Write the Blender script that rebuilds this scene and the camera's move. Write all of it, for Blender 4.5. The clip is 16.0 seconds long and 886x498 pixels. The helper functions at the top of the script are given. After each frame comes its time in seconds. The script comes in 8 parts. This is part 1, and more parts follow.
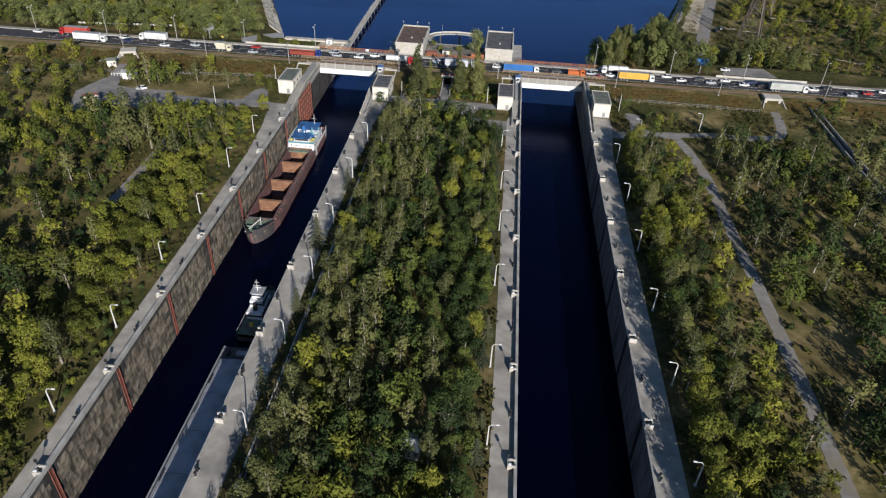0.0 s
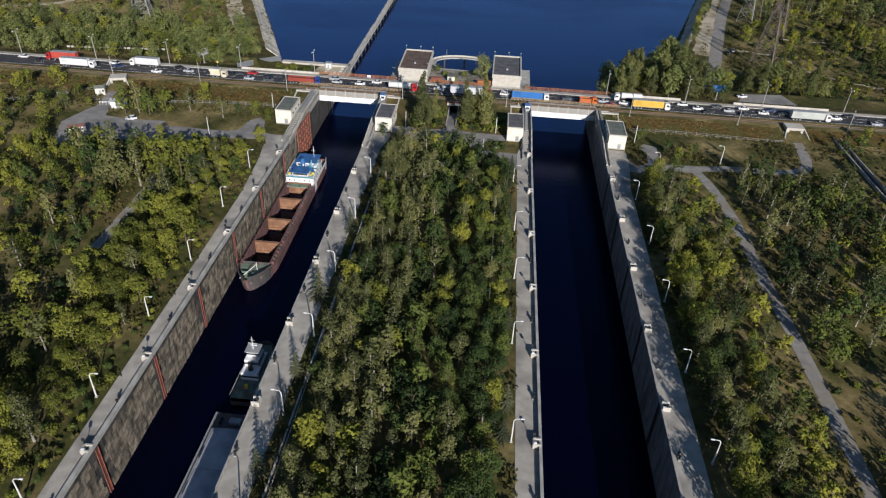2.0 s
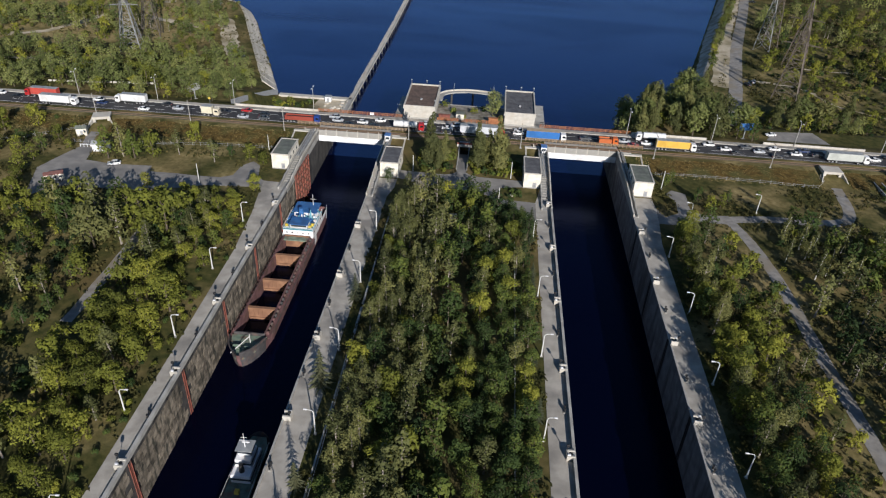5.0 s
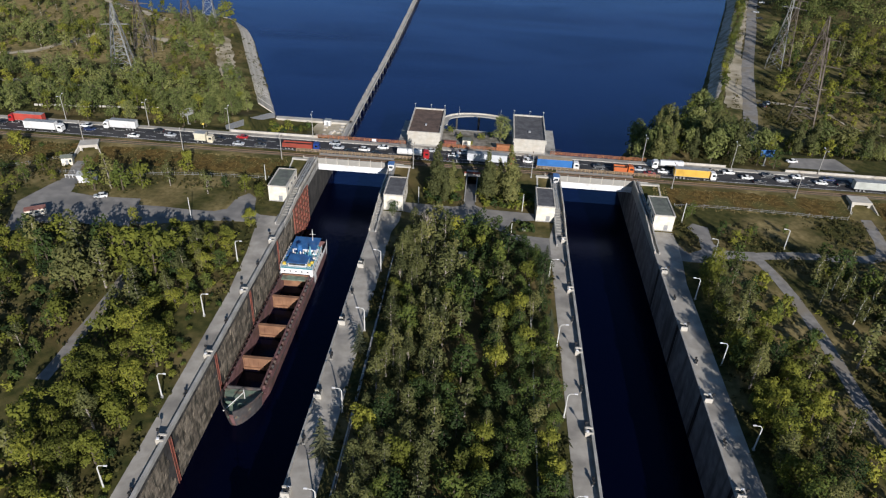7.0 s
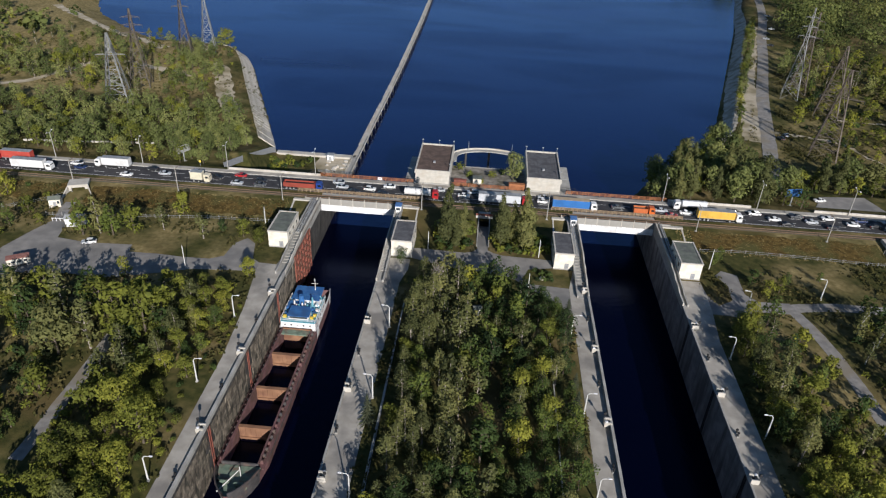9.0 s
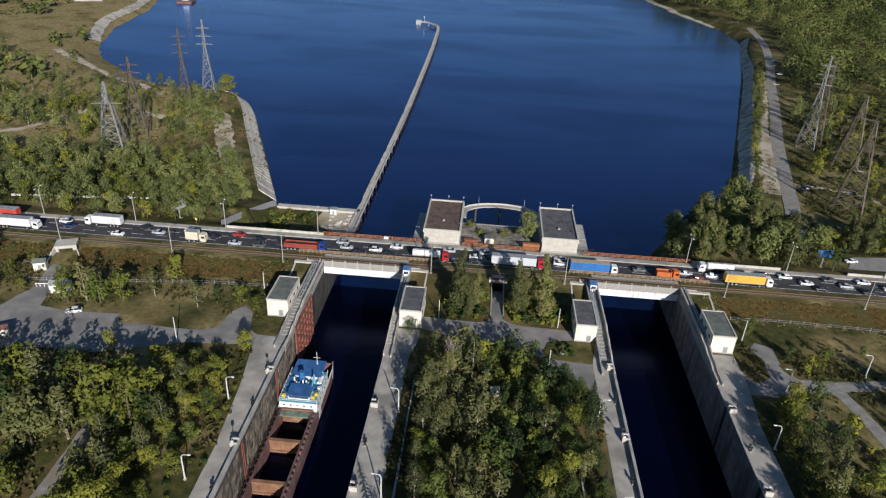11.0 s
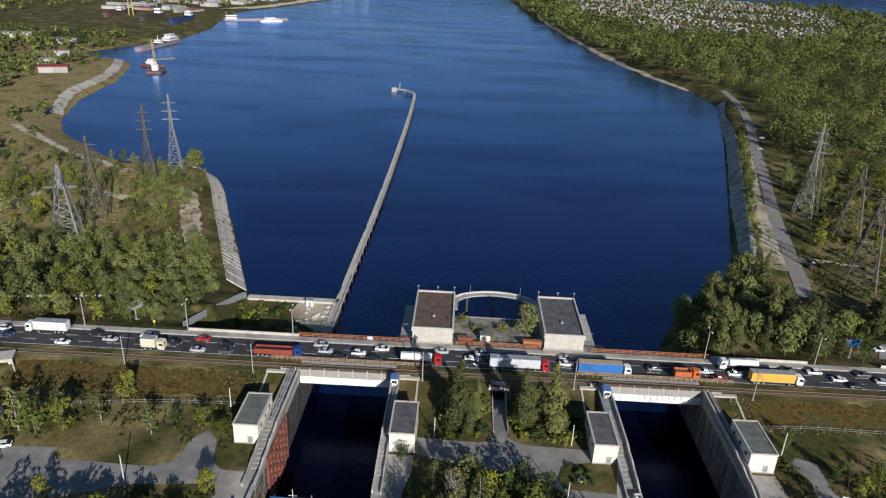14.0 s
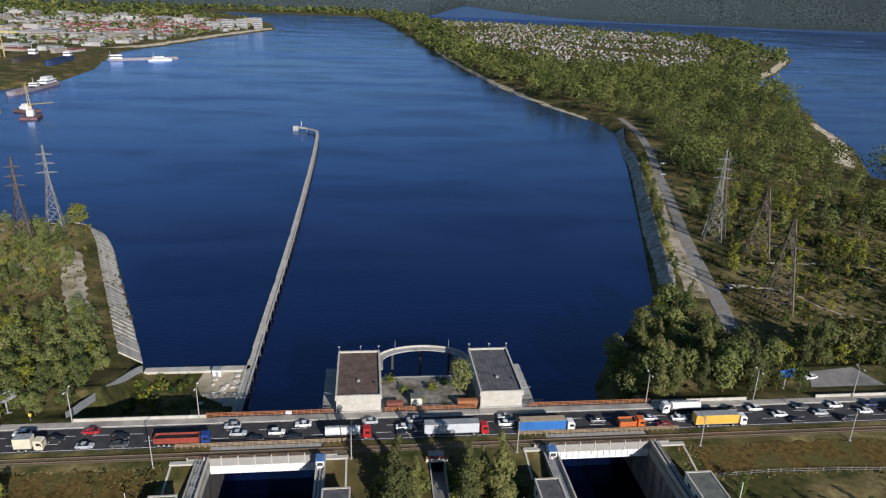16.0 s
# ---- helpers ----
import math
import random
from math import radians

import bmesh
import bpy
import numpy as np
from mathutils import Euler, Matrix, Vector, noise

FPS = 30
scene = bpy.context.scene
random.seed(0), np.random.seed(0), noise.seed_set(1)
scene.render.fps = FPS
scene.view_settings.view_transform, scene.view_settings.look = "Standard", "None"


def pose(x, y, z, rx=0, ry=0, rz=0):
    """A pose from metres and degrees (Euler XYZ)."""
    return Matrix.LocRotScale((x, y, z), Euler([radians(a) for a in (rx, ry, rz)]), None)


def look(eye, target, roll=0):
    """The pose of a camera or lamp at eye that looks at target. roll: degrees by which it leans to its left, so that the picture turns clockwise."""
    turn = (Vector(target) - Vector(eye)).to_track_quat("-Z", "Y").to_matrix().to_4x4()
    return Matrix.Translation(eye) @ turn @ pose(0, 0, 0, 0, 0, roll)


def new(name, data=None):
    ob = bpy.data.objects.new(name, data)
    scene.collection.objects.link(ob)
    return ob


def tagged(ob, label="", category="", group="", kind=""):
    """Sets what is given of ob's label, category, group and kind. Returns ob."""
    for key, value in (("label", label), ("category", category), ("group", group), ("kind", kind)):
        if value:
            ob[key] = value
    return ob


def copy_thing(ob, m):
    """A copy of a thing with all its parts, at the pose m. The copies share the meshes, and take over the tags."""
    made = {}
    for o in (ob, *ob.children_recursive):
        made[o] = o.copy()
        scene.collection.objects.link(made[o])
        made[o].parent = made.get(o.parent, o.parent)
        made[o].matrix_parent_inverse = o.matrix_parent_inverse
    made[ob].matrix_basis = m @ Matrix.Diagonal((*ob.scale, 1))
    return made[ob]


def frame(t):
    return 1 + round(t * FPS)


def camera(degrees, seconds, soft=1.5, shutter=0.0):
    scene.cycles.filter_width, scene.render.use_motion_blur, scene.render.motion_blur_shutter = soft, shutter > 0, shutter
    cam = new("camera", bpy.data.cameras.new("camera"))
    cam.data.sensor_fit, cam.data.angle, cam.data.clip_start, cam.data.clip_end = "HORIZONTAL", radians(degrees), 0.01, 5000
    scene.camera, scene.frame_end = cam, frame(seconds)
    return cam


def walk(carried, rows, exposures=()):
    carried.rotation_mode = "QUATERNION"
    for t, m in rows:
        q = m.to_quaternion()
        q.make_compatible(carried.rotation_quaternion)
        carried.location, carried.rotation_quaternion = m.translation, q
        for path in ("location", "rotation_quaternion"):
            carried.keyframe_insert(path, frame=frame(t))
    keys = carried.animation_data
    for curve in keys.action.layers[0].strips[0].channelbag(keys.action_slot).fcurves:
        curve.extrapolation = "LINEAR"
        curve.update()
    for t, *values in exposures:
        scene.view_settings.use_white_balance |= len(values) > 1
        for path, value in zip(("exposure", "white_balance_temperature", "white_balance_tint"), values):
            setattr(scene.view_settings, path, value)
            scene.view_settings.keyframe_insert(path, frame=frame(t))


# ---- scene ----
cam = camera(65.8, 16.0, 1.2)
PATH = [
    (0, (2.322, 0.418, 113.111), (2.208, 2.043, 111.951), 2.7),
    (0.5, (0.86, 4.927, 113.103), (0.749, 6.558, 111.951), 2.7),
    (1, (-0.581, 9.409, 113.104), (-0.69, 11.043, 111.956), 2.7),
    (1.5, (-2.008, 13.873, 113.113), (-2.114, 15.512, 111.972), 2.8),
    (2, (-3.4, 18.326, 113.126), (-3.506, 19.969, 111.992), 2.8),
    (2.5, (-4.765, 22.759, 113.136), (-4.869, 24.407, 112.007), 2.7),
    (3, (-6.115, 27.116, 113.125), (-6.217, 28.769, 112.003), 2.7),
    (3.5, (-7.397, 31.385, 113.094), (-7.498, 33.042, 111.978), 2.7),
    (4, (-8.618, 35.538, 113.063), (-8.718, 37.198, 111.952), 2.8),
    (6.5, (-14.838, 56.044, 112.369), (-14.931, 57.725, 111.289), 2.9),
    (7, (-16.038, 60.224, 112.327), (-16.129, 61.909, 111.253), 2.9),
    (7.5, (-17.264, 64.481, 112.333), (-17.355, 66.17, 111.265), 3.0),
    (8, (-18.545, 68.695, 112.37), (-18.636, 70.388, 111.309), 2.9),
    (8.5, (-19.901, 72.898, 112.455), (-19.993, 74.597, 111.403), 2.9),
    (9, (-21.241, 77.131, 112.576), (-21.334, 78.844, 111.548), 2.9),
    (11.5, (-27.622, 98.978, 113.858), (-27.724, 100.753, 112.943), 2.9),
    (12, (-28.843, 103.529, 113.924), (-28.948, 105.318, 113.035), 2.8),
    (12.5, (-29.985, 108.053, 113.952), (-30.09, 109.852, 113.084), 2.7),
    (13, (-31.077, 112.649, 113.967), (-31.181, 114.461, 113.128), 2.6),
    (13.5, (-32.079, 117.12, 113.976), (-32.164, 118.943, 113.159), 2.6),
    (14, (-33.0, 121.543, 113.992), (-33.039, 123.381, 113.205), 2.5),
    (14.5, (-33.881, 125.87, 113.979), (-33.834, 127.719, 113.217), 2.4),
    (15, (-34.851, 130.338, 114.0), (-34.678, 132.187, 113.257), 2.1),
    (15.5, (-35.864, 134.874, 114.033), (-35.639, 136.716, 113.289), 2.0),
    (16, (-36.746, 139.643, 114.092), (-36.522, 141.505, 113.397), 2.0),
]
walk(cam, [(t, look(eye, target, roll)) for t, eye, target, roll in PATH], exposures=[(0, 0.0, 5830, 14), (16, 0.0, 5830, 14)])

# ---- world, sun ----
ROAD, WATER = 2.0, -13.8
SUN_EL, SUN_AZ = 22.0, 159.0            # elevation; azimuth clockwise from +y
world = bpy.data.worlds.new("sky")
scene.world = world
world.use_nodes = True
wn = world.node_tree.nodes
sky = wn.new("ShaderNodeTexSky")
sky.sky_type, sky.sun_disc = "NISHITA", False
sky.sun_elevation, sky.sun_rotation = radians(SUN_EL), radians(SUN_AZ)
sky.air_density, sky.dust_density, sky.ozone_density = 1.35, 0.3, 4.5
wn["Background"].inputs["Strength"].default_value = 0.060
world.node_tree.links.new(sky.outputs["Color"], wn["Background"].inputs["Color"])
sun = new("sun", bpy.data.lights.new("sun", "SUN"))
sun.data.energy, sun.data.angle, sun.data.color = 5.95, radians(0.6), (1.0, 0.91, 0.77)
sun_dir = Vector((math.sin(radians(SUN_AZ)) * math.cos(radians(SUN_EL)), math.cos(radians(SUN_AZ)) * math.cos(radians(SUN_EL)), math.sin(radians(SUN_EL))))
sun.matrix_world = look((0, 0, 400), Vector((0, 0, 400)) - sun_dir)


# ---- materials ----
def material(name, c1, c2, scale=1.0, rough=0.8, metal=0.0, bump=0.0, bump_scale=8.0, c3=None, big=0.08, spread=0.0, spec=0.4, island=0.0, streak=0.0):
    """Two-scale noise between c1 and c2, patches of c3 at the scale big, grain relief; spread and island: brightness by object or by loose piece."""
    m = bpy.data.materials.new(name)
    m.use_nodes = True
    n, l = m.node_tree.nodes, m.node_tree.links
    b = n["Principled BSDF"]
    b.inputs["Roughness"].default_value, b.inputs["Metallic"].default_value = rough, metal
    b.inputs["Specular IOR Level"].default_value = spec
    tc = n.new("ShaderNodeTexCoord")
    src = tc.outputs["Object"]
    nz = n.new("ShaderNodeTexNoise")
    nz.inputs["Scale"].default_value, nz.inputs["Detail"].default_value = scale, 6.0
    l.new(src, nz.inputs["Vector"])
    ramp = n.new("ShaderNodeValToRGB")
    ramp.color_ramp.elements[0].position, ramp.color_ramp.elements[1].position = 0.34, 0.66
    ramp.color_ramp.elements[0].color, ramp.color_ramp.elements[1].color = (*c1, 1), (*c2, 1)
    l.new(nz.outputs["Fac"], ramp.inputs["Fac"])
    col = ramp.outputs["Color"]
    if c3:
        nb = n.new("ShaderNodeTexNoise")
        nb.inputs["Scale"].default_value, nb.inputs["Detail"].default_value = big, 5.0
        if streak:
            mp = n.new("ShaderNodeMapping")
            mp.inputs["Scale"].default_value = (1, 1, streak)
            l.new(n.new("ShaderNodeNewGeometry").outputs["Position"], mp.inputs["Vector"])
            l.new(mp.outputs["Vector"], nb.inputs["Vector"])
        else:
            l.new(src, nb.inputs["Vector"])
        r2 = n.new("ShaderNodeValToRGB")
        r2.color_ramp.elements[0].position, r2.color_ramp.elements[1].position = 0.48, 0.64
        l.new(nb.outputs["Fac"], r2.inputs["Fac"])
        mx = n.new("ShaderNodeMix")
        mx.data_type = "RGBA"
        l.new(r2.outputs["Color"], mx.inputs[0])
        l.new(col, mx.inputs[6])
        mx.inputs[7].default_value = (*c3, 1)
        col = mx.outputs[2]
    if spread or island:
        hv = n.new("ShaderNodeHueSaturation")
        source = n.new("ShaderNodeObjectInfo").outputs["Random"] if spread else n.new("ShaderNodeNewGeometry").outputs["Random Per Island"]
        mr = n.new("ShaderNodeMapRange")
        k = spread or island
        mr.inputs["To Min"].default_value, mr.inputs["To Max"].default_value = 1 - k, 1 + k
        l.new(source, mr.inputs["Value"])
        l.new(mr.outputs["Result"], hv.inputs["Value"])
        l.new(col, hv.inputs["Color"])
        col = hv.outputs["Color"]
    l.new(col, b.inputs["Base Color"])
    if bump:
        bz = n.new("ShaderNodeTexNoise")
        bz.inputs["Scale"].default_value, bz.inputs["Detail"].default_value = bump_scale, 5.0
        l.new(src, bz.inputs["Vector"])
        bp = n.new("ShaderNodeBump")
        bp.inputs["Strength"].default_value, bp.inputs["Distance"].default_value = min(1.0, bump), 0.1 * max(1.0, bump)
        l.new(bz.outputs["Fac"], bp.inputs["Height"])
        l.new(bp.outputs["Normal"], b.inputs["Normal"])
    return m


def leaves(name, dark, mid, light, joined=False):
    """Leaf clumps: colour by tree and by clump, some light through the leaf."""
    m = bpy.data.materials.new(name)
    m.use_nodes = True
    n, l = m.node_tree.nodes, m.node_tree.links
    b = n["Principled BSDF"]
    b.inputs["Roughness"].default_value, b.inputs["Specular IOR Level"].default_value = 0.7, 0.10
    info, geo = n.new("ShaderNodeObjectInfo"), n.new("ShaderNodeNewGeometry")
    mr = n.new("ShaderNodeMath")
    mr.operation = "MULTIPLY_ADD"
    l.new(geo.outputs["Random Per Island"], mr.inputs[0])
    mr.inputs[1].default_value = 0.22 if joined else 0.36
    half = n.new("ShaderNodeMath")
    half.operation = "MULTIPLY"
    half.inputs[1].default_value = 0.76 if joined else 0.64
    if joined:
        at = n.new("ShaderNodeAttribute")
        at.attribute_name = "tint"
        l.new(at.outputs["Fac"], half.inputs[0])
    else:
        l.new(info.outputs["Random"], half.inputs[0])
    l.new(half.outputs[0], mr.inputs[2])
    ramp = n.new("ShaderNodeValToRGB")
    e = ramp.color_ramp.elements
    e[0].color, e[1].color = (*dark, 1), (*light, 1)
    e[0].position, e[1].position = 0.08, 0.98
    e.new(0.55).color = (*mid, 1)
    l.new(mr.outputs[0], ramp.inputs["Fac"])
    l.new(ramp.outputs["Color"], b.inputs["Base Color"])
    tr = n.new("ShaderNodeBsdfTranslucent")
    l.new(ramp.outputs["Color"], tr.inputs["Color"])
    mix = n.new("ShaderNodeMixShader")
    mix.inputs[0].default_value = 0.22
    l.new(b.outputs[0], mix.inputs[1])
    l.new(tr.outputs[0], mix.inputs[2])
    l.new(mix.outputs[0], n["Material Output"].inputs["Surface"])
    return m


def water_material(name, depth_colour, tint, ior, calm, rough, ripple, chop=1.0):
    """Dark water under a rippled gloss driven by Fresnel; tint: blue put into the sky's reflection; chop: gain that
    brightens it.
    """
    m = bpy.data.materials.new(name)
    m.use_nodes = True
    n, l = m.node_tree.nodes, m.node_tree.links
    n.remove(n["Principled BSDF"])
    deep, gloss, mix, fr = n.new("ShaderNodeBsdfDiffuse"), n.new("ShaderNodeBsdfGlossy"), n.new("ShaderNodeMixShader"), n.new("ShaderNodeFresnel")
    deep.inputs["Color"].default_value = (*depth_colour, 1)
    gloss.inputs["Color"].default_value = (*tint, 1)
    fr.inputs["IOR"].default_value = ior
    tc = n.new("ShaderNodeTexCoord")
    big = n.new("ShaderNodeTexNoise")
    big.inputs["Scale"].default_value, big.inputs["Detail"].default_value = 0.006, 4.0
    sx = n.new("ShaderNodeMapping")
    sx.inputs["Scale"].default_value = (0.55, 2.2, 1)
    l.new(tc.outputs["Object"], sx.inputs["Vector"])
    l.new(sx.outputs["Vector"], big.inputs["Vector"])
    mr = n.new("ShaderNodeMapRange")
    mr.inputs["From Min"].default_value, mr.inputs["From Max"].default_value = 0.3, 0.7
    mr.inputs["To Min"].default_value, mr.inputs["To Max"].default_value = calm, rough
    l.new(big.outputs["Fac"], mr.inputs["Value"])
    l.new(mr.outputs["Result"], gloss.inputs["Roughness"])
    w = n.new("ShaderNodeTexNoise")
    w.inputs["Scale"].default_value, w.inputs["Detail"].default_value = 0.45, 4.0
    l.new(tc.outputs["Object"], w.inputs["Vector"])
    bp = n.new("ShaderNodeBump")
    bp.inputs["Strength"].default_value, bp.inputs["Distance"].default_value = ripple, 0.3
    l.new(w.outputs["Fac"], bp.inputs["Height"])
    l.new(bp.outputs["Normal"], gloss.inputs["Normal"])
    gain = n.new("ShaderNodeMath")
    gain.operation, gain.use_clamp = "MULTIPLY", True
    wind = n.new("ShaderNodeTexNoise")
    wind.inputs["Scale"].default_value, wind.inputs["Detail"].default_value, wind.inputs["Distortion"].default_value = 0.011, 6.0, 0.6
    stretch = n.new("ShaderNodeMapping")
    stretch.inputs["Scale"].default_value, stretch.inputs["Rotation"].default_value = (0.7, 1.5, 1), (0, 0, 0.35)
    l.new(tc.outputs["Object"], stretch.inputs["Vector"])
    l.new(stretch.outputs["Vector"], wind.inputs["Vector"])
    gust = n.new("ShaderNodeMapRange")
    gust.inputs["From Min"].default_value, gust.inputs["From Max"].default_value = 0.36, 0.52
    gust.inputs["To Min"].default_value, gust.inputs["To Max"].default_value = chop * 0.82, chop
    l.new(wind.outputs["Fac"], gust.inputs["Value"])
    l.new(gust.outputs["Result"], gain.inputs[1])
    l.new(fr.outputs["Fac"], gain.inputs[0])
    l.new(gain.outputs[0], mix.inputs[0])
    l.new(deep.outputs[0], mix.inputs[1])
    l.new(gloss.outputs[0], mix.inputs[2])
    l.new(mix.outputs[0], n["Material Output"].inputs["Surface"])
    return m




def grass_material(name):
    """Green and dry grass: the attribute "dry" says where the sward has gone to straw."""
    m = material(name, (0.034, 0.042, 0.012), (0.088, 0.080, 0.026), 0.45, 0.95, bump=0.9, bump_scale=2.5, c3=(0.112, 0.084, 0.034), big=0.035, spec=0.1)
    n, l = m.node_tree.nodes, m.node_tree.links
    b = n["Principled BSDF"]
    green = b.inputs["Base Color"].links[0].from_socket
    at, tc = n.new("ShaderNodeAttribute"), n.new("ShaderNodeTexCoord")
    at.attribute_name = "dry"
    nz, nf = n.new("ShaderNodeTexNoise"), n.new("ShaderNodeTexNoise")
    nz.inputs["Scale"].default_value, nz.inputs["Detail"].default_value = 0.07, 8.0
    nf.inputs["Scale"].default_value, nf.inputs["Detail"].default_value = 0.6, 6.0
    straw = n.new("ShaderNodeValToRGB")
    straw.color_ramp.elements[0].position, straw.color_ramp.elements[1].position = 0.32, 0.68
    straw.color_ramp.elements[0].color, straw.color_ramp.elements[1].color = (0.165, 0.130, 0.052, 1), (0.335, 0.268, 0.122, 1)
    sway = n.new("ShaderNodeMath")
    sway.operation = "MULTIPLY_ADD"
    sway.inputs[1].default_value, sway.inputs[2].default_value = 3.2, -1.6
    add = n.new("ShaderNodeMath")
    add.use_clamp = True
    mx = n.new("ShaderNodeMix")
    mx.data_type = "RGBA"
    for z in (nz, nf):
        l.new(tc.outputs["Object"], z.inputs["Vector"])
    l.new(nf.outputs["Fac"], straw.inputs["Fac"])
    l.new(nz.outputs["Fac"], sway.inputs[0])
    l.new(sway.outputs[0], add.inputs[0])
    l.new(at.outputs["Fac"], add.inputs[1])
    l.new(add.outputs[0], mx.inputs[0])
    l.new(green, mx.inputs[6])
    l.new(straw.outputs["Color"], mx.inputs[7])
    l.new(mx.outputs[2], b.inputs["Base Color"])
    return m


GRASS = grass_material("grass_ground")
CONCRETE = material("concrete", (0.30, 0.29, 0.265), (0.41, 0.40, 0.365), 0.5, 0.85, bump=0.25, c3=(0.29, 0.28, 0.25), big=0.12)
PALE = material("pale_concrete", (0.43, 0.41, 0.355), (0.54, 0.51, 0.45), 0.6, 0.85, bump=0.2, c3=(0.43, 0.39, 0.32), big=0.25)
# wall concrete darkened for the shade on sunless faces, with darker streaks
DARKWALL = material("shade_dark_concrete", (0.040, 0.038, 0.036), (0.080, 0.076, 0.070), 0.45, 0.8, bump=0.4, bump_scale=2, c3=(0.022, 0.021, 0.020), big=0.5, streak=0.12)
# grey of the east wall, part of its shade put into the colour
GREYWALL = material("shaded_wall_concrete", (0.13, 0.125, 0.125), (0.22, 0.21, 0.205), 0.4, 0.85, bump=0.4, bump_scale=2, c3=(0.08, 0.075, 0.07), big=0.4, streak=0.12)
BLOCK = material("wall_block", (0.095, 0.080, 0.060), (0.23, 0.195, 0.145), 0.8, 0.9, bump=0.5, bump_scale=3, c3=(0.040, 0.038, 0.028), big=0.8, spread=0.45, streak=0.3)
BLOCKS = material("wall_block_far", (0.095, 0.080, 0.060), (0.23, 0.195, 0.145), 0.8, 0.9, bump=0.5, bump_scale=3, c3=(0.040, 0.038, 0.028), big=0.8, island=0.45, streak=0.3)
PAVE = material("quay_paving", (0.33, 0.305, 0.26), (0.44, 0.41, 0.355), 0.35, 0.9, bump=0.3, bump_scale=5, c3=(0.23, 0.215, 0.19), big=0.1)
YARD = material("yard_asphalt", (0.20, 0.19, 0.175), (0.28, 0.265, 0.24), 0.3, 0.9, bump=0.3, bump_scale=6, c3=(0.165, 0.16, 0.15), big=0.09)
TRACK = material("track_asphalt", (0.19, 0.18, 0.165), (0.29, 0.275, 0.25), 0.5, 0.92, bump=0.3, c3=(0.23, 0.20, 0.15), big=0.12)
ASPHALT = material("road_asphalt", (0.030, 0.030, 0.033), (0.054, 0.053, 0.055), 0.4, 0.85, bump=0.2, c3=(0.052, 0.050, 0.050), big=0.05)
SAND = material("sand", (0.40, 0.345, 0.245), (0.54, 0.47, 0.35), 0.4, 0.95, bump=0.4, c3=(0.26, 0.22, 0.13), big=0.1)
RUBBLE = material("dirty_deck_concrete", (0.14, 0.125, 0.10), (0.30, 0.275, 0.23), 0.5, 0.95, bump=0.8, bump_scale=3, c3=(0.065, 0.062, 0.035), big=0.18)
REVET = material("revetment_concrete", (0.38, 0.35, 0.29), (0.54, 0.50, 0.42), 0.4, 0.9, bump=0.4, c3=(0.24, 0.22, 0.16), big=0.16, spread=0.08)
MARK = material("road_paint", (0.62, 0.62, 0.58), (0.78, 0.78, 0.74), 2.0, 0.7)
WHITEW = material("white_plaster", (0.66, 0.62, 0.52), (0.77, 0.73, 0.63), 0.7, 0.85, bump=0.15, c3=(0.60, 0.55, 0.45), big=0.4)
ROOFG = material("grey_green_roofing", (0.115, 0.13, 0.105), (0.165, 0.18, 0.15), 0.8, 0.9, bump=0.2, c3=(0.10, 0.105, 0.095), big=0.3)
ROOFD = material("dark_grey_roofing", (0.09, 0.09, 0.095), (0.13, 0.13, 0.135), 0.8, 0.9, bump=0.2, c3=(0.075, 0.075, 0.08), big=0.3)
ROOFB = material("brown_roofing", (0.105, 0.072, 0.056), (0.155, 0.108, 0.086), 0.8, 0.9, bump=0.2, c3=(0.09, 0.065, 0.052), big=0.3)
WHITEM = material("white_paint", (0.72, 0.73, 0.74), (0.84, 0.84, 0.84), 1.5, 0.5, c3=(0.60, 0.59, 0.57), big=0.4)
LAMPW = material("lamp_paint", (0.52, 0.52, 0.49), (0.64, 0.64, 0.60), 3, 0.5)
STEEL = material("grey_steel", (0.30, 0.31, 0.32), (0.42, 0.43, 0.44), 1.5, 0.55, 0.4)
GALV = material("galvanised_steel", (0.30, 0.31, 0.31), (0.44, 0.45, 0.44), 0.7, 0.5, 0.3)
RUSTY = material("rusty_steel", (0.13, 0.085, 0.055), (0.24, 0.16, 0.105), 1.2, 0.85, 0.1, bump=0.3)
PYLONG = material("dull_zinc_steel", (0.20, 0.205, 0.20), (0.31, 0.315, 0.305), 0.7, 0.7, 0.2)
PYLONB = material("brown_weathered_steel", (0.085, 0.070, 0.058), (0.16, 0.135, 0.11), 0.7, 0.8, 0.1)
REDRAIL = material("red_painted_steel", (0.17, 0.055, 0.040), (0.28, 0.095, 0.062), 1.0, 0.75, bump=0.3, c3=(0.12, 0.06, 0.045), big=0.6)
ORANGE = material("orange_railing_paint", (0.27, 0.105, 0.045), (0.38, 0.16, 0.065), 1.2, 0.7)
YELLOWR = material("faded_yellow_railing_paint", (0.24, 0.17, 0.10), (0.36, 0.27, 0.17), 1.2, 0.75)
BLACK = material("black_steel", (0.012, 0.012, 0.013), (0.03, 0.03, 0.03), 2.0, 0.6)
TYRE = material("tyre_rubber", (0.010, 0.010, 0.010), (0.022, 0.022, 0.022), 4.0, 0.85)
GLASS = material("vehicle_glass", (0.012, 0.015, 0.018), (0.02, 0.025, 0.03), 1.0, 0.12, spec=0.6)
WINDOW = material("window_glass", (0.03, 0.04, 0.05), (0.06, 0.07, 0.08), 1.0, 0.15, spec=0.6)
BALLAST = material("ballast", (0.085, 0.080, 0.045), (0.15, 0.135, 0.085), 2.0, 0.95, bump=0.7, bump_scale=6)
BARK = material("bark", (0.075, 0.058, 0.042), (0.14, 0.115, 0.085), 2.0, 0.95, bump=0.5)
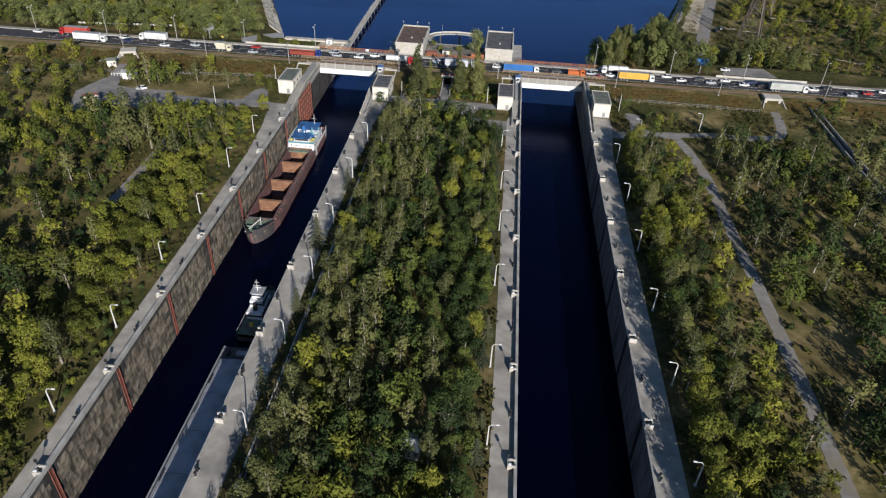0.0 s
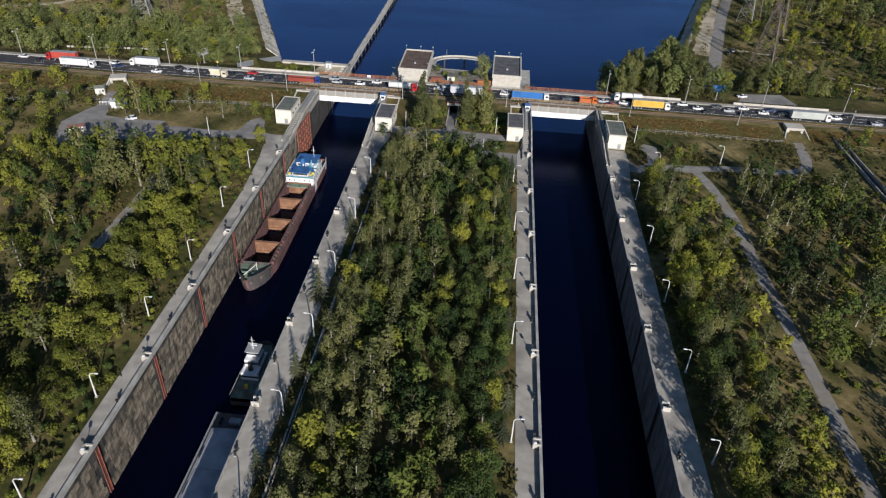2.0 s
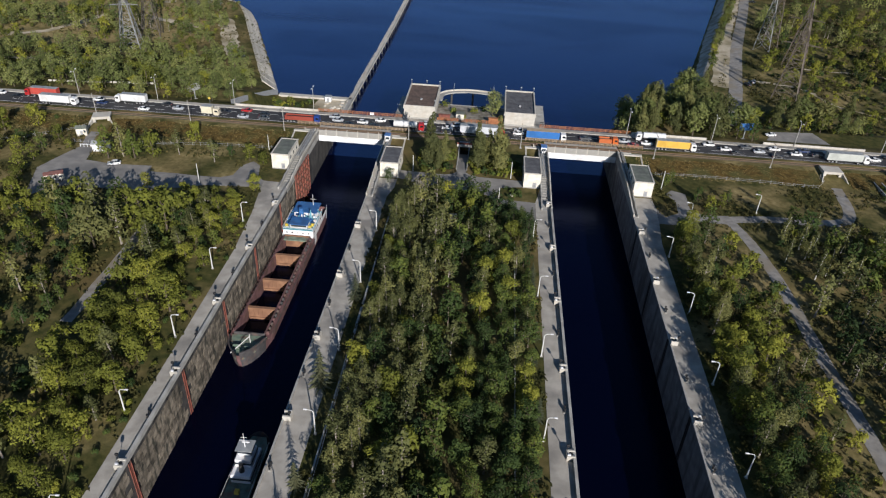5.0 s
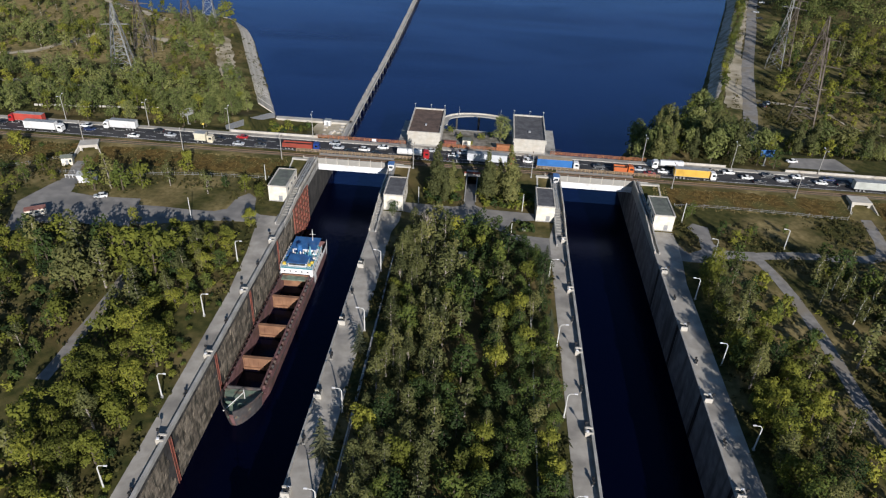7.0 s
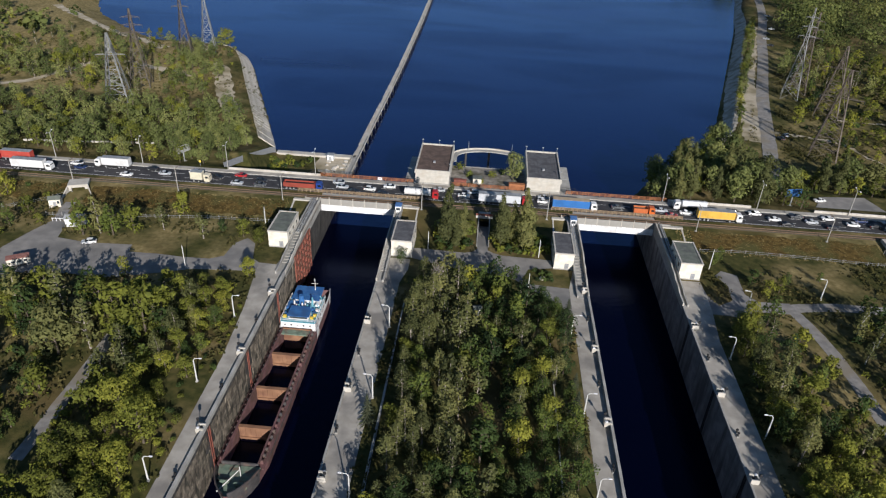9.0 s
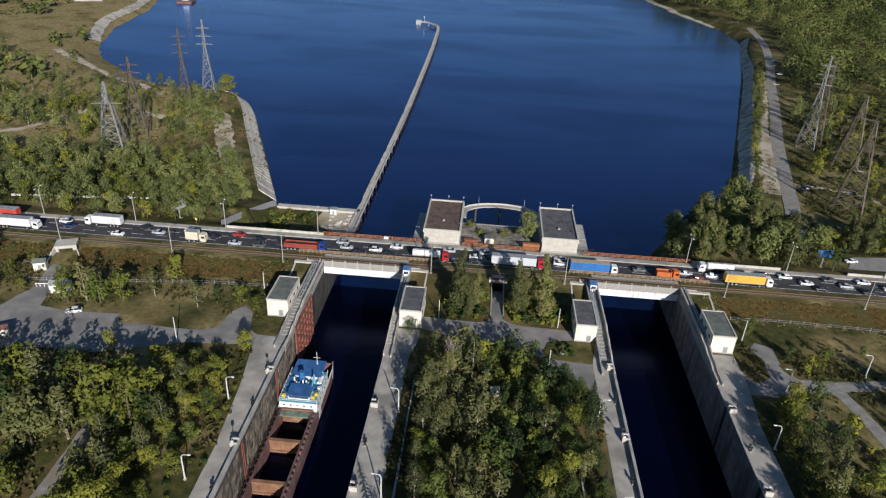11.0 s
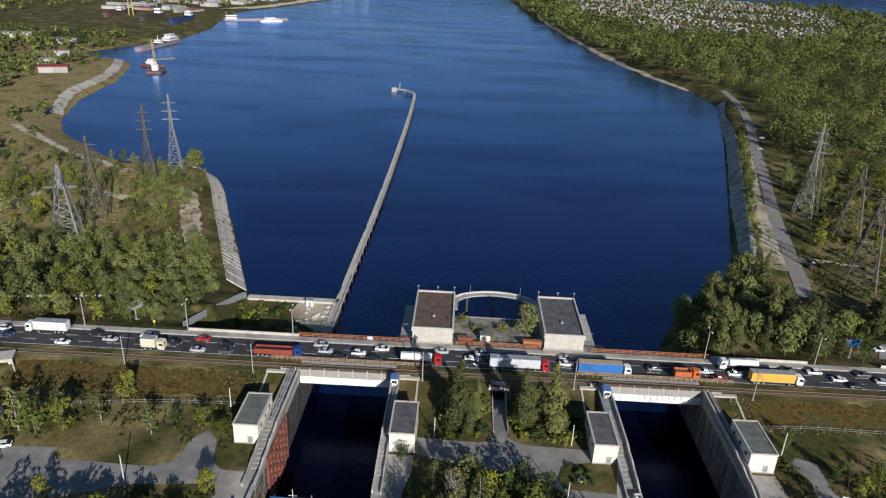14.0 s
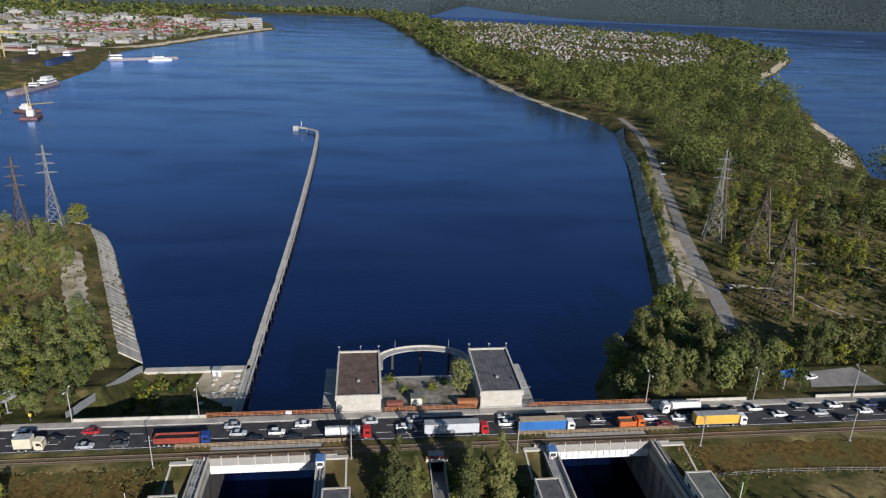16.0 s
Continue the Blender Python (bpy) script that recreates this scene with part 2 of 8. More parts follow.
BIRCH = material("birch_bark", (0.42, 0.40, 0.36), (0.62, 0.60, 0.55), 1.5, 0.85, c3=(0.08, 0.07, 0.06), big=1.4)
DEADWOOD = material("dead_wood", (0.22, 0.19, 0.16), (0.34, 0.30, 0.26), 2.0, 0.95)
TINTS = {"olive": ((0.066, 0.076, 0.016), (0.166, 0.180, 0.029), (0.300, 0.290, 0.042)), "green": ((0.021, 0.036, 0.014), (0.058, 0.088, 0.024), (0.165, 0.190, 0.036)),
         "poplar": ((0.050, 0.058, 0.023), (0.122, 0.130, 0.046), (0.220, 0.212, 0.070)), "willow": ((0.072, 0.092, 0.030), (0.160, 0.185, 0.058), (0.265, 0.275, 0.088)), "spruce": ((0.050, 0.060, 0.036), (0.10, 0.112, 0.064), (0.165, 0.165, 0.085)),
         "far": ((0.046, 0.062, 0.021), (0.124, 0.146, 0.042), (0.235, 0.240, 0.066))}
LEAF_O, LEAF_G, LEAF_P, LEAF_S, LEAF_W = (leaves("leaves_" + k, *TINTS[k]) for k in ("olive", "green", "poplar", "spruce", "willow"))
JOINED = {a.name: leaves("joined_" + k, *TINTS[k], joined=True) for a, k in ((LEAF_O, "olive"), (LEAF_G, "green"), (LEAF_P, "poplar"), (LEAF_S, "spruce"), (LEAF_W, "willow"))}
LEAF_F = leaves("leaves_far_wood", *TINTS["far"], joined=True)
SCRUB = leaves("scrub_leaves", (0.030, 0.034, 0.012), (0.078, 0.074, 0.024), (0.165, 0.130, 0.048), joined=True)
DRYBANK = material("dry_bank_grass", (0.050, 0.036, 0.011), (0.125, 0.084, 0.026), 0.7, 0.95, bump=0.9, bump_scale=3.5, c3=(0.075, 0.070, 0.024), big=0.12, spec=0.1)
REED = leaves("dry_grass_blades", (0.17, 0.135, 0.052), (0.24, 0.19, 0.078), (0.32, 0.25, 0.11))
DEEPW = water_material("open_water", (0.0008, 0.0018, 0.019), (0.48, 0.63, 1.0), 1.62, 0.06, 0.28, 0.45, 1.45)
STILLW = water_material("still_water", (0.0005, 0.0008, 0.006), (0.34, 0.42, 0.72), 1.33, 0.16, 0.30, 0.35)


# ---- mesh helpers ----
def link(name, me, mat_, parent=None, label="", category="", group="", kind=""):
    if mat_ and not me.materials:
        me.materials.append(mat_)
    ob = new(name, me)
    if parent:
        ob.parent = parent
    return tagged(ob, label, category, group, kind)


def part(name, bm, mat_, parent=None, label="", category="", group="", kind=""):
    me = bpy.data.meshes.new(name)
    bm.to_mesh(me)
    bm.free()
    return link(name, me, mat_, parent, label, category, group, kind)


def thing(name, x, y, z, rz=0, label="", category="", group="", kind=""):
    e = new(name)
    e.matrix_basis = pose(x, y, z, 0, 0, rz)
    e.empty_display_size = 0.3
    return tagged(e, label, category, group, kind)


def box(bm, x0, x1, y0, y1, z0, z1, bev=0.0):
    r = bmesh.ops.create_cube(bm, size=1.0, matrix=Matrix.Translation(((x0 + x1) / 2, (y0 + y1) / 2, (z0 + z1) / 2)) @ Matrix.Diagonal((x1 - x0, y1 - y0, z1 - z0, 1)))
    if bev:
        edges = list({e for v in r["verts"] for e in v.link_edges})
        bmesh.ops.bevel(bm, geom=edges, offset=bev, segments=1, affect="EDGES")
    return bm


def B(*a, bev=0.0):
    return box(bmesh.new(), *a, bev=bev)


def rod(bm, p, q, r0, r1=None, n=6):
    """A tapered round bar from p to q."""
    p, q = Vector(p), Vector(q)
    d = q - p
    if d.length < 1e-6:
        return bm
    m = Matrix.Translation((p + q) / 2) @ d.to_track_quat("Z", "Y").to_matrix().to_4x4()
    bmesh.ops.create_cone(bm, cap_ends=True, segments=n, radius1=r0, radius2=r0 if r1 is None else r1, depth=d.length, matrix=m)
    return bm


def cord(pts, r):
    """One connected square bar through points."""
    bm = bmesh.new()
    prev = None
    for x, y, z in pts:
        row = [bm.verts.new((x - r, y - r, z)), bm.verts.new((x + r, y + r, z)), bm.verts.new((x + r, y + r, z + 2 * r)), bm.verts.new((x - r, y - r, z + 2 * r))]
        if prev:
            for i in range(4):
                bm.faces.new((prev[i], prev[(i + 1) % 4], row[(i + 1) % 4], row[i]))
        else:
            bm.faces.new(row)
        prev = row
    bm.faces.new(prev[::-1])
    bmesh.ops.recalc_face_normals(bm, faces=bm.faces)
    return bm


def prism(bm, pts, z0, z1):
    """A slab with the outline pts (counter-clockwise or not) from z0 to z1."""
    lo = [bm.verts.new((x, y, z0)) for x, y in pts]
    hi = [bm.verts.new((x, y, z1)) for x, y in pts]
    k = len(pts)
    bm.faces.new(hi)
    bm.faces.new(lo[::-1])
    for i in range(k):
        bm.faces.new((lo[i], lo[(i + 1) % k], hi[(i + 1) % k], hi[i]))
    bmesh.ops.recalc_face_normals(bm, faces=bm.faces)
    return bm


def smooth_line(pts, step):
    """Points along a polyline, rounded by a Catmull-Rom curve."""
    out = []
    P = [Vector(p) for p in pts]
    for i in range(len(P) - 1):
        a, b, c, d = P[max(i - 1, 0)], P[i], P[i + 1], P[min(i + 2, len(P) - 1)]
        k = max(1, int((c - b).length / step))
        for j in range(k):
            t = j / k
            out.append(0.5 * (2 * b + (c - a) * t + (2 * a - 5 * b + 4 * c - d) * t * t + (3 * b - a - 3 * c + d) * t ** 3))
    return out + [P[-1]]


def ribbon(pts, width, z0, z1, step=4.0, ragged=0.0, seed=0):
    """A strip of ground along a line, with a ragged edge if wanted."""
    rnd = random.Random(seed)
    L = smooth_line([(x, y, 0) for x, y in pts], step)
    bm = bmesh.new()
    rows = []
    for i, p in enumerate(L):
        d = (L[min(i + 1, len(L) - 1)] - L[max(i - 1, 0)]).normalized()
        s = Vector((-d.y, d.x, 0))
        a, b = width / 2 + rnd.uniform(-ragged, ragged), width / 2 + rnd.uniform(-ragged, ragged)
        A, C = p + s * a, p - s * b
        rows.append([bm.verts.new((A.x, A.y, z0)), bm.verts.new((A.x, A.y, z1)), bm.verts.new((C.x, C.y, z1)), bm.verts.new((C.x, C.y, z0))])
    for u, v in zip(rows, rows[1:]):
        for i in range(3):
            bm.faces.new((u[i], u[i + 1], v[i + 1], v[i]))
    bm.faces.new(rows[0])
    bm.faces.new(rows[-1][::-1])
    bmesh.ops.recalc_face_normals(bm, faces=bm.faces)
    return bm


def draped(name, pts, width, mat_, label, cat, ragged=0.0, seed=0, step=4.0, up=0.14, reach=1.0):
    """A sheet of bare ground or paving that follows the lie of the land."""
    rnd = random.Random(seed)
    L_ = smooth_line([(x, y, 0) for x, y in pts], step)
    k = 6
    V_ = []
    for i, p in enumerate(L_):
        d = (L_[min(i + 1, len(L_) - 1)] - L_[max(i - 1, 0)]).normalized()
        a, b = width / 2 + rnd.uniform(-ragged, ragged), width / 2 + rnd.uniform(-ragged, ragged)
        for j in range(k + 1):
            o = a + (-b - a) * j / k
            V_.append((p.x - d.y * o, p.y + d.x * o))
    x, y = np.array(V_).T
    z = np.maximum.reduce([land(x, y), land(x + reach, y), land(x - reach, y), land(x, y + reach), land(x, y - reach)]) + up
    n_ = len(L_)
    me = pydata(name, np.stack([x, y, z], -1).tolist(), [(i * (k + 1) + j, i * (k + 1) + j + 1, (i + 1) * (k + 1) + j + 1, (i + 1) * (k + 1) + j) for i in range(n_ - 1) for j in range(k)])
    return link(name, me, mat_, None, label, cat, "", "structure")


def pydata(name, verts, faces):
    me = bpy.data.meshes.new(name)
    me.from_pydata(verts, [], faces)
    me.update()
    return me


def inside(poly, x, y):
    """Which points lie in the polygon (numpy)."""
    x, y = np.asarray(x, float), np.asarray(y, float)
    r = np.zeros(x.shape, bool)
    for (x0, y0), (x1, y1) in zip(poly, poly[1:] + poly[:1]):
        if y0 != y1:
            r ^= ((y0 > y) != (y1 > y)) & (x < (x1 - x0) * (y - y0) / (y1 - y0) + x0)
    return r


def distance(poly, x, y, closed=True):
    x, y = np.asarray(x, float), np.asarray(y, float)
    d = np.full(x.shape, 1e9)
    for (x0, y0), (x1, y1) in zip(poly, poly[1:] + (poly[:1] if closed else [])):
        dx, dy = x1 - x0, y1 - y0
        t = np.clip(((x - x0) * dx + (y - y0) * dy) / max(dx * dx + dy * dy, 1e-9), 0, 1)
        d = np.minimum(d, np.hypot(x - x0 - t * dx, y - y0 - t * dy))
    return d


# ---- the lie of the land ----
BASIN = [(-77.2, 300), (-77.2, 357), (-112, 357), (-119, 370), (-133, 406), (-148, 442), (-166, 486), (-180, 512), (-192, 518), (-234, 523), (-270, 551),
         (-319, 597), (-340, 632), (-366, 708), (-378, 799), (-405, 889), (-422, 922), (-470, 935), (-505, 985), (-480, 1060), (-450, 1150), (-461, 1313), (-483, 1401),
         (-523, 1613), (-504, 1739), (-481, 1833), (-419, 2185), (-330, 2607), (-403, 3049), (-566, 3547), (-900, 4330), (-433, 4310), (-178, 4260), (10, 4060),
         (72, 3214), (104, 2522), (120, 1864), (143, 1415), (165, 1178), (188, 1013), (219, 890), (222, 824), (174, 660), (127, 513), (95, 414), (56, 363), (44, 343), (40.4, 330), (40.4, 300)]
RIVER = [(374, 641), (441, 759), (469, 830), (486, 875), (559, 1029), (641, 1289), (650, 1325), (763, 1441), (1052, 1837), (1132, 1992), (1304, 2494), (1235, 2900),
         (1060, 3060), (930, 3450), (680, 3600), (420, 3750), (160, 4180), (60, 4600), (40, 6000), (7000, 6000), (7000, 200), (900, 440), (430, 560)]
CH1, CH2 = (-77.2, -48.6), (11.9, 40.4)        # the cuts for the two lock chambers, behind the faces of their walls
CUT = (-20.7, -17.1)        # the sunken way to the underpass
LOW = [(-118, 311), (-113, 357.5), (-77.3, 357.5), (-77.3, 311)]


def land(x, y):
    """Height of the ground (numpy)."""
    x, y = np.asarray(x, float), np.asarray(y, float)
    base = np.interp(y, [-400, 328, 352, 5000], [0, 0, -7.2, -7.5])
    rough = 0.18 * np.sin(x * 0.11 + 1.3 * np.sin(y * 0.07)) * np.cos(y * 0.09 + x * 0.03)
    away = np.clip((np.minimum(np.abs(x + 63) - 40, np.abs(x - 26) - 40)) / 20, 0, 1) * np.clip(np.abs(y - 296) / 8 - 2.6, 0, 1) * ((y > 330) | (x < -185) | (x > 150))
    z = base + rough * away
    bank = np.interp(y, [262, 276.5, 287.5, 308.5, 316, 400], [0, 0, ROAD - 0.12, ROAD - 0.12, 0.3, 0])
    z = np.where((y > 262) & (y < 330), np.maximum(z, bank), z)
    for poly, slope in ((BASIN, 0.85), (RIVER, 0.22)):
        ins, d = inside(poly, x, y), distance(poly, x, y)
        lean = np.where((y > 900) | (x < -195) & (y > 515), np.minimum(slope, 0.3), slope)
        z = np.where(ins, np.minimum(z, np.maximum(WATER - 5, WATER - 0.5 * d)), np.where(y > 309, np.minimum(z, WATER + lean * d), z))
    low = inside(LOW, x, y)
    z = np.where(low, np.maximum(-11.8, np.minimum(z, ROAD - 0.12 - (y - 309) * 0.9)), z)
    z = np.where((x > CUT[0]) & (x < CUT[1]) & (y > 266) & (y < 289), -0.2 - 1.75 * np.minimum(1, (y - 266) / 19), z)
    for a, b in (CH1, CH2):
        z = np.where((x > a) & (x < b) & (y < 340), -20.0, z)
    return z


def lines(*stretches):
    """Grid lines from (start, end, step) stretches."""
    out = []
    for a, b, s in stretches:
        out += list(np.arange(a, b, s))
    return out


xs = sorted(lines((-5200, -1400, 190), (-1400, -500, 30), (-500, -220, 10), (-220, -79, 4.5), (-48, 11, 4.5), (42, 220, 4.5), (220, 520, 10), (520, 1500, 35), (1500, 5400, 195))
            + [c + e for c in (*CH1, *CH2, *CUT) for e in (-0.02, 0.02)] + [-63, 26])
ys = sorted(lines((-360, -20, 40), (-20, 255, 5.5), (255, 380, 1.5), (380, 560, 4), (560, 1000, 8), (1000, 2000, 20), (2000, 5300, 75)) + [339.98, 340.02])
gx, gy = np.meshgrid(xs, ys)
gz = land(gx, gy)
nx, ny = len(xs), len(ys)
idx = np.arange(nx * ny).reshape(ny, nx)
quads = np.stack([idx[:-1, :-1], idx[:-1, 1:], idx[1:, 1:], idx[1:, :-1]], -1).reshape(-1, 4)
ground = link("ground", pydata("ground", np.stack([gx, gy, gz], -1).reshape(-1, 3).tolist(), quads.tolist()), GRASS, None,
              "uneven ground with green and dry grass", "ground", "", "structure")
ground.data.polygons.foreach_set("use_smooth", [True] * len(ground.data.polygons))


def soft(d, edge):
    """1 where d > 0, falling to 0 over the edge."""
    return np.clip(1 + d / edge, 0, 1)


px, py = gx.ravel(), gy.ravel()
dry = np.maximum.reduce([1.0 * soft(-190 - px, 25) * soft(py - 415, 30) * soft(960 - py, 120), 0.55 * soft(px - 64, 5) * soft(77 - px, 4) * soft(240 - py, 10), 0.30 * soft(px - 79, 4) * soft(290 - py, 6),
                         0.35 * soft(px - 118, 15) * soft(300 - px, 40) * soft(py - 360, 15) * soft(560 - py, 40), 0.38 * soft(-100 - px, 10) * soft(py - 238, 10) * soft(290 - py, 6), 0.25 * soft(-128 - px, 20) * soft(245 - py, 20)])
ground.data.attributes.new("dry", "FLOAT", "POINT").data.foreach_set("value", dry)
bm = bmesh.new()
bmesh.ops.create_grid(bm, x_segments=1, y_segments=1, size=1, matrix=Matrix.Translation((0, 2650, WATER)) @ Matrix.Diagonal((5200, 2350, 1, 1)))
part("water", bm, DEEPW, None, "dark blue river water with faint ripples", "water", "", "structure")
bm = bmesh.new()
bmesh.ops.create_grid(bm, x_segments=1, y_segments=1, size=1, matrix=Matrix.Translation((0, -50, WATER)) @ Matrix.Diagonal((5200, 350, 1, 1)))
part("water_still", bm, STILLW, None, "still black water in the lock chambers", "water", "", "structure")

# the wooded hills beyond the river
rows = []
for j, (rad, h) in enumerate([(4550, -30), (4560, 0), (4580, 7), (4640, 60), (4700, 150), (4760, 255), (4820, 360), (4880, 460)]):
    for i in range(141):
        deg = -42 + 132 * i / 140
        a = radians(deg)
        foot = float(np.interp(deg, [-42, 5, 7.8, 11.4, 15.8, 20.1, 32, 38, 46, 90], [-16, -16, 55, 27, 2.5, -7, -4, 5, 2, -5]))
        k = 0.62 + 0.38 * math.sin(i * 0.11 + 2) + 0.16 * math.sin(i * 0.37) + 0.06 * noise.noise((i * 0.6, j * 0.8, 0))
        k = max(0.5, k * (0.3 + 0.7 * min(1, max(0, (i - 48) / 40))))
        rows.append((-36 + rad * math.sin(a), 140 + rad * math.cos(a), h if j == 0 else foot + h * k + (8 * noise.noise((i * 0.9, j * 1.3, 4)) if j > 2 else 0)))
# matte upright strip for far water, the sky's reflection put into its blue
FAR_WATER = material("far_river", (0.030, 0.056, 0.112), (0.036, 0.066, 0.128), 0.004, 0.9, spec=0.05)
# blue-grey of the distance haze is mixed into the hill's leaf colours
HILL = material("hazed_wooded_hill", (0.016, 0.026, 0.031), (0.070, 0.088, 0.086), 0.085, 1.0, bump=1.0, bump_scale=0.09, c3=(0.040, 0.054, 0.056), big=0.004, spec=0.05)
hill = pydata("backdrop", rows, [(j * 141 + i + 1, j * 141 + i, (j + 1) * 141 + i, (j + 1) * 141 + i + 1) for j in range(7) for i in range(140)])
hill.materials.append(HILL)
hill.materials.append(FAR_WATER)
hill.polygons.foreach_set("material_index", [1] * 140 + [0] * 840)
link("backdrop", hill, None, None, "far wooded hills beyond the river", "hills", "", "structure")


# ---- lock chambers ----
def wall(name, x0, x1, mat_, label):
    return part(name, B(x0, x1, -60, 312, -20, 0.0), mat_, None, label, "lock wall", "", "structure")


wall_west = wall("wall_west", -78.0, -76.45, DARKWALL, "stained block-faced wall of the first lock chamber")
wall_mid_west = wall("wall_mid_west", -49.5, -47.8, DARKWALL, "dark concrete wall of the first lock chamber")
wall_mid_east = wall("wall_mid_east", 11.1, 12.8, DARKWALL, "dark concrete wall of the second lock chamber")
wall_east = wall("wall_east", 39.5, 41.2, GREYWALL, "shaded concrete wall of the second lock chamber")

QW = [(-76.95, -60), (-76.95, 243), (-78.0, 243), (-78.0, 257), (-79.6, 257), (-80.5, 248), (-86, 248.2), (-85.6, 243.5), (-83.2, 226), (-81.6, 205), (-81.2, 150), (-81.2, -60)]
part("pavement_west", prism(bmesh.new(), QW, -0.4, 0.06), PAVE, None, "worn grey concrete quay paving", "quay", "", "structure")
QM = [(-49.1, -60), (-49.1, 243), (-47.3, 243), (-47.3, 257), (-41, 257), (-41, 251), (-42.6, 244), (-42.8, -60)]
part("pavement_mid_west", prism(bmesh.new(), QM, -0.4, 0.06), PAVE, None, "grey concrete quay paving dappled with tree shade", "quay", "", "structure")
QN = [(12.3, -60), (12.3, 243), (11.1, 243), (11.1, 257), (9.2, 257), (7.4, 247.6), (7.4, -60)]
part("pavement_mid_east", prism(bmesh.new(), QN, -0.4, 0.06), PAVE, None, "pale grey concrete quay paving", "quay", "", "structure")
QE = [(39.8, -60), (39.8, 243), (41.2, 243), (41.2, 257), (47.8, 257), (48.2, 250), (47.5, 240), (46.2, 228), (46.0, 150), (46.0, -60)]
part("pavement_east", prism(bmesh.new(), QE, -0.4, 0.06), PAVE, None, "grey concrete quay paving dappled with tree shade", "quay", "", "structure")


def parapet(name, x0, x1, y0, y1, h):
    """A concrete parapet in bays with open joints, a coping on each."""
    t = thing(name, (x0 + x1) / 2, y0, 0, 0, "pale concrete quay parapet cast in bays", "parapet", "quay parapets", "structure")
    k = round((y1 - y0) / 6.6)
    bay = (y1 - y0) / k
    w = (x1 - x0) / 2
    bm = B(-w, w, 0.03, bay - 0.03, 0.0, h - 0.12)
    me = bpy.data.meshes.new("bay")
    bm.to_mesh(me)
    bm2 = B(-w - 0.08, w + 0.08, 0.02, bay - 0.02, h - 0.12, h, bev=0.03)
    mc = bpy.data.meshes.new("coping")
    bm2.to_mesh(mc)
    for i in range(k):
        for nm, m_ in (("bay", me), ("coping", mc)):
            o = link(nm, m_, CONCRETE, t)
            o.location = (0, i * bay, 0)
    return t


parapet("parapet_west", -77.0, -76.4, -34, 243, 1.15)
parapet("parapet_mid_west", -49.45, -49.15, -34, 243, 0.4)
parapet("parapet_mid_east", 12.25, 12.75, -34, 243, 1.15)
parapet("parapet_east", 39.55, 39.85, -34, 243, 0.4)


def mooring_box(x, y, side, label):
    """A concrete mooring niche on the quay edge with a bollard and a small signal lamp on a post."""
    t = thing("mooring_niche", x, y, 0.06, 0 if side > 0 else 180, label, "mooring post", "mooring niches along the quays")
    bm = B(-1.0, 0.75, -0.95, 0.95, 0, 0.5, bev=0.05)
    box(bm, -1.0, 0.75, -0.95, -0.6, 0.5, 1.35)
    box(bm, -1.0, 0.75, 0.6, 0.95, 0.5, 1.35)
    box(bm, -1.0, -0.7, -0.6, 0.6, 0.5, 1.35)
    part("niche", bm, PALE, t)
    bm = rod(bmesh.new(), (0.1, 0, 0.5), (0.1, 0, 1.0), 0.24, 0.19, 8)
    rod(bm, (0.1, 0, 1.0), (0.1, 0, 1.18), 0.33, 0.28, 8)
    part("bollard", bm, BLACK, t, "black cast bollard")
    bm = rod(bmesh.new(), (-0.85, 0.75, 1.35), (-0.85, 0.75, 2.5), 0.07, n=6)
    box(bm, -1.15, -0.55, 0.55, 0.95, 2.3, 2.95, bev=0.05)
    part("signal_lamp", bm, BLACK, t, "dark signal lamp on a short post")
    bm = B(-0.8, -0.2, -0.75, -0.35, 1.35, 1.55)
    part("cover_plate", bm, WHITEM, t)
    return t


BOX_Y = [20.8, 47.5, 74.2, 100.9, 127.5, 153.8, 180.2, 206.3, 232.5]
BOX_Y2 = [33.5, 60.2, 87.0, 113.7, 140.6, 166.5, 193.0, 219.2]
for y in BOX_Y:
    mooring_box(-77.2, y, 1, "pale concrete mooring niche with a black bollard")
for y in [38, 64.5, 91, 117.5, 144, 170.5, 197, 223.5]:
    mooring_box(-48.6, y, -1, "pale concrete mooring niche with a black bollard")
for y in BOX_Y2 + [246.0]:
    mooring_box(11.9, y, 1, "white concrete mooring niche with a black bollard")
for y in [48, 74.5, 101, 127.5, 153.8, 180.3, 206.5, 233]:
    mooring_box(40.4, y, -1, "weathered concrete mooring niche with a black bollard")


def cleats(x, y):
    t = thing("double_bollard", x, y, 0.06, 0, "pair of small black bollards beside the parapet", "bollard", "double bollards")
    part("base", B(-0.3, 0.3, -0.9, 0.9, 0, 0.25, bev=0.04), CONCRETE, t)
    for d in (-0.5, 0.5):
        bm = rod(bmesh.new(), (0, d, 0.25), (0, d, 1.05), 0.2, 0.16, 8)
        rod(bm, (0, d, 1.05), (0, d, 1.3), 0.3, 0.26, 8)
        part("post", bm, BLACK, t)
    return t


cl = cleats(-77.6, 193.2)
for x, yy in ((-77.6, (34, 60.8, 87.5, 114.2, 140.6, 167, 219.4)), (-48.3, (51, 77.7, 104.2, 130.7, 157.2, 183.7, 210.2)), (11.4, (47, 73.6, 100.3, 127.1, 153.5, 179.8, 206.1, 232.5)), (40.9, (61, 87.7, 114.2, 140.6, 167, 193.4, 219.7))):
    for y in yy:
        copy_thing(cl, pose(x, y, 0.06))


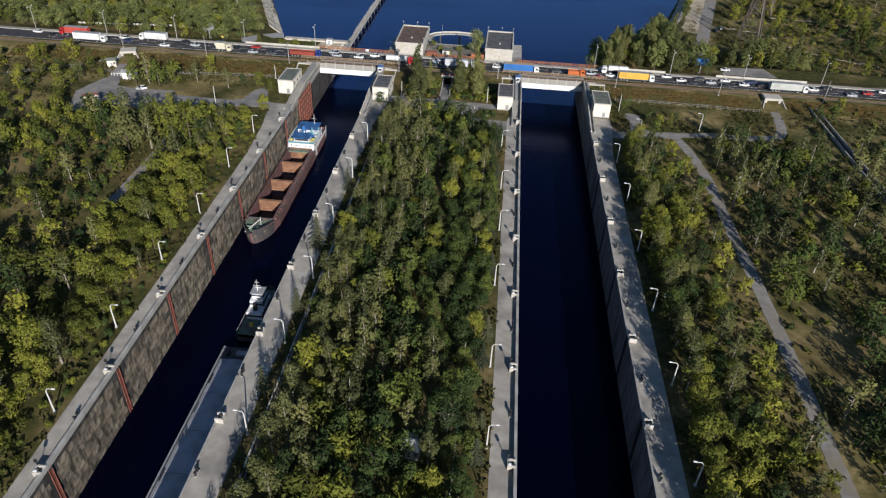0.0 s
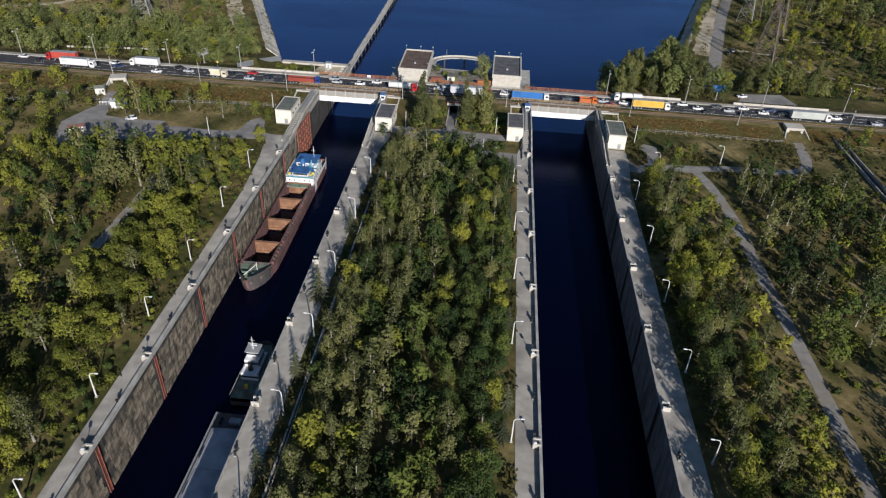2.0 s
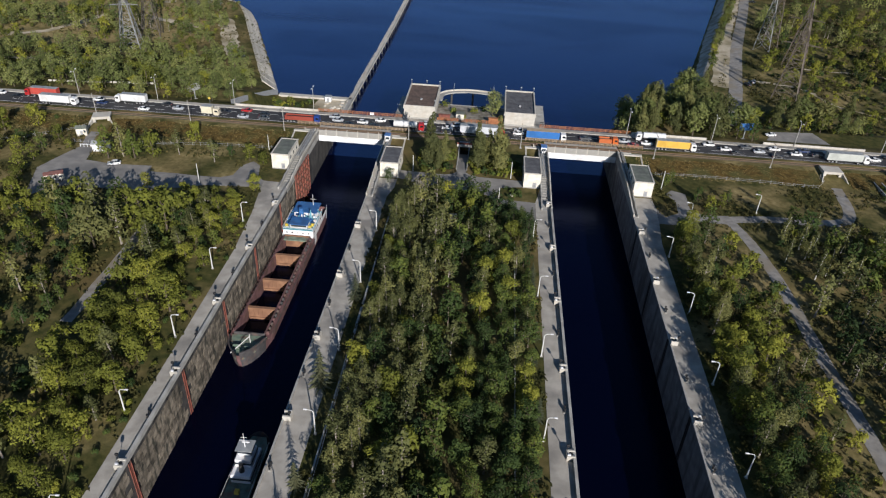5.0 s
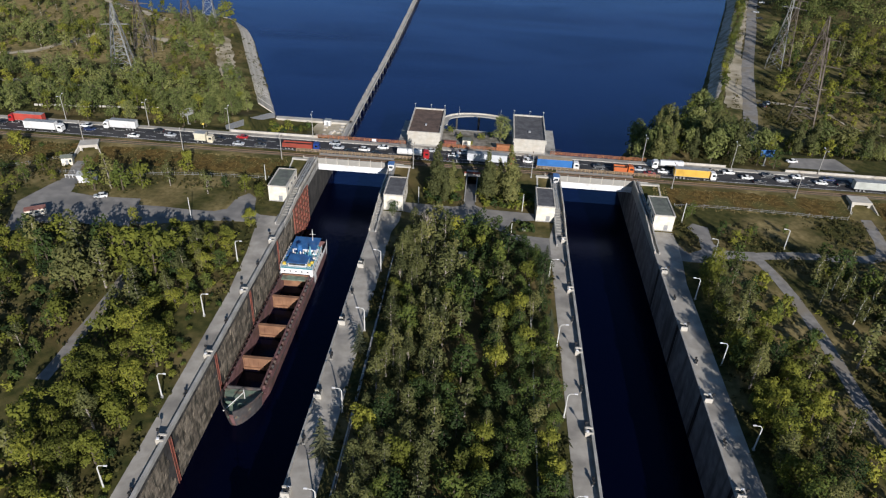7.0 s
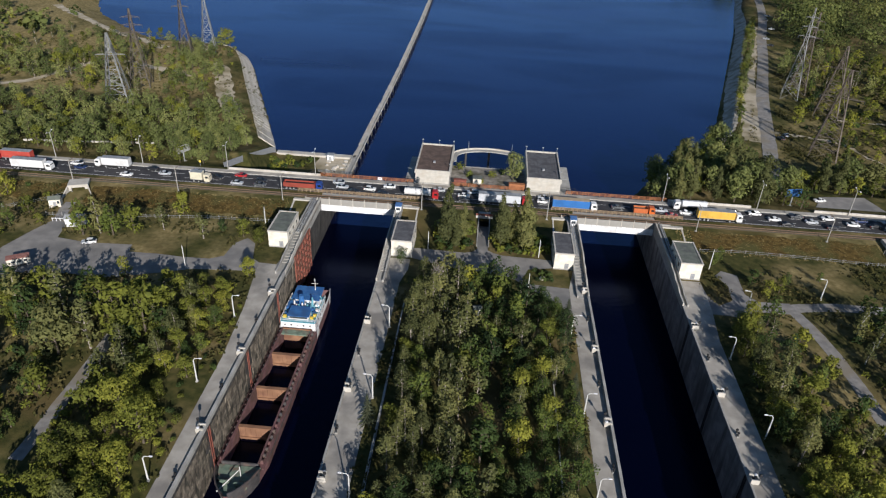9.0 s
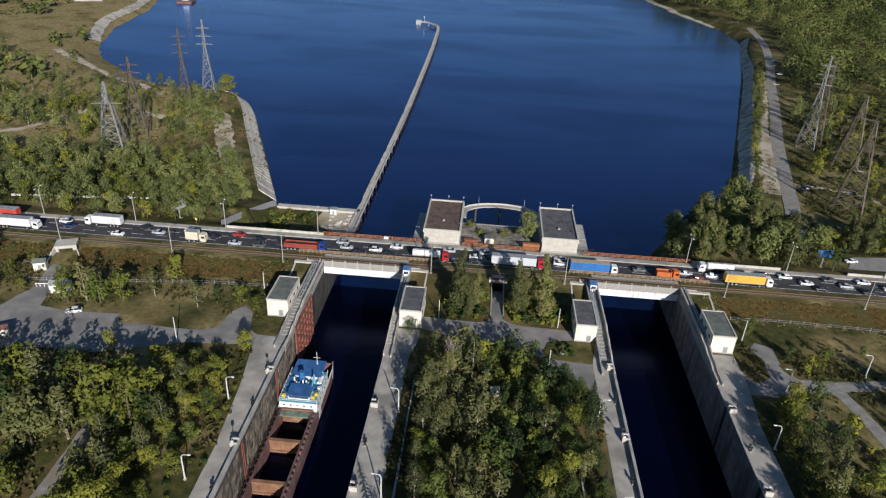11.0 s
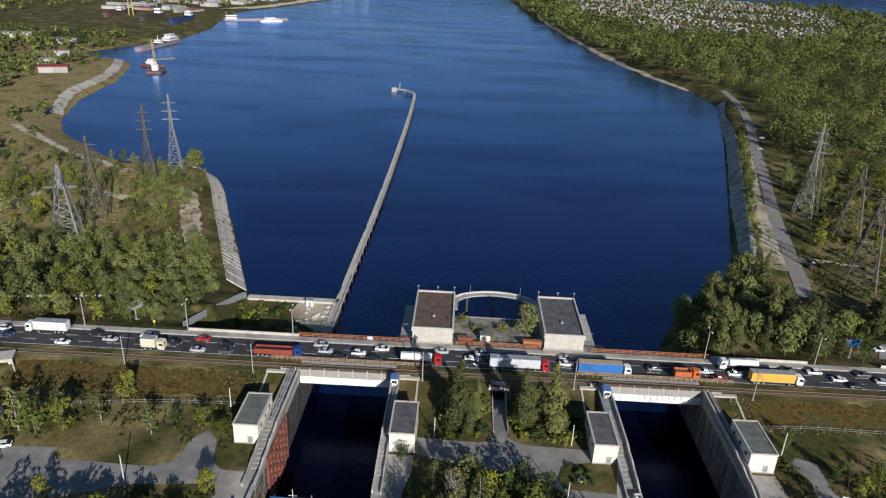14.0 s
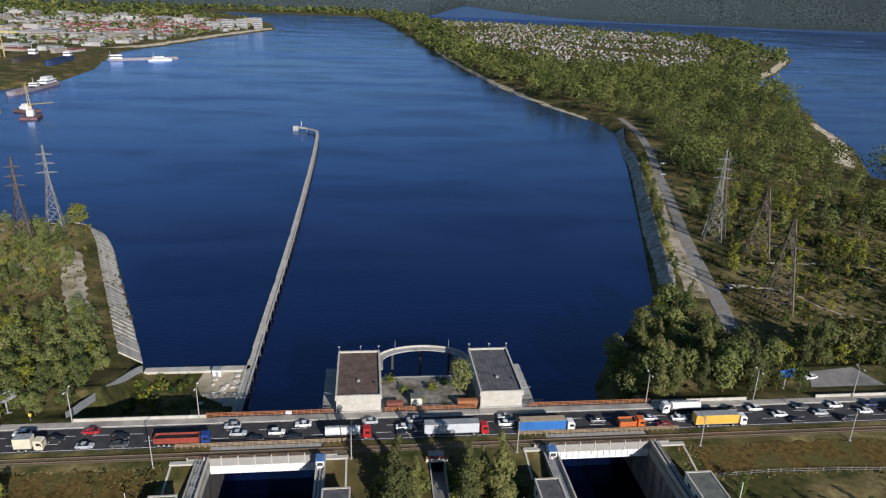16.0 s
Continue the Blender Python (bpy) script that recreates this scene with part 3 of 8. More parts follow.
def guide(x, y, face, mat_, label):
    """The upright steel guide of a floating bollard in the chamber wall."""
    t = thing("bollard_guide", x, y, -14.5, 0, label, "guide rail", "bollard guides in the walls")
    for d in (-0.55, 0.4):
        part("rail", B(min(0, face * 0.16), max(0, face * 0.16), d, d + 0.15, 0, 14.5), mat_, t)
    part("channel", B(min(0, face * 0.05), max(0, face * 0.05), -0.4, 0.4, 0, 14.4), mat_, t)
    return t


for y in BOX_Y:
    guide(-76.28, y + 1.2, 1, REDRAIL, "rust-red steel bollard guide on the block wall")
for y in [48, 74.5, 101, 127.5, 153.8, 180.3, 206.5, 233]:
    guide(39.5, y + 1.2, -1, BLACK, "black steel bollard guide on the shaded wall")


# ---- the lock heads: rising walls with steps, gates ----
def head(name, x0, x1, inner, label):
    """The wall of a lock head that climbs to the bridge in steps between two parapets."""
    t = thing(name, 0, 0, 0, 0, label, "lock head wall", "", "structure")
    prof = [(243, -1), (243, 0.1), (249, 0.1), (266, 1.9), (288.4, 1.9), (288.4, -1)]
    bm = bmesh.new()
    a = [bm.verts.new((x0, y, z)) for y, z in prof]
    b = [bm.verts.new((x1, y, z)) for y, z in prof]
    bm.faces.new(a)
    bm.faces.new(b[::-1])
    for i in range(len(prof)):
        bm.faces.new((a[i], b[i], b[(i + 1) % 6], a[(i + 1) % 6]))
    bmesh.ops.recalc_face_normals(bm, faces=bm.faces)
    part("ramp", bm, CONCRETE, t)
    sm = bpy.data.meshes.new("step")
    s = B(x0 + 0.4, x1 - 0.4, -0.75, 0.75, -0.2, 0.16, bev=0.02)
    s.to_mesh(sm)
    for i in range(11):
        o = link("step", sm, CONCRETE, t)
        o.location = (0, 249.8 + 1.55 * i, 0.17 + 0.165 * i)
    for k, px in enumerate((x0, x1 - 0.4)):
        inner_side = (k == 1) == (inner > 0)
        prev = None
        for i, (ya, yb, z0, z1) in enumerate([(243.05, 248, 0.1, 0.1), (248, 254, 0.1, 0.75), (254, 260, 0.75, 1.35), (260, 266, 1.35, 1.9), (266, 277, 1.9, 1.9), (277, 288.3, 1.9, 1.9)]):
            bm = bmesh.new()
            hgt = 1.2 if inner_side else 0.8
            wave = 0.35 if i in (1, 2, 3) else 0.0
            c = [bm.verts.new(v) for v in ((px, ya, z0 - 0.5), (px, yb, z1 - 0.5), (px, yb, z1 + hgt), (px, (ya + yb) / 2, (z0 + z1) / 2 + hgt + wave), (px, ya, z0 + hgt))]
            d = [bm.verts.new((v.co.x + 0.4, v.co.y, v.co.z)) for v in c]
            bm.faces.new(c)
            bm.faces.new(d[::-1])
            for q in range(5):
                bm.faces.new((c[q], d[q], d[(q + 1) % 5], c[(q + 1) % 5]))
            bmesh.ops.recalc_face_normals(bm, faces=bm.faces)
            part("parapet_bay", bm, PALE if inner_side else CONCRETE, t)
    return t


head("head_wall_west", -79.6, -76.35, 1, "weathered concrete head wall with steps beside the pump house")
head("head_wall_mid_west", -49.55, -47.2, -1, "grey concrete head wall with steps along the lock chamber")
head("head_wall_mid_east", 9.25, 12.85, 1, "pale concrete head wall with steps along the lock chamber")
head("head_wall_east", 39.45, 41.25, -1, "shaded concrete head wall with steps along the lock chamber")


def gate_leaf(x, y0, y1, z0, z1, face):
    """A folded steel lock gate leaf: skin, posts, beams and diagonal braces."""
    t = thing("lock_gate_leaf", x, y0, z0, 0, "rusty red lattice-braced steel lock gate folded into its recess", "lock gate")
    L, h, s = y1 - y0, z1 - z0, face
    part("skin", B(min(0, s * 0.1), max(0, s * 0.1), 0, L, 0, h), RUSTY, t)
    for i in range(7):
        y = L * i / 6
        part("post", B(min(s * 0.1, s * 0.45), max(s * 0.1, s * 0.45), y - 0.14, y + 0.14, 0, h), REDRAIL, t)
    for j in range(8):
        z = h * j / 7
        part("beam", B(min(s * 0.1, s * 0.55), max(s * 0.1, s * 0.55), -0.1, L + 0.1, z - 0.11, z + 0.11), REDRAIL, t)
    for i in range(6):
        for j in range(7):
            a, b = (L * i / 6, h * j / 7), (L * (i + 1) / 6, h * (j + 1) / 7)
            if (i + j) % 2:
                a, b = (a[0], b[1]), (b[0], a[1])
            part("brace", rod(bmesh.new(), (s * 0.35, *a), (s * 0.35, *b), 0.09, n=4), REDRAIL, t)
    return t


gate_leaf(-76.3, 252, 270, -15, 0.6, 1)

for x, lab in ((-48.5, "white and blue control cabin on a concrete pier"), (11.2, "white and blue control cabin on a concrete pier")):
    t = thing("control_cabin", x, 284.6, 1.85, 0, lab, "cabin", "control cabins")
    part("wall_body", B(-1.0, 1.0, -1.3, 1.3, 0, 2.4, bev=0.03), WHITEM, t)
    part("roof", B(-1.15, 1.15, -1.5, 1.5, 2.4, 2.62, bev=0.05), material("blue_cabin_roof", (0.07, 0.16, 0.36), (0.12, 0.23, 0.46), 1.0, 0.6), t, "blue roof")
    part("window", B(-0.7, 0.7, -1.33, -1.28, 1.0, 1.9), WINDOW, t)
    part("door", B(-1.03, -0.98, -0.4, 0.5, 0.0, 2.0), STEEL, t)

# pipe-like steel guard girders that lie along the head walls
for x0, ya, yb in ((-77.9, 263, 287.5), (10.7, 262, 287.5), (40.9, 264, 287.5), (-48.0, 266, 281)):
    t = thing("guard_girder", x0, ya, 1.9, 0, "weathered grey steel girder along the head wall", "girder", "guard girders")
    for dx in (-0.35, 0.35):
        part("rail", rod(bmesh.new(), (dx, 0, 1.25), (dx, yb - ya, 1.25), 0.13, n=8), GALV, t)
    for i in range(6):
        y = (yb - ya) * (i + 0.5) / 6
        bm = B(-0.5, 0.5, y - 0.1, y + 0.1, 1.0, 1.12)
        rod(bm, (-0.35, y, -0.1), (-0.35, y, 1.0), 0.08)
        rod(bm, (0.35, y, -0.1), (0.35, y, 1.0), 0.08)
        part("bracket", bm, STEEL, t)


# ---- road, railway and bridges ----
part("road", B(-900, 900, 294.3, 304.6, ROAD - 0.25, ROAD), ASPHALT, None, "dark asphalt four-lane road over the dam", "road", "", "structure")
part("pavement_north", B(-900, 900, 304.6, 307.0, ROAD - 0.3, ROAD + 0.16), PAVE, None, "raised concrete footway along the road", "footway", "", "structure")
part("kerb", B(-900, 900, 304.45, 304.6, ROAD - 0.2, ROAD + 0.19), PALE, None, "pale concrete kerb", "kerb", "", "structure")
lanes = thing("lane_markings", 0, 0, ROAD, 0, "worn white lane markings on dark asphalt", "road marking", "", "structure")
dash = bpy.data.meshes.new("dash")
B(0, 4.2, -0.09, 0.09, 0.004, 0.012).to_mesh(dash)
for y in (297.55, 300.85):
    for i in range(-24, 24):
        o = link("dash", dash, MARK, lanes)
        o.location = (i * 8.6 + (3 if y > 299 else 0), y, 0)
for y in (294.75, 304.2):
    part("edge_line", B(-900, 900, y - 0.08, y + 0.08, 0.004, 0.012), MARK, lanes)

part("track_bed", B(-900, 900, 289.4, 292.2, ROAD - 0.3, ROAD - 0.04), BALLAST, None, "brown ballast bed of the railway", "ballast", "", "structure")
railway = thing("railway_track", 0, 290.7, ROAD - 0.02, 0, "rusty single railway track on concrete sleepers", "railway track", "", "structure")
for y in (-0.76, 0.76):
    part("rail", B(-700, 700, y - 0.05, y + 0.05, 0.12, 0.3), RUSTY, railway)
slm = bpy.data.meshes.new("sleeper")
B(-0.13, 0.13, -1.2, 1.2, -0.15, 0.03).to_mesh(slm)
for i in range(300):
    o = link("sleeper", slm, RUSTY, railway)
    o.location = (-120 + i * 0.8, 0, 0)


def bridge(x0, x1, label):
    t = thing("bridge", (x0 + x1) / 2, 0, 0, 0, label, "bridge", "bridges over the lock chambers", "structure")
    w = (x1 - x0) / 2
    k = round(2 * w / 1.75)
    part("beam", B(-w, w, 288.5, 288.9, -2.0, 0.15), WHITEM, t, "white painted steel edge girder")
    sm = bpy.data.meshes.new("stiffener")
    B(-0.07, 0.07, 288.3, 288.5, -1.9, 0.05).to_mesh(sm)
    for i in range(k + 1):
        o = link("stiffener", sm, WHITEM, t)
        o.location = (-w + 2 * w * i / k, 0, 0)
    part("flange", B(-w, w, 288.25, 288.95, -2.1, -2.0), WHITEM, t)
    for y in (291.5, 294.5, 297.6, 300.7, 303.8, 306.9):
        part("girder", B(-w, w, y - 0.25, y + 0.25, -1.9, 0.2), STEEL, t)
    part("deck", B(-w - 4.5, w + 4.5, 288.45, 294.2, 0.16, ROAD - 0.32), CONCRETE, t)
    part("road_deck", B(-w - 4.5, w + 4.5, 294.25, 308.2, 0.16, ROAD - 0.32), CONCRETE, t)
    fm = bpy.data.meshes.new("fascia_panel")
    B(0.03, 4.1, 288.2, 288.44, 0.3, ROAD + 0.55).to_mesh(fm)
    pm = bpy.data.meshes.new("fascia_post")
    B(-0.12, 0.12, 288.05, 288.3, 0.2, ROAD + 1.25).to_mesh(pm)
    c = round((2 * w + 8) / 4.15)
    for i in range(c):
        o = link("fascia_panel", fm, CONCRETE, t)
        o.location = (-w - 4.1 + i * 4.15, 0, 0)
        o = link("fascia_post", pm, PALE, t)
        o.location = (-w - 4.1 + i * 4.15, 0, 0)
    for z in (ROAD + 0.85, ROAD + 1.15):
        part("handrail", rod(bmesh.new(), (-w - 4.1, 288.2, z), (w + 4.2, 288.2, z), 0.05, n=5), RUSTY, t)
    return t


bridge(-77.6, -48.9, "bridge with white steel edge girder and concrete deck")
bridge(11.6, 40.6, "bridge with white steel edge girder and concrete deck")


def railing(name, x0, x1, y, h, mat_, label, every, rails):
    t = thing(name, x0, y, ROAD, 0, label, "railing", "bridge railings")
    k = round((x1 - x0) / every)
    pm = bpy.data.meshes.new("post")
    B(-0.1, 0.1, -0.1, 0.1, -0.3, h).to_mesh(pm)
    for i in range(k + 1):
        o = link("post", pm, mat_, t)
        o.location = ((x1 - x0) * i / k, 0, 0)
    for z in rails:
        part("rail", B(0, x1 - x0, -0.07, 0.07, z - 0.08, z + 0.08), mat_, t)
    return t


for x0, x1 in ((-86, -41), (4.5, 50)):
    railing("inner_railing", x0, x1, 293.9, 1.25, YELLOWR, "faded yellow steel railing between railway and road", 1.5, (0.45, 0.85, 1.2))
for x0, x1 in ((-81, -46.2), (-31.5, -5.2), (10.6, 47.2)):
    railing("outer_railing", x0, x1, 307.6, 1.3, ORANGE, "orange painted steel railing along the footway", 2.0, (0.35, 0.8, 1.25))
for x0, x1 in ((-116, -81.5), (47.6, 79), (100, 140)):
    t = thing("barrier_wall", x0, 307.3, ROAD, 0, "long low white concrete road barrier", "barrier", "road barriers")
    k = round((x1 - x0) / 5)
    for i in range(k):
        part("panel", B(i * 5 + 0.03, i * 5 + 4.97, -0.18, 0.18, -0.3, 1.0, bev=0.03), PALE, t)


def wing(x, lx, face_w, label):
    """A pale abutment block with a triangular wing wall down the bank."""
    t = thing("abutment", x, 288.4, 0, 0, label, "abutment", "bridge abutments", "structure")
    part("block", B(-face_w / 2, face_w / 2, -1.2, 18.5, -20 if abs(lx) > 9 else -1, ROAD - 0.33), PALE, t)
    part("cap", B(-face_w / 2 - 0.2, face_w / 2 + 0.2, -1.5, -0.2, ROAD - 0.32, ROAD + 0.25, bev=0.04), PALE, t)
    bm = bmesh.new()
    s = 1 if lx > 0 else -1
    c = [bm.verts.new(v) for v in ((s * face_w / 2, -1.2, -0.5), (s * face_w / 2, -11, -0.5), (s * face_w / 2, -10.5, 0.4), (s * face_w / 2, -1.2, ROAD + 0.1))]
    d = [bm.verts.new((v.co.x - s * 0.5, v.co.y, v.co.z)) for v in c]
    bm.faces.new(c)
    bm.faces.new(d[::-1])
    for q in range(4):
        bm.faces.new((c[q], d[q], d[(q + 1) % 4], c[(q + 1) % 4]))
    bmesh.ops.recalc_face_normals(bm, faces=bm.faces)
    part("wing_wall", bm, PALE, t)
    return t


wing(-82.0, -1, 7.4, "pale concrete bridge abutment with a wing wall")
wing(-44.9, 1, 6.2, "pale concrete bridge abutment with a wing wall")
wing(7.6, -1, 6.4, "pale concrete bridge abutment with a wing wall")
wing(45.0, 1, 7.2, "pale concrete bridge abutment with a wing wall")


def portal(x, y, w, h, label, rz=0, wing_l=7.0):
    """An underpass portal in the bank: dark bore, frame and splayed wings."""
    t = thing("underpass_portal", x, y, 0, rz, label, "underpass", "underpasses", "structure")
    bm = B(-w / 2 - 0.9, -w / 2, 0, 5, -0.3, h)
    box(bm, w / 2, w / 2 + 0.9, 0, 5, -0.3, h)
    box(bm, -w / 2 - 1.2, w / 2 + 1.2, -0.2, 5, h, h + 1.0)
    part("frame", bm, PALE, t)
    # black plate stands for the shade deep in the bore
    part("bore", B(-w / 2, w / 2, 2.6, 2.8, 0, h), BLACK, t, "black plate for the dark inside of the bore")
    for s in (-1, 1):
        bm = bmesh.new()
        a = Vector((s * (w / 2 + 0.9), 0, 0))
        b = Vector((s * (w / 2 + 0.9 + wing_l * 0.35), -wing_l, 0))
        n_ = Vector((0.35 * s, 0, 0))
        vs = []
        for off in (Vector(), n_):
            vs.append([bm.verts.new(v) for v in (a + off + Vector((0, 0, -0.3)), b + off + Vector((0, 0, -0.3)), b + off + Vector((0, 0, 0.5)), a + off + Vector((0, 0, h + 0.8)))])
        bm.faces.new(vs[0])
        bm.faces.new(vs[1][::-1])
        for q in range(4):
            bm.faces.new((vs[0][q], vs[1][q], vs[1][(q + 1) % 4], vs[0][(q + 1) % 4]))
        bmesh.ops.recalc_face_normals(bm, faces=bm.faces)
        part("wing_wall", bm, PALE, t)
    return t


portal(-161.5, 283.5, 4.2, 2.2, "pale concrete underpass with splayed walls", 20, 5)
portal(118.5, 283.5, 4.6, 2.2, "pale concrete underpass with splayed walls", 0, 4)


# the sunken underpass between the locks: ramp, side walls, portal and dark bore
t = thing("underpass_portal", -18.9, 285, 0, 0, "concrete underpass mouth below the railway at the end of a sunken ramp", "underpass", "underpasses", "structure")
for x in (-2.05, 1.75):
    bm = bmesh.new()
    prof = [(-17, -2.2), (-17, 0.25), (-9, 0.35), (0.2, 2.0), (4, 2.0), (4, -2.2)]
    a, b = ([bm.verts.new((x + dx, y, z)) for y, z in prof] for dx in (0, 0.3))
    bm.faces.new(a)
    bm.faces.new(b[::-1])
    for q in range(6):
        bm.faces.new((a[q], b[q], b[(q + 1) % 6], a[(q + 1) % 6]))
    bmesh.ops.recalc_face_normals(bm, faces=bm.faces)
    part("side_wall", bm, CONCRETE, t)
part("lintel", B(-2.9, 2.9, -0.25, 0.5, 1.35, 2.35, bev=0.04), PALE, t)
part("cover", B(-1.75, 1.75, 0.5, 4.1, 1.35, 1.75), CONCRETE, t)
for x in (-2.9, 2.05):
    part("pier", B(x, x + 0.85, -0.25, 0.5, -0.2, 1.35), PALE, t)
# back, floor and sides of the bore coloured black so the mouth reads dark
bm = B(-1.74, 1.74, 3.5, 3.9, -1.6, 1.34)
box(bm, -1.74, 1.74, -0.1, 3.5, -1.72, -1.6)
for x in (-1.74, 1.62):
    box(bm, x, x + 0.12, -0.1, 3.5, -1.6, 1.34)
part("bore", bm, BLACK, t, "black lining of the bore")
part("coping_rail", B(-2.9, 2.9, -0.1, 0.1, 2.35, 3.1), REDRAIL, t, "rusty railing over the mouth")


# ---- yards, tracks and strips of bare ground ----
def slab(name, pts, mat_, z1, label, cat):
    return part(name, prism(bmesh.new(), pts, -0.4, z1), mat_, None, label, cat, "", "structure")


YARD_W = [(-158, 226), (-165, 245), (-162, 256), (-159.3, 264), (-154, 262.5), (-152, 253.4), (-142, 251.8), (-127.6, 252.6), (-126.6, 248.5), (-117.7, 248.6), (-109.7, 248), (-101.4, 248.2), (-97.7, 250.4), (-97.1, 258), (-94, 262), (-90.7, 259), (-88.6, 250.4), (-86.05, 248.25), (-85.7, 243.5), (-93, 243), (-104.4, 242), (-112, 239), (-124.7, 234.5), (-141, 234.3), (-149, 233.5)]
YARD_M = [(-40.9, 264), (-24.5, 263.4), (-22.2, 264.2), (-20.7, 266), (-17.1, 266), (-15.6, 264.6), (-12.5, 263.4), (3, 262.8), (3, 258.3), (-4.5, 256.5), (-6, 252), (-5, 248.4), (7.35, 247.5), (7.35, 234), (3.5, 239), (-9, 250.5), (-15, 252.5), (-30, 254.5), (-40.9, 258)]
YARD_E = [(48.25, 250), (47.55, 240.5), (55, 240), (61, 243.4), (71, 243.5), (72, 249), (63, 248.6), (59.8, 252), (60.5, 262.5), (56, 264.5), (53.5, 261.5), (56, 256), (55, 248), (50.5, 245)]
slab("yard_west", YARD_W, YARD, 0.05, "wide worn asphalt yard with tree shadows", "yard")
slab("yard_mid", YARD_M, YARD, 0.05, "pale asphalt yard between the locks", "yard")
bm = bmesh.new()
row = [[bm.verts.new((x, y, z)) for x in (-20.65, -18.9, -17.15)] for y, z in ((265.7, 0.05), (268, -0.12), (285, -1.75), (288.9, -1.8))]
for a, b in zip(row, row[1:]):
    for q in range(2):
        bm.faces.new((a[q], a[q + 1], b[q + 1], b[q]))
part("underpass_ramp", bm, YARD, None, "grey asphalt ramp down to the underpass", "ramp", "", "structure")
slab("yard_east", YARD_E, YARD, 0.05, "pale asphalt yard beside the pump house", "yard")


def track(name, pts, width, mat_, z, label, ragged=0.15, seed=1):
    return part(name, ribbon(pts, width, -0.5, z, 4.0, ragged, seed), mat_, None, label, "track", "", "structure")


TRACKS = {
    "track_east": ([(71, 246.5), (74.5, 233), (76.8, 212), (77.2, 181), (77.9, 152), (78, 128), (77.5, 90), (77, 40), (77, -30)], 3.6),
    "track_underpass": ([(71, 246.4), (86, 249), (101, 249), (112, 252), (116, 262), (118.4, 284)], 4.0),
    "track_west": ([(-112.4, 215), (-111.6, 200), (-111.4, 188), (-111.2, 176), (-111.5, 168)], 3.2),
    "track_underpass_west": ([(-157, 262), (-160, 272), (-161.3, 285)], 3.6),
}
for i, (k, (pts, w)) in enumerate(TRACKS.items()):
    track(k, pts, w, TRACK, 0.06 if "east" in k else 0.045, "narrow cracked asphalt track through the grass", 0.15, i)
ROAD_N = [(96.7, 331.1), (113.7, 389.9), (125.4, 433.5), (134.4, 466.4), (145.6, 502.6), (162.6, 555.7), (176.9, 603.5), (183.9, 626.9), (207.2, 699.2), (229.6, 784.2), (244.4, 874.6)]
draped("road_shore", ROAD_N, 6.8, TRACK, "grey shore road with parked cars", "road", 0.2, 7, 3.0, 0.2)
draped("sand_shore", [(109.4, 400.5), (116.4, 430.3), (125.9, 461.1), (136, 491.9)], 9.5, SAND, "wide bare sand beside the shore road", "sand", 0.9, 8, 3.0, 0.15)
draped("sand_strip", [(133.9, 485.5), (142.9, 517.4), (157.3, 560), (172.2, 607.8), (189.2, 662)], 4.6, SAND, "bare sandy strip beside the shore road", "sand", 0.7, 8, 3.0, 0.13)
draped("revetment_east", [(60, 360), (99.2, 412), (131, 511.5), (178, 658.5), (203, 757), (225, 822)], 7.4, REVET, "worn concrete shore slope under the trees", "revetment", 0.4, 9, 3.0, 0.3, 0.3)
for i, (pts, w) in enumerate([([(122.2, 415.4), (133.9, 413.3), (144.5, 410.1), (154.1, 402.6), (158.9, 388.8), (169, 377.1), (197.6, 363.2)], 2.4), ([(-306.2, 396.3), (-269, 413.3), (-256.2, 434.5), (-248.8, 455.8), (-233.9, 461.1), (-210.5, 452.6), (-185, 443)], 5),
                              ([(-185, 467.5), (-176.5, 460), (-164.8, 433.5), (-154.2, 409), (-144.6, 389.9)], 8.5), ([(-348.7, 587.6), (-310.4, 555.7), (-280.7, 532.3), (-253, 513.2), (-223.3, 493)], 6),
                              ([(-276.4, 366.5), (-247.7, 370.7), (-223.3, 366.5), (-199.9, 372.9)], 3), ([(163.7, 440.9), (177.5, 439.3), (193.4, 438.2), (220, 430.3)], 1.8)]):
    draped("dirt_path", pts, w, SAND, "trodden sandy path through dry grass", "path", 1.1, 20 + i, 3.0, 0.2)

for i, (xa, xb) in enumerate(((-214, -166), (-157, -88), (51, 113), (124, 200))):
    draped("dry_bank", [(xa, 281.6), ((2 * xa + xb) / 3, 281.8), ((xa + 2 * xb) / 3, 281.4), (xb, 281.6)], 9.6, DRYBANK, "golden dry grass on the railway bank", "bank", 0.8, 40 + i, 2.5, 0.09, 0.4)

# concrete trough along the east fence
t = thing("drain_trough", 134.5, 205, 0, 0, "long open concrete drain trough", "drain", "", "structure")
for s in (-1.4, 1.4):
    part("side", B(s - 0.2, s + 0.2, 0, 80, -0.3, 1.1), CONCRETE, t)
part("bed", B(-1.2, 1.2, 0, 80, -0.3, 0.06), DARKWALL, t)

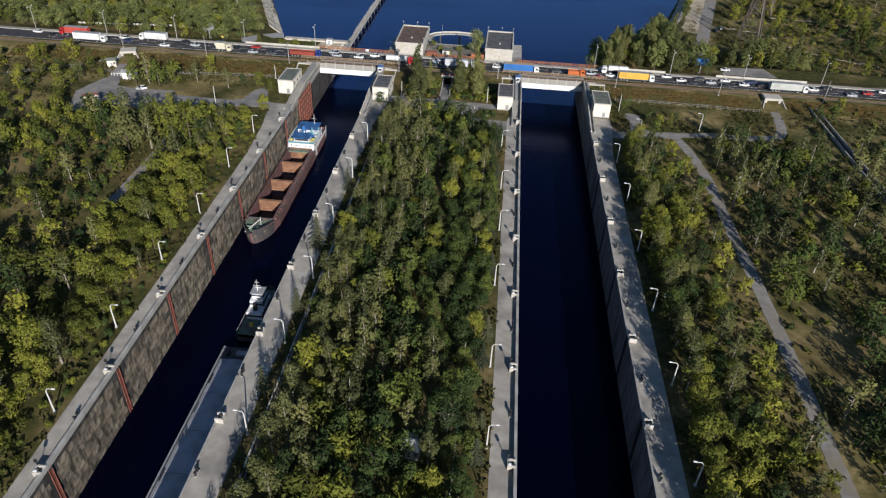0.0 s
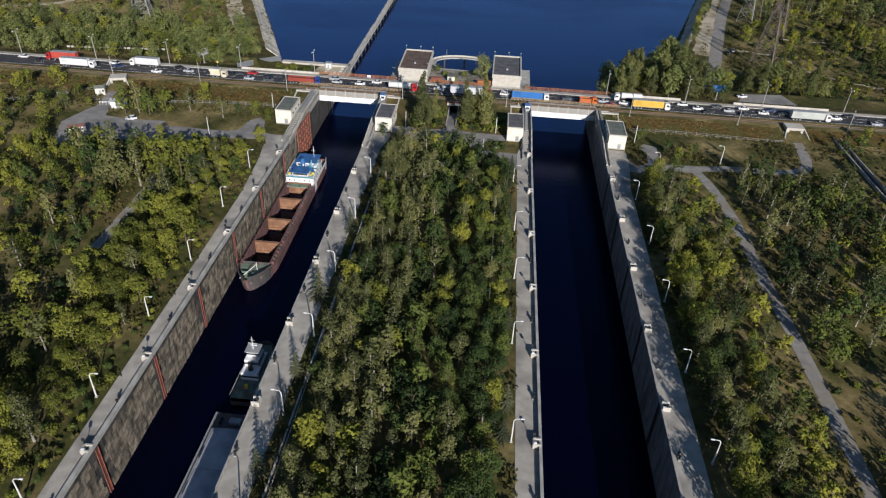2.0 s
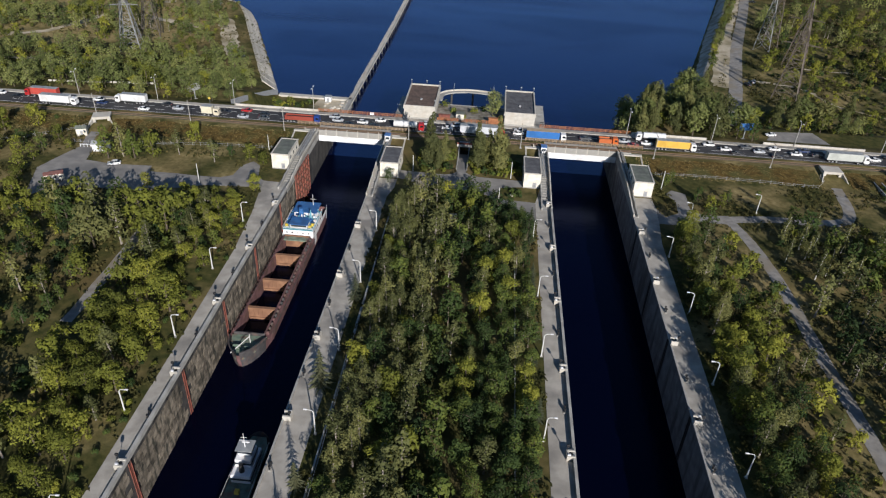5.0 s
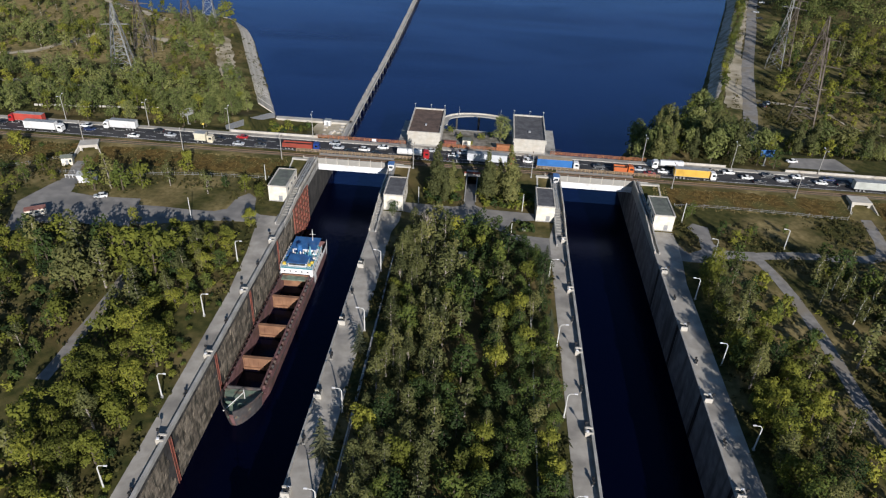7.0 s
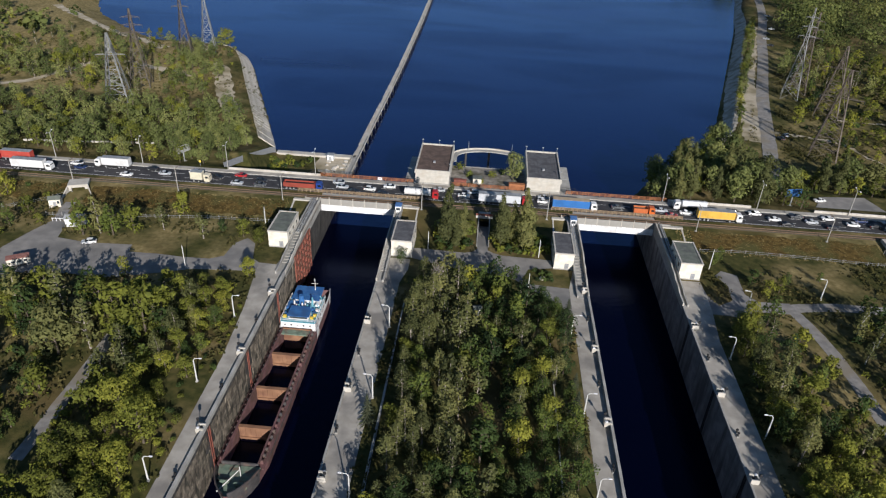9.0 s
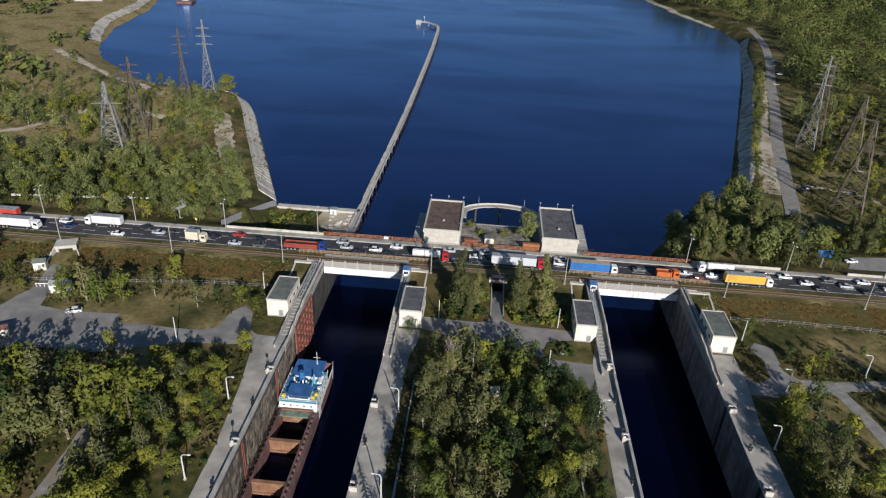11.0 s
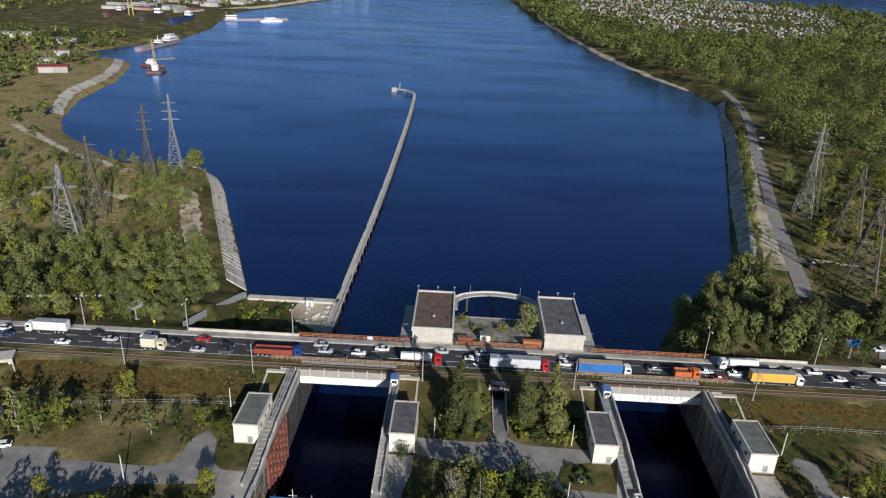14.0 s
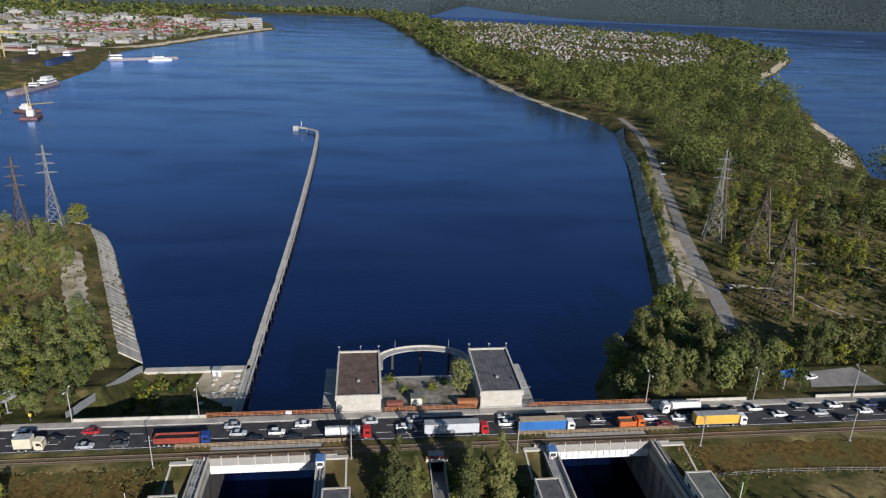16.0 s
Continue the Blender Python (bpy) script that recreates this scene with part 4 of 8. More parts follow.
# revetment slabs on the west shore of the basin
rv = thing("revetment", 0, 0, 0, 0, "broken concrete slabs on the shore slope", "revetment", "", "structure")
shore = smooth_line([(x, y, 0) for x, y in [(-117, 367), (-133, 406), (-148, 442), (-166, 486), (-179, 510), (-190, 517)]], 3.4)
rm = bpy.data.meshes.new("slab")
B(-1.64, 1.64, 0, 9.4, -0.25, 0.3, bev=0.04).to_mesh(rm)
rnd = random.Random(3)
for p, q in zip(shore, shore[1:]):
    a = math.degrees(math.atan2(q.y - p.y, q.x - p.x))
    nrm = Vector((-(q - p).y, (q - p).x, 0)).normalized()
    if nrm.x > 0:
        nrm = -nrm
    c = (p + q) / 2 + nrm * (0.2 + rnd.uniform(-0.12, 0.12))
    o = link("slab", rm, REVET, rv)
    o.matrix_basis = Matrix.Translation((c.x, c.y, WATER + 0.1)) @ pose(0, 0, 0, 0, 0, math.degrees(math.atan2(nrm.y, nrm.x)) - 90) @ pose(0, 0, 0, 40.5 + rnd.uniform(-0.4, 0.4), 0, 0)


# ---- buildings ----
def pump_house(x0, x1, y0, y1, h, roof, label):
    t = thing("pump_house", (x0 + x1) / 2, y0, 0, 0, label, "building", "pump houses at the lock heads")
    w, L = (x1 - x0) / 2, y1 - y0
    part("wall_body", B(-w, w, 0, L, -0.3, h - 0.25), WHITEW, t)
    part("roof", B(-w + 0.28, w - 0.28, 0.28, L - 0.28, h - 0.25, h - 0.05), roof, t)
    bm = B(-w - 0.15, w + 0.15, -0.15, 0.27, h - 0.25, h + 0.15)
    box(bm, -w - 0.15, w + 0.15, L - 0.27, L + 0.15, h - 0.25, h + 0.15)
    box(bm, -w - 0.15, -w + 0.27, 0.27, L - 0.27, h - 0.25, h + 0.15)
    box(bm, w - 0.27, w + 0.15, 0.27, L - 0.27, h - 0.25, h + 0.15)
    part("parapet", bm, PALE, t)
    part("door", B(w * 0.1, w * 0.1 + 1.3, -0.05, 0.05, -0.2, 2.2), STEEL, t, "grey steel door")
    part("plinth", B(-w - 0.08, w + 0.08, -0.08, L + 0.08, -0.3, 0.35), CONCRETE, t)
    for i in range(3):
        y = L * (0.2 + 0.3 * i)
        for s in (-1, 1):
            part("window", B(s * w - 0.04, s * w + 0.04, y - 0.6, y + 0.6, 3.2, 4.3), WINDOW, t)
    return t


pump_house(-85.9, -79.75, 258, 271.3, 5.7, ROOFG, "cream plastered pump house with a flat green-grey roof")
pump_house(-47.15, -40.8, 258, 271.3, 5.7, ROOFD, "cream plastered pump house with a dark flat roof")
pump_house(3.3, 9.2, 258, 271.3, 5.7, ROOFD, "cream plastered pump house with a flat grey roof")
pump_house(41.3, 47.8, 258, 271.3, 5.7, ROOFG, "cream plastered pump house with a flat green-grey roof")


def tower(x0, x1, y0, y1, h, roof, label):
    """A gate-lift house on the dam: body, cornice, roof behind a parapet, floodlight arms."""
    t = thing("gate_house", (x0 + x1) / 2, y0, 0, 0, label, "building", "gate houses on the dam")
    w, L = (x1 - x0) / 2, y1 - y0
    part("wall_body", B(-w + 0.25, w - 0.25, 0.25, L - 0.25, -18, h - 1.5), PALE, t)
    part("cornice", B(-w - 0.15, w + 0.15, -0.15, L + 0.15, h - 1.5, h - 0.9, bev=0.06), PALE, t)
    part("roof", B(-w + 0.5, w - 0.5, 0.5, L - 0.5, h - 0.9, h - 0.55), roof, t)
    bm = B(-w, w, 0, 0.5, h - 0.9, h)
    box(bm, -w, w, L - 0.5, L, h - 0.9, h)
    box(bm, -w, -w + 0.5, 0.5, L - 0.5, h - 0.9, h)
    box(bm, w - 0.5, w, 0.5, L - 0.5, h - 0.9, h)
    part("parapet", bm, PALE, t)
    part("plinth", B(-w, w, -0.05, L, -18, ROAD + 0.5), CONCRETE, t)
    for x, y in ((-w + 0.3, L - 0.3), (w - 0.3, L - 0.3), (0.5, L - 0.3), (w - 0.3, 3.0)):
        bm = rod(bmesh.new(), (x, y, h), (x, y, h + 1.6), 0.06, n=5)
        box(bm, x - 0.3, x + 0.3, y - 0.2, y + 0.2, h + 1.5, h + 1.8)
        part("floodlight", bm, GALV, t)
    s = 1 if x0 > -20 else -1
    part("lamp_arm", rod(bmesh.new(), (s * w, 4.5, h - 2.0), (s * (w + 3.2), 4.5, h - 1.7), 0.08, n=5), GALV, t)
    part("vent", B(-0.4, 0.4, 8, 8.8, h - 0.55, h + 0.1), STEEL, t)
    seam = bpy.data.meshes.new("roof_seam")
    B(-0.04, 0.04, 0.55, L - 0.55, h - 0.55, h - 0.5).to_mesh(seam)
    for i in range(1, 9):
        o = link("roof_seam", seam, roof, t)
        o.location = (-w + 0.5 + (2 * w - 1) * i / 9, 0, 0)
    return t


tower(-45.6, -32.6, 307.3, 333.2, 7.7, ROOFB, "cream concrete gate house with a brown flat roof")
tower(-4.3, 8.4, 307.3, 333.2, 7.7, ROOFD, "cream concrete gate house with a dark grey flat roof")

# the pier between the gate houses: deck, cross wall and rounded nose
part("pier_deck", B(-32.6, -4.3, 307.9, 326, -18, ROAD - 0.35), RUBBLE, None, "weathered concrete deck between the gate houses", "deck", "", "structure")
part("pier_wall_west", B(-49.5, -45.6, 304, 333, -18, ROAD - 0.45), CONCRETE, None, "concrete flank of the dam pier", "wall", "", "structure")
part("pier_wall_east", B(8.4, 12.8, 304, 333, -18, ROAD - 0.45), CONCRETE, None, "concrete flank of the dam pier", "wall", "", "structure")
nose = thing("pier_nose", -18.5, 333, 0, 0, "curved concrete walkway round the pier nose", "walkway", "", "structure")
pts = [(-14.0, 0.2), (-14.0, 4.0)] + [(-14.0 * math.cos(a), 5.0 + 8.0 * math.sin(a)) for a in np.linspace(0.05, math.pi - 0.05, 29)] + [(14.0, 4.0), (14.0, 0.2)]
for nm, z0, z1, wd, mt in (("deck", 0.5, 1.0, 2.0, CONCRETE), ("outer_parapet", 1.0, 1.6, 0.3, PALE)):
    off = 1.25 if nm == "outer_parapet" else 0.0
    line = [(x * (1 + off / 15), y * (1 + off / 15)) for x, y in pts]
    part(nm, ribbon(line, wd, z0, z1, 1.0), mt, nose)
for i in range(1, 4):
    x, y = pts[2 + round(i * 7.0)]
    # columns take the darkened concrete for the shade under the walkway
    part("column", rod(bmesh.new(), (x, y, -19), (x, y, 0.5), 0.45, n=8), DARKWALL, nose)
part("cross_wall", B(-14.1, 14.2, -7.2, -6.0, -18, 1.6), PALE, nose)
for a in (0.9, 2.3):
    x, y = -14.0 * math.cos(a), 5.0 + 8.0 * math.sin(a)
    bm = rod(bmesh.new(), (x, y, 1.0), (x, y, 5.2), 0.1, 0.07)
    rod(bm, (x, y, 5.2), (x, y - 0.9, 5.4), 0.06)
    part("lamp_post", bm, GALV, nose)
for x0, y0, w, d, h, m_, lab in ((-24.0, 310.5, 3.2, 2.6, 2.4, WHITEW, "small cream kiosk on the pier deck"), (-31.0, 309, 4.5, 1.2, 2.0, REDRAIL, "faded red board fence on the pier deck"), (-10.5, 308.6, 5.8, 1.2, 2.2, ORANGE, "faded orange board fence on the pier deck")):
    t = thing("kiosk" if w < 4 else "board_screen", x0, y0, ROAD - 0.35, 0, lab, "kiosk" if w < 4 else "screen")
    part("body", B(0, w, 0, d, 0, h, bev=0.03), m_, t)
    part("roof", B(-0.2, w + 0.2, -0.2, d + 0.2, h, h + 0.18, bev=0.03), ROOFG if w < 4 else m_, t)


# ---- guide pier out in the basin ----
PIER = [(-77.6, 309), (-77.4, 345), (-77.0, 400), (-76.4, 470), (-76.6, 560), (-77.8, 680), (-80.4, 776), (-84, 800), (-92, 811), (-103, 815)]
gp = thing("guide_pier", 0, 0, 0, 0, "long narrow concrete guide pier on piles in the basin", "pier")
L = smooth_line([(x, y, 0) for x, y in PIER], 9.0)
part("deck", ribbon(PIER, 2.7, -11.4, -10.9, 9.0), PALE, gp)
for i, (p, q) in enumerate(zip(L, L[1:])):
    d = (q - p).normalized()
    s = Vector((-d.y, d.x, 0))
    for k in (-1, 1):
        c = p + s * 1.1 * k
        # two tones: east row in the darker concrete, west row in the paler
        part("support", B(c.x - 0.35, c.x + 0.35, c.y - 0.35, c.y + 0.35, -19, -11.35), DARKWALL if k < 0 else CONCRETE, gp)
        a, b = p + s * 1.25 * k, q + s * 1.25 * k
        if (i + k) % 7:
            bm = bmesh.new()
            rod(bm, (a.x, a.y, -10.2), (b.x, b.y, -10.2), 0.14, n=4)
            rod(bm, (a.x, a.y, -10.9), (a.x, a.y, -10.1), 0.13, n=4)
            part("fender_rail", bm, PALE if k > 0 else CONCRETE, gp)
part("head_block", B(-106, -101, 813, 817.5, -19, -9.6), CONCRETE, gp, "grey concrete head of the pier")
part("light_post", rod(bmesh.new(), (-98, 815, -11), (-98, 815, -5), 0.2), WHITEM, gp)
# low yard beside the pier
part("quay_low", B(-113, -77.5, 355.2, 358.2, -18, -10.9), PALE, None, "pale concrete quay wall of the low yard", "wall", "", "structure")
part("wall_basin", B(-78.2, -76.6, 306, 356, -19, -10.8), CONCRETE, None, "broken concrete edge of the low yard", "wall", "", "structure")
t = thing("white_hut", -88, 353.4, -11.8, 0, "small white hut on the low quay", "hut")
part("wall_body", B(-1.4, 1.4, -1.2, 1.2, 0, 2.6), WHITEM, t)
part("roof", B(-1.6, 1.6, -1.4, 1.4, 2.6, 2.85, bev=0.04), GALV, t)
part("door", B(-0.4, 0.5, -1.24, -1.19, 0, 2.0), STEEL, t)
part("rubble_apron", prism(bmesh.new(), [(-91, 341), (-84, 336), (-78.3, 333), (-78.3, 355), (-93, 355), (-94, 348)], -12.2, -11.7), SAND, None, "bare rubble ground on the low yard", "rubble", "", "structure")
fw = thing("mesh_fence", 0, 0, 0, 0, "sagging grey panel fence down the bank", "fence", "fences")
fl = smooth_line([(-119, 310, 0), (-116.5, 330, 0), (-113.5, 356, 0)], 2.6)
fz = np.interp(np.arange(len(fl)), [0, 3, len(fl) - 1], [ROAD - 0.3, 0.2, -10.6])
for p, q, za, zb in zip(fl, fl[1:], fz, fz[1:]):
    bm = bmesh.new()
    c = [bm.verts.new(v) for v in ((p.x, p.y + 0.04, za - 0.8), (q.x, q.y - 0.04, zb - 0.8), (q.x, q.y - 0.04, zb + 1.8), (p.x, p.y + 0.04, za + 1.8))]
    d = [bm.verts.new((v.co.x + 0.09, v.co.y, v.co.z)) for v in c]
    bm.faces.new(c)
    bm.faces.new(d[::-1])
    for k in range(4):
        bm.faces.new((c[k], d[k], d[(k + 1) % 4], c[(k + 1) % 4]))
    bmesh.ops.recalc_face_normals(bm, faces=bm.faces)
    part("panel", bm, STEEL, fw)
rnd = random.Random(21)
for i in range(26):
    x, y = rnd.uniform(-90, -79), rnd.uniform(334, 353)
    r = rnd.uniform(0.4, 1.3)
    bm = bmesh.new()
    bmesh.ops.create_icosphere(bm, subdivisions=1, radius=r)
    for v in bm.verts:
        v.co *= rnd.uniform(0.7, 1.2)
        v.co.z *= 0.5
    o = part("rubble_lump", bm, PALE, None, "broken pale concrete lump on bare ground", "rubble", "rubble lumps")
    o.location = (x, y, -11.7 + r * 0.2)


# ---- ships ----
HULLR = material("ship_hull_maroon", (0.115, 0.058, 0.058), (0.185, 0.100, 0.098), 0.5, 0.7, c3=(0.10, 0.06, 0.05), big=0.3)
HULLB = material("ship_hull_black", (0.045, 0.043, 0.045), (0.085, 0.080, 0.080), 0.6, 0.7, c3=(0.12, 0.085, 0.07), big=0.35)
HOLD = material("hold_rust", (0.20, 0.105, 0.058), (0.30, 0.165, 0.092), 0.6, 0.85, bump=0.2, c3=(0.17, 0.085, 0.05), big=0.3)
SHIPW = material("ship_white", (0.70, 0.71, 0.72), (0.83, 0.83, 0.83), 0.8, 0.55, c3=(0.62, 0.57, 0.52), big=0.4)
SHIPB = material("ship_blue", (0.030, 0.11, 0.30), (0.055, 0.17, 0.40), 0.8, 0.5, c3=(0.04, 0.10, 0.24), big=0.4)
SHIPG = material("ship_deck_green", (0.10, 0.15, 0.11), (0.19, 0.24, 0.18), 0.8, 0.8, c3=(0.16, 0.11, 0.08), big=0.5)
YELLOW = material("yellow_paint", (0.62, 0.45, 0.05), (0.72, 0.55, 0.09), 1.0, 0.55)
RED = material("red_paint", (0.45, 0.03, 0.03), (0.56, 0.05, 0.045), 1.0, 0.5)
CYAN = material("pale_blue_paint", (0.12, 0.34, 0.42), (0.18, 0.42, 0.50), 1.0, 0.55)


def hull(bm, half, L, bow, z0, z1, flare=0.9):
    """A ship's hull from y=0 (bow) to y=L (stern), open on top to the deck at z1."""
    st = [0.0, 0.012, 0.03, 0.06, 0.1, 0.16, 0.9, 0.965, 1.0]
    wd = [0.10, 0.30, 0.5, 0.72, 0.9, 1.0, 1.0, 0.95, 0.84]
    rows_ = []
    for s, w in zip(st, wd):
        y = s * L
        up = bow * max(0, 1 - s / 0.12)
        wb = half * w * (flare if s < 0.12 else 0.98)
        yb = y + 1.4 * max(0, 1 - s / 0.1)
        rows_.append([bm.verts.new(v) for v in ((-half * w, y, z1 + up), (-wb, yb, z0), (wb, yb, z0), (half * w, y, z1 + up))])
    for a, b in zip(rows_, rows_[1:]):
        for i in range(3):
            bm.faces.new((a[i], a[i + 1], b[i + 1], b[i]))
    bm.faces.new(rows_[0])
    bm.faces.new(rows_[-1][::-1])
    bmesh.ops.recalc_face_normals(bm, faces=bm.faces)
    return rows_


def cargo_ship(x, y):
    t = thing("cargo_ship", x, y, 0, 0, "maroon cargo ship with an open rusty hold and white-blue stern house", "ship")
    zd, zw = -10.6, -16.0
    bm = bmesh.new()
    hull(bm, 5.4, 80.6, 1.3, zw, zd)
    h = part("hull", bm, HULLR, t)
    for nm, sel, zlo, zhi, mt, lb in (("bow_plating", (0, 1, 2, 3, 4), -16.0, 0.05, HULLB, "black painted bow"), ("stern_plating", (6, 7, 8), -13.1, 0.9, SHIPW, "white painted stern side")):
        st_ = [0.0, 0.012, 0.03, 0.06, 0.1, 0.16, 0.74, 0.965, 1.0]
        wd_ = [0.10, 0.30, 0.5, 0.72, 0.9, 1.0, 1.0, 0.95, 0.84]
        for sg in (-1, 1):
            bm = bmesh.new()
            prev = None
            for k in sel:
                y_, w_ = st_[k] * 80.6, 5.4 * wd_[k]
                up = 1.3 * max(0, 1 - st_[k] / 0.12)
                yb, wb = y_ + (1.4 * max(0, 1 - st_[k] / 0.1)), w_ * (0.9 if st_[k] < 0.12 else 0.99)
                fy = -0.06 if st_[k] < 0.02 else 0.0
                row = [bm.verts.new((sg * (w_ + 0.05), y_ + fy, zd + up + zhi)), bm.verts.new((sg * (wb + 0.05), yb + fy, zlo)), bm.verts.new((sg * (wb - 0.1), yb + fy, zlo)), bm.verts.new((sg * (w_ - 0.1), y_ + fy, zd + up + zhi))]
                if prev:
                    for q in range(4):
                        bm.faces.new((prev[q], prev[(q + 1) % 4], row[(q + 1) % 4], row[q]))
                prev = row
            bmesh.ops.recalc_face_normals(bm, faces=bm.faces)
            part(nm, bm, mt, t, lb)
    # bulwark at the bow
    bm = bmesh.new()
    st, wd = [0, 0.012, 0.03, 0.06, 0.1], [0.10, 0.30, 0.5, 0.72, 0.9]
    for sgn in (-1, 1):
        prev = None
        for s, w in zip(st, wd):
            up = 1.3 * max(0, 1 - s / 0.12)
            row = [bm.verts.new((sgn * 5.4 * w, s * 80.6, zd + up - 0.4)), bm.verts.new((sgn * (5.4 * w + 0.25), s * 80.6 - 0.2, zd + up + 1.2)),
                   bm.verts.new((sgn * (5.4 * w + 0.02), s * 80.6, zd + up + 1.2)), bm.verts.new((sgn * (5.4 * w - 0.2), s * 80.6 + 0.2, zd + up - 0.4))]
            if prev:
                for i in range(4):
                    bm.faces.new((prev[i], prev[(i + 1) % 4], row[(i + 1) % 4], row[i]))
            prev = row
    bmesh.ops.recalc_face_normals(bm, faces=bm.faces)
    part("bulwark", bm, HULLB, t, "black bow bulwark")
    bm = bmesh.new()
    fd = [(-1.0, 0.4), (1.0, 0.4), (3.3, 3.6), (4.7, 9.3), (-4.7, 9.3), (-3.3, 3.6)]
    prism(bm, fd, zd - 0.3, zd + 0.35)
    part("foredeck", bm, SHIPG, t, "dirty green foredeck")
    # hold: side decks, coaming, floor, bulkheads
    for s in (-1, 1):
        part("side_deck", B(min(s * 4.1, s * 5.4), max(s * 4.1, s * 5.4), 9.3, 59.6, zd - 0.3, zd + 0.02), HULLR, t)
        part("coaming", B(min(s * 4.05, s * 4.25), max(s * 4.05, s * 4.25), 9.7, 58.6, -15.2, zd + 1.1), HULLR, t)
        part("coaming_rim", B(min(s * 4.0, s * 4.45), max(s * 4.0, s * 4.45), 9.7, 58.6, zd + 1.1, zd + 1.22), HULLR, t)
        for i in range(26):
            y_ = 10.6 + i * 1.87
            part("coaming_stay", B(min(s * 4.25, s * 4.95), max(s * 4.25, s * 4.95), y_, y_ + 0.32, zd, zd + 1.05), HULLB if i % 3 else HULLR, t)
        part("deck_rail", cord([(s * 5.3, y_, zd + 0.85) for y_ in np.linspace(10, 59, 12)], 0.04), HULLR, t)
    part("hold_floor", B(-4.05, 4.05, 9.7, 58.6, -15.4, -15.2), HOLD, t)
    part("hold_end", B(-4.25, 4.25, 9.4, 9.7, -15.2, zd + 1.1), HULLB, t)
    part("hold_end", B(-4.25, 4.25, 58.6, 58.9, -15.2, zd + 1.15), HOLD, t)
    for y_ in (20.4, 33.9, 47.4):
        bh = part("bulkhead", B(-4.04, 4.04, y_, y_ + 0.35, -15.2, zd + 0.8), HOLD, t, "rust-brown hold bulkhead")
        part("ledge", B(-4.04, 4.04, y_ - 0.35, y_, -13.0, -12.85), HOLD, bh)
        for i in range(7):
            part("stiffener", B(-3.8 + i * 1.25, -3.7 + i * 1.25, y_ - 0.16, y_, -15.2, zd + 0.7), HOLD, bh)
        part("bulkhead_top", B(-4.06, 4.06, y_ - 0.3, y_ + 0.7, zd + 0.8, zd + 1.0), HOLD, t)
    part("hatch_ledge", B(-4.04, 4.04, 56.4, 58.6, zd + 0.5, zd + 0.85), SHIPG, t, "green ledge before the stern house")
    # bow gear
    bm = bmesh.new()
    rod(bm, (-2.6, 1.8, zd + 0.4), (1.2, 6.4, zd + 2.6), 0.16, 0.1)
    rod(bm, (1.2, 6.4, zd + 0.3), (1.2, 6.4, zd + 3.4), 0.12)
    part("bow_derrick", bm, LAMPW, t, "pale folded derrick on the foredeck")
    for x_, y_ in ((-1.6, 4.2), (1.6, 3.8)):
        bm = B(x_ - 0.7, x_ + 0.7, y_ - 0.5, y_ + 0.5, zd + 0.3, zd + 0.9, bev=0.06)
        rod(bm, (x_ - 1.0, y_, zd + 1.0), (x_ + 1.0, y_, zd + 1.0), 0.4, n=8)
        part("anchor_winch", bm, SHIPG, t)
    for x_, y_ in ((-3.2, 4.6), (3.2, 4.6), (-4.6, 7.0), (4.6, 7.0)):
        part("bow_bollard", rod(bmesh.new(), (x_, y_, zd + 0.3), (x_, y_, zd + 1.0), 0.22, n=7), BLACK, t)
    # stern house
    sh = -4.4
    part("stern_house", B(-5.0, 5.0, 64.0 + sh, 76.6 + sh, zd - 0.1, zd + 2.8, bev=0.08), SHIPW, t, "white stern house")
    for i in range(5):
        part("window", B(-4.0 + i * 1.8, -3.55 + i * 1.8, 63.95 + sh, 64.02 + sh, zd + 1.5, zd + 1.95), WINDOW, t)
        part("front_rib", B(-4.95 + i * 2.4, -4.85 + i * 2.4, 63.85 + sh, 64.0 + sh, zd, zd + 2.7), SHIPW, t)
    for i in range(5):
        for s in (-1, 1):
            part("side_window", B(s * 5.0 - 0.03, s * 5.0 + 0.03, 65.5 + i * 2.1 + sh, 66.3 + i * 2.1 + sh, zd + 1.2, zd + 1.9), WINDOW, t)
    part("boat_deck", B(-5.05, 5.05, 63.8 + sh, 77.2 + sh, zd + 2.8, zd + 2.92), CYAN, t, "pale blue boat deck")
    part("wheelhouse", B(-2.9, 2.9, 64.9 + sh, 68.2 + sh, zd + 2.9, zd + 4.5, bev=0.08), SHIPW, t)
    part("wheelhouse_window", B(-2.6, 2.6, 64.85 + sh, 64.92 + sh, zd + 3.5, zd + 4.3), WINDOW, t)
    part("wheelhouse_roof", B(-3.2, 3.2, 64.3 + sh, 69.4 + sh, zd + 4.5, zd + 4.68, bev=0.05), SHIPB, t, "blue wheelhouse roof")
    part("aft_house", B(-3.4, 3.4, 73.6 + sh, 79.4 + sh, zd + 0.2, zd + 3.9, bev=0.25), SHIPW, t, "white aft house")
    part("aft_awning", B(-4.4, 4.0, 73.4 + sh, 80.6 + sh, zd + 3.9, zd + 4.1, bev=0.05), SHIPB, t, "blue aft awning")
    part("winch_deck", B(-4.9, -0.6, 69.6 + sh, 73.2 + sh, zd + 2.9, zd + 3.7, bev=0.15), SHIPB, t, "blue engine casing")
    part("funnel", rod(bmesh.new(), (-1.0, 72.6 + sh, zd + 2.9), (-1.0, 72.6 + sh, zd + 6.2), 0.95, 0.75, 10), SHIPB, t, "dark blue funnel")
    bm = rod(bmesh.new(), (1.6, 78.8 + sh, zd + 3.9), (1.6, 78.8 + sh, zd + 8.3), 0.12, 0.07)
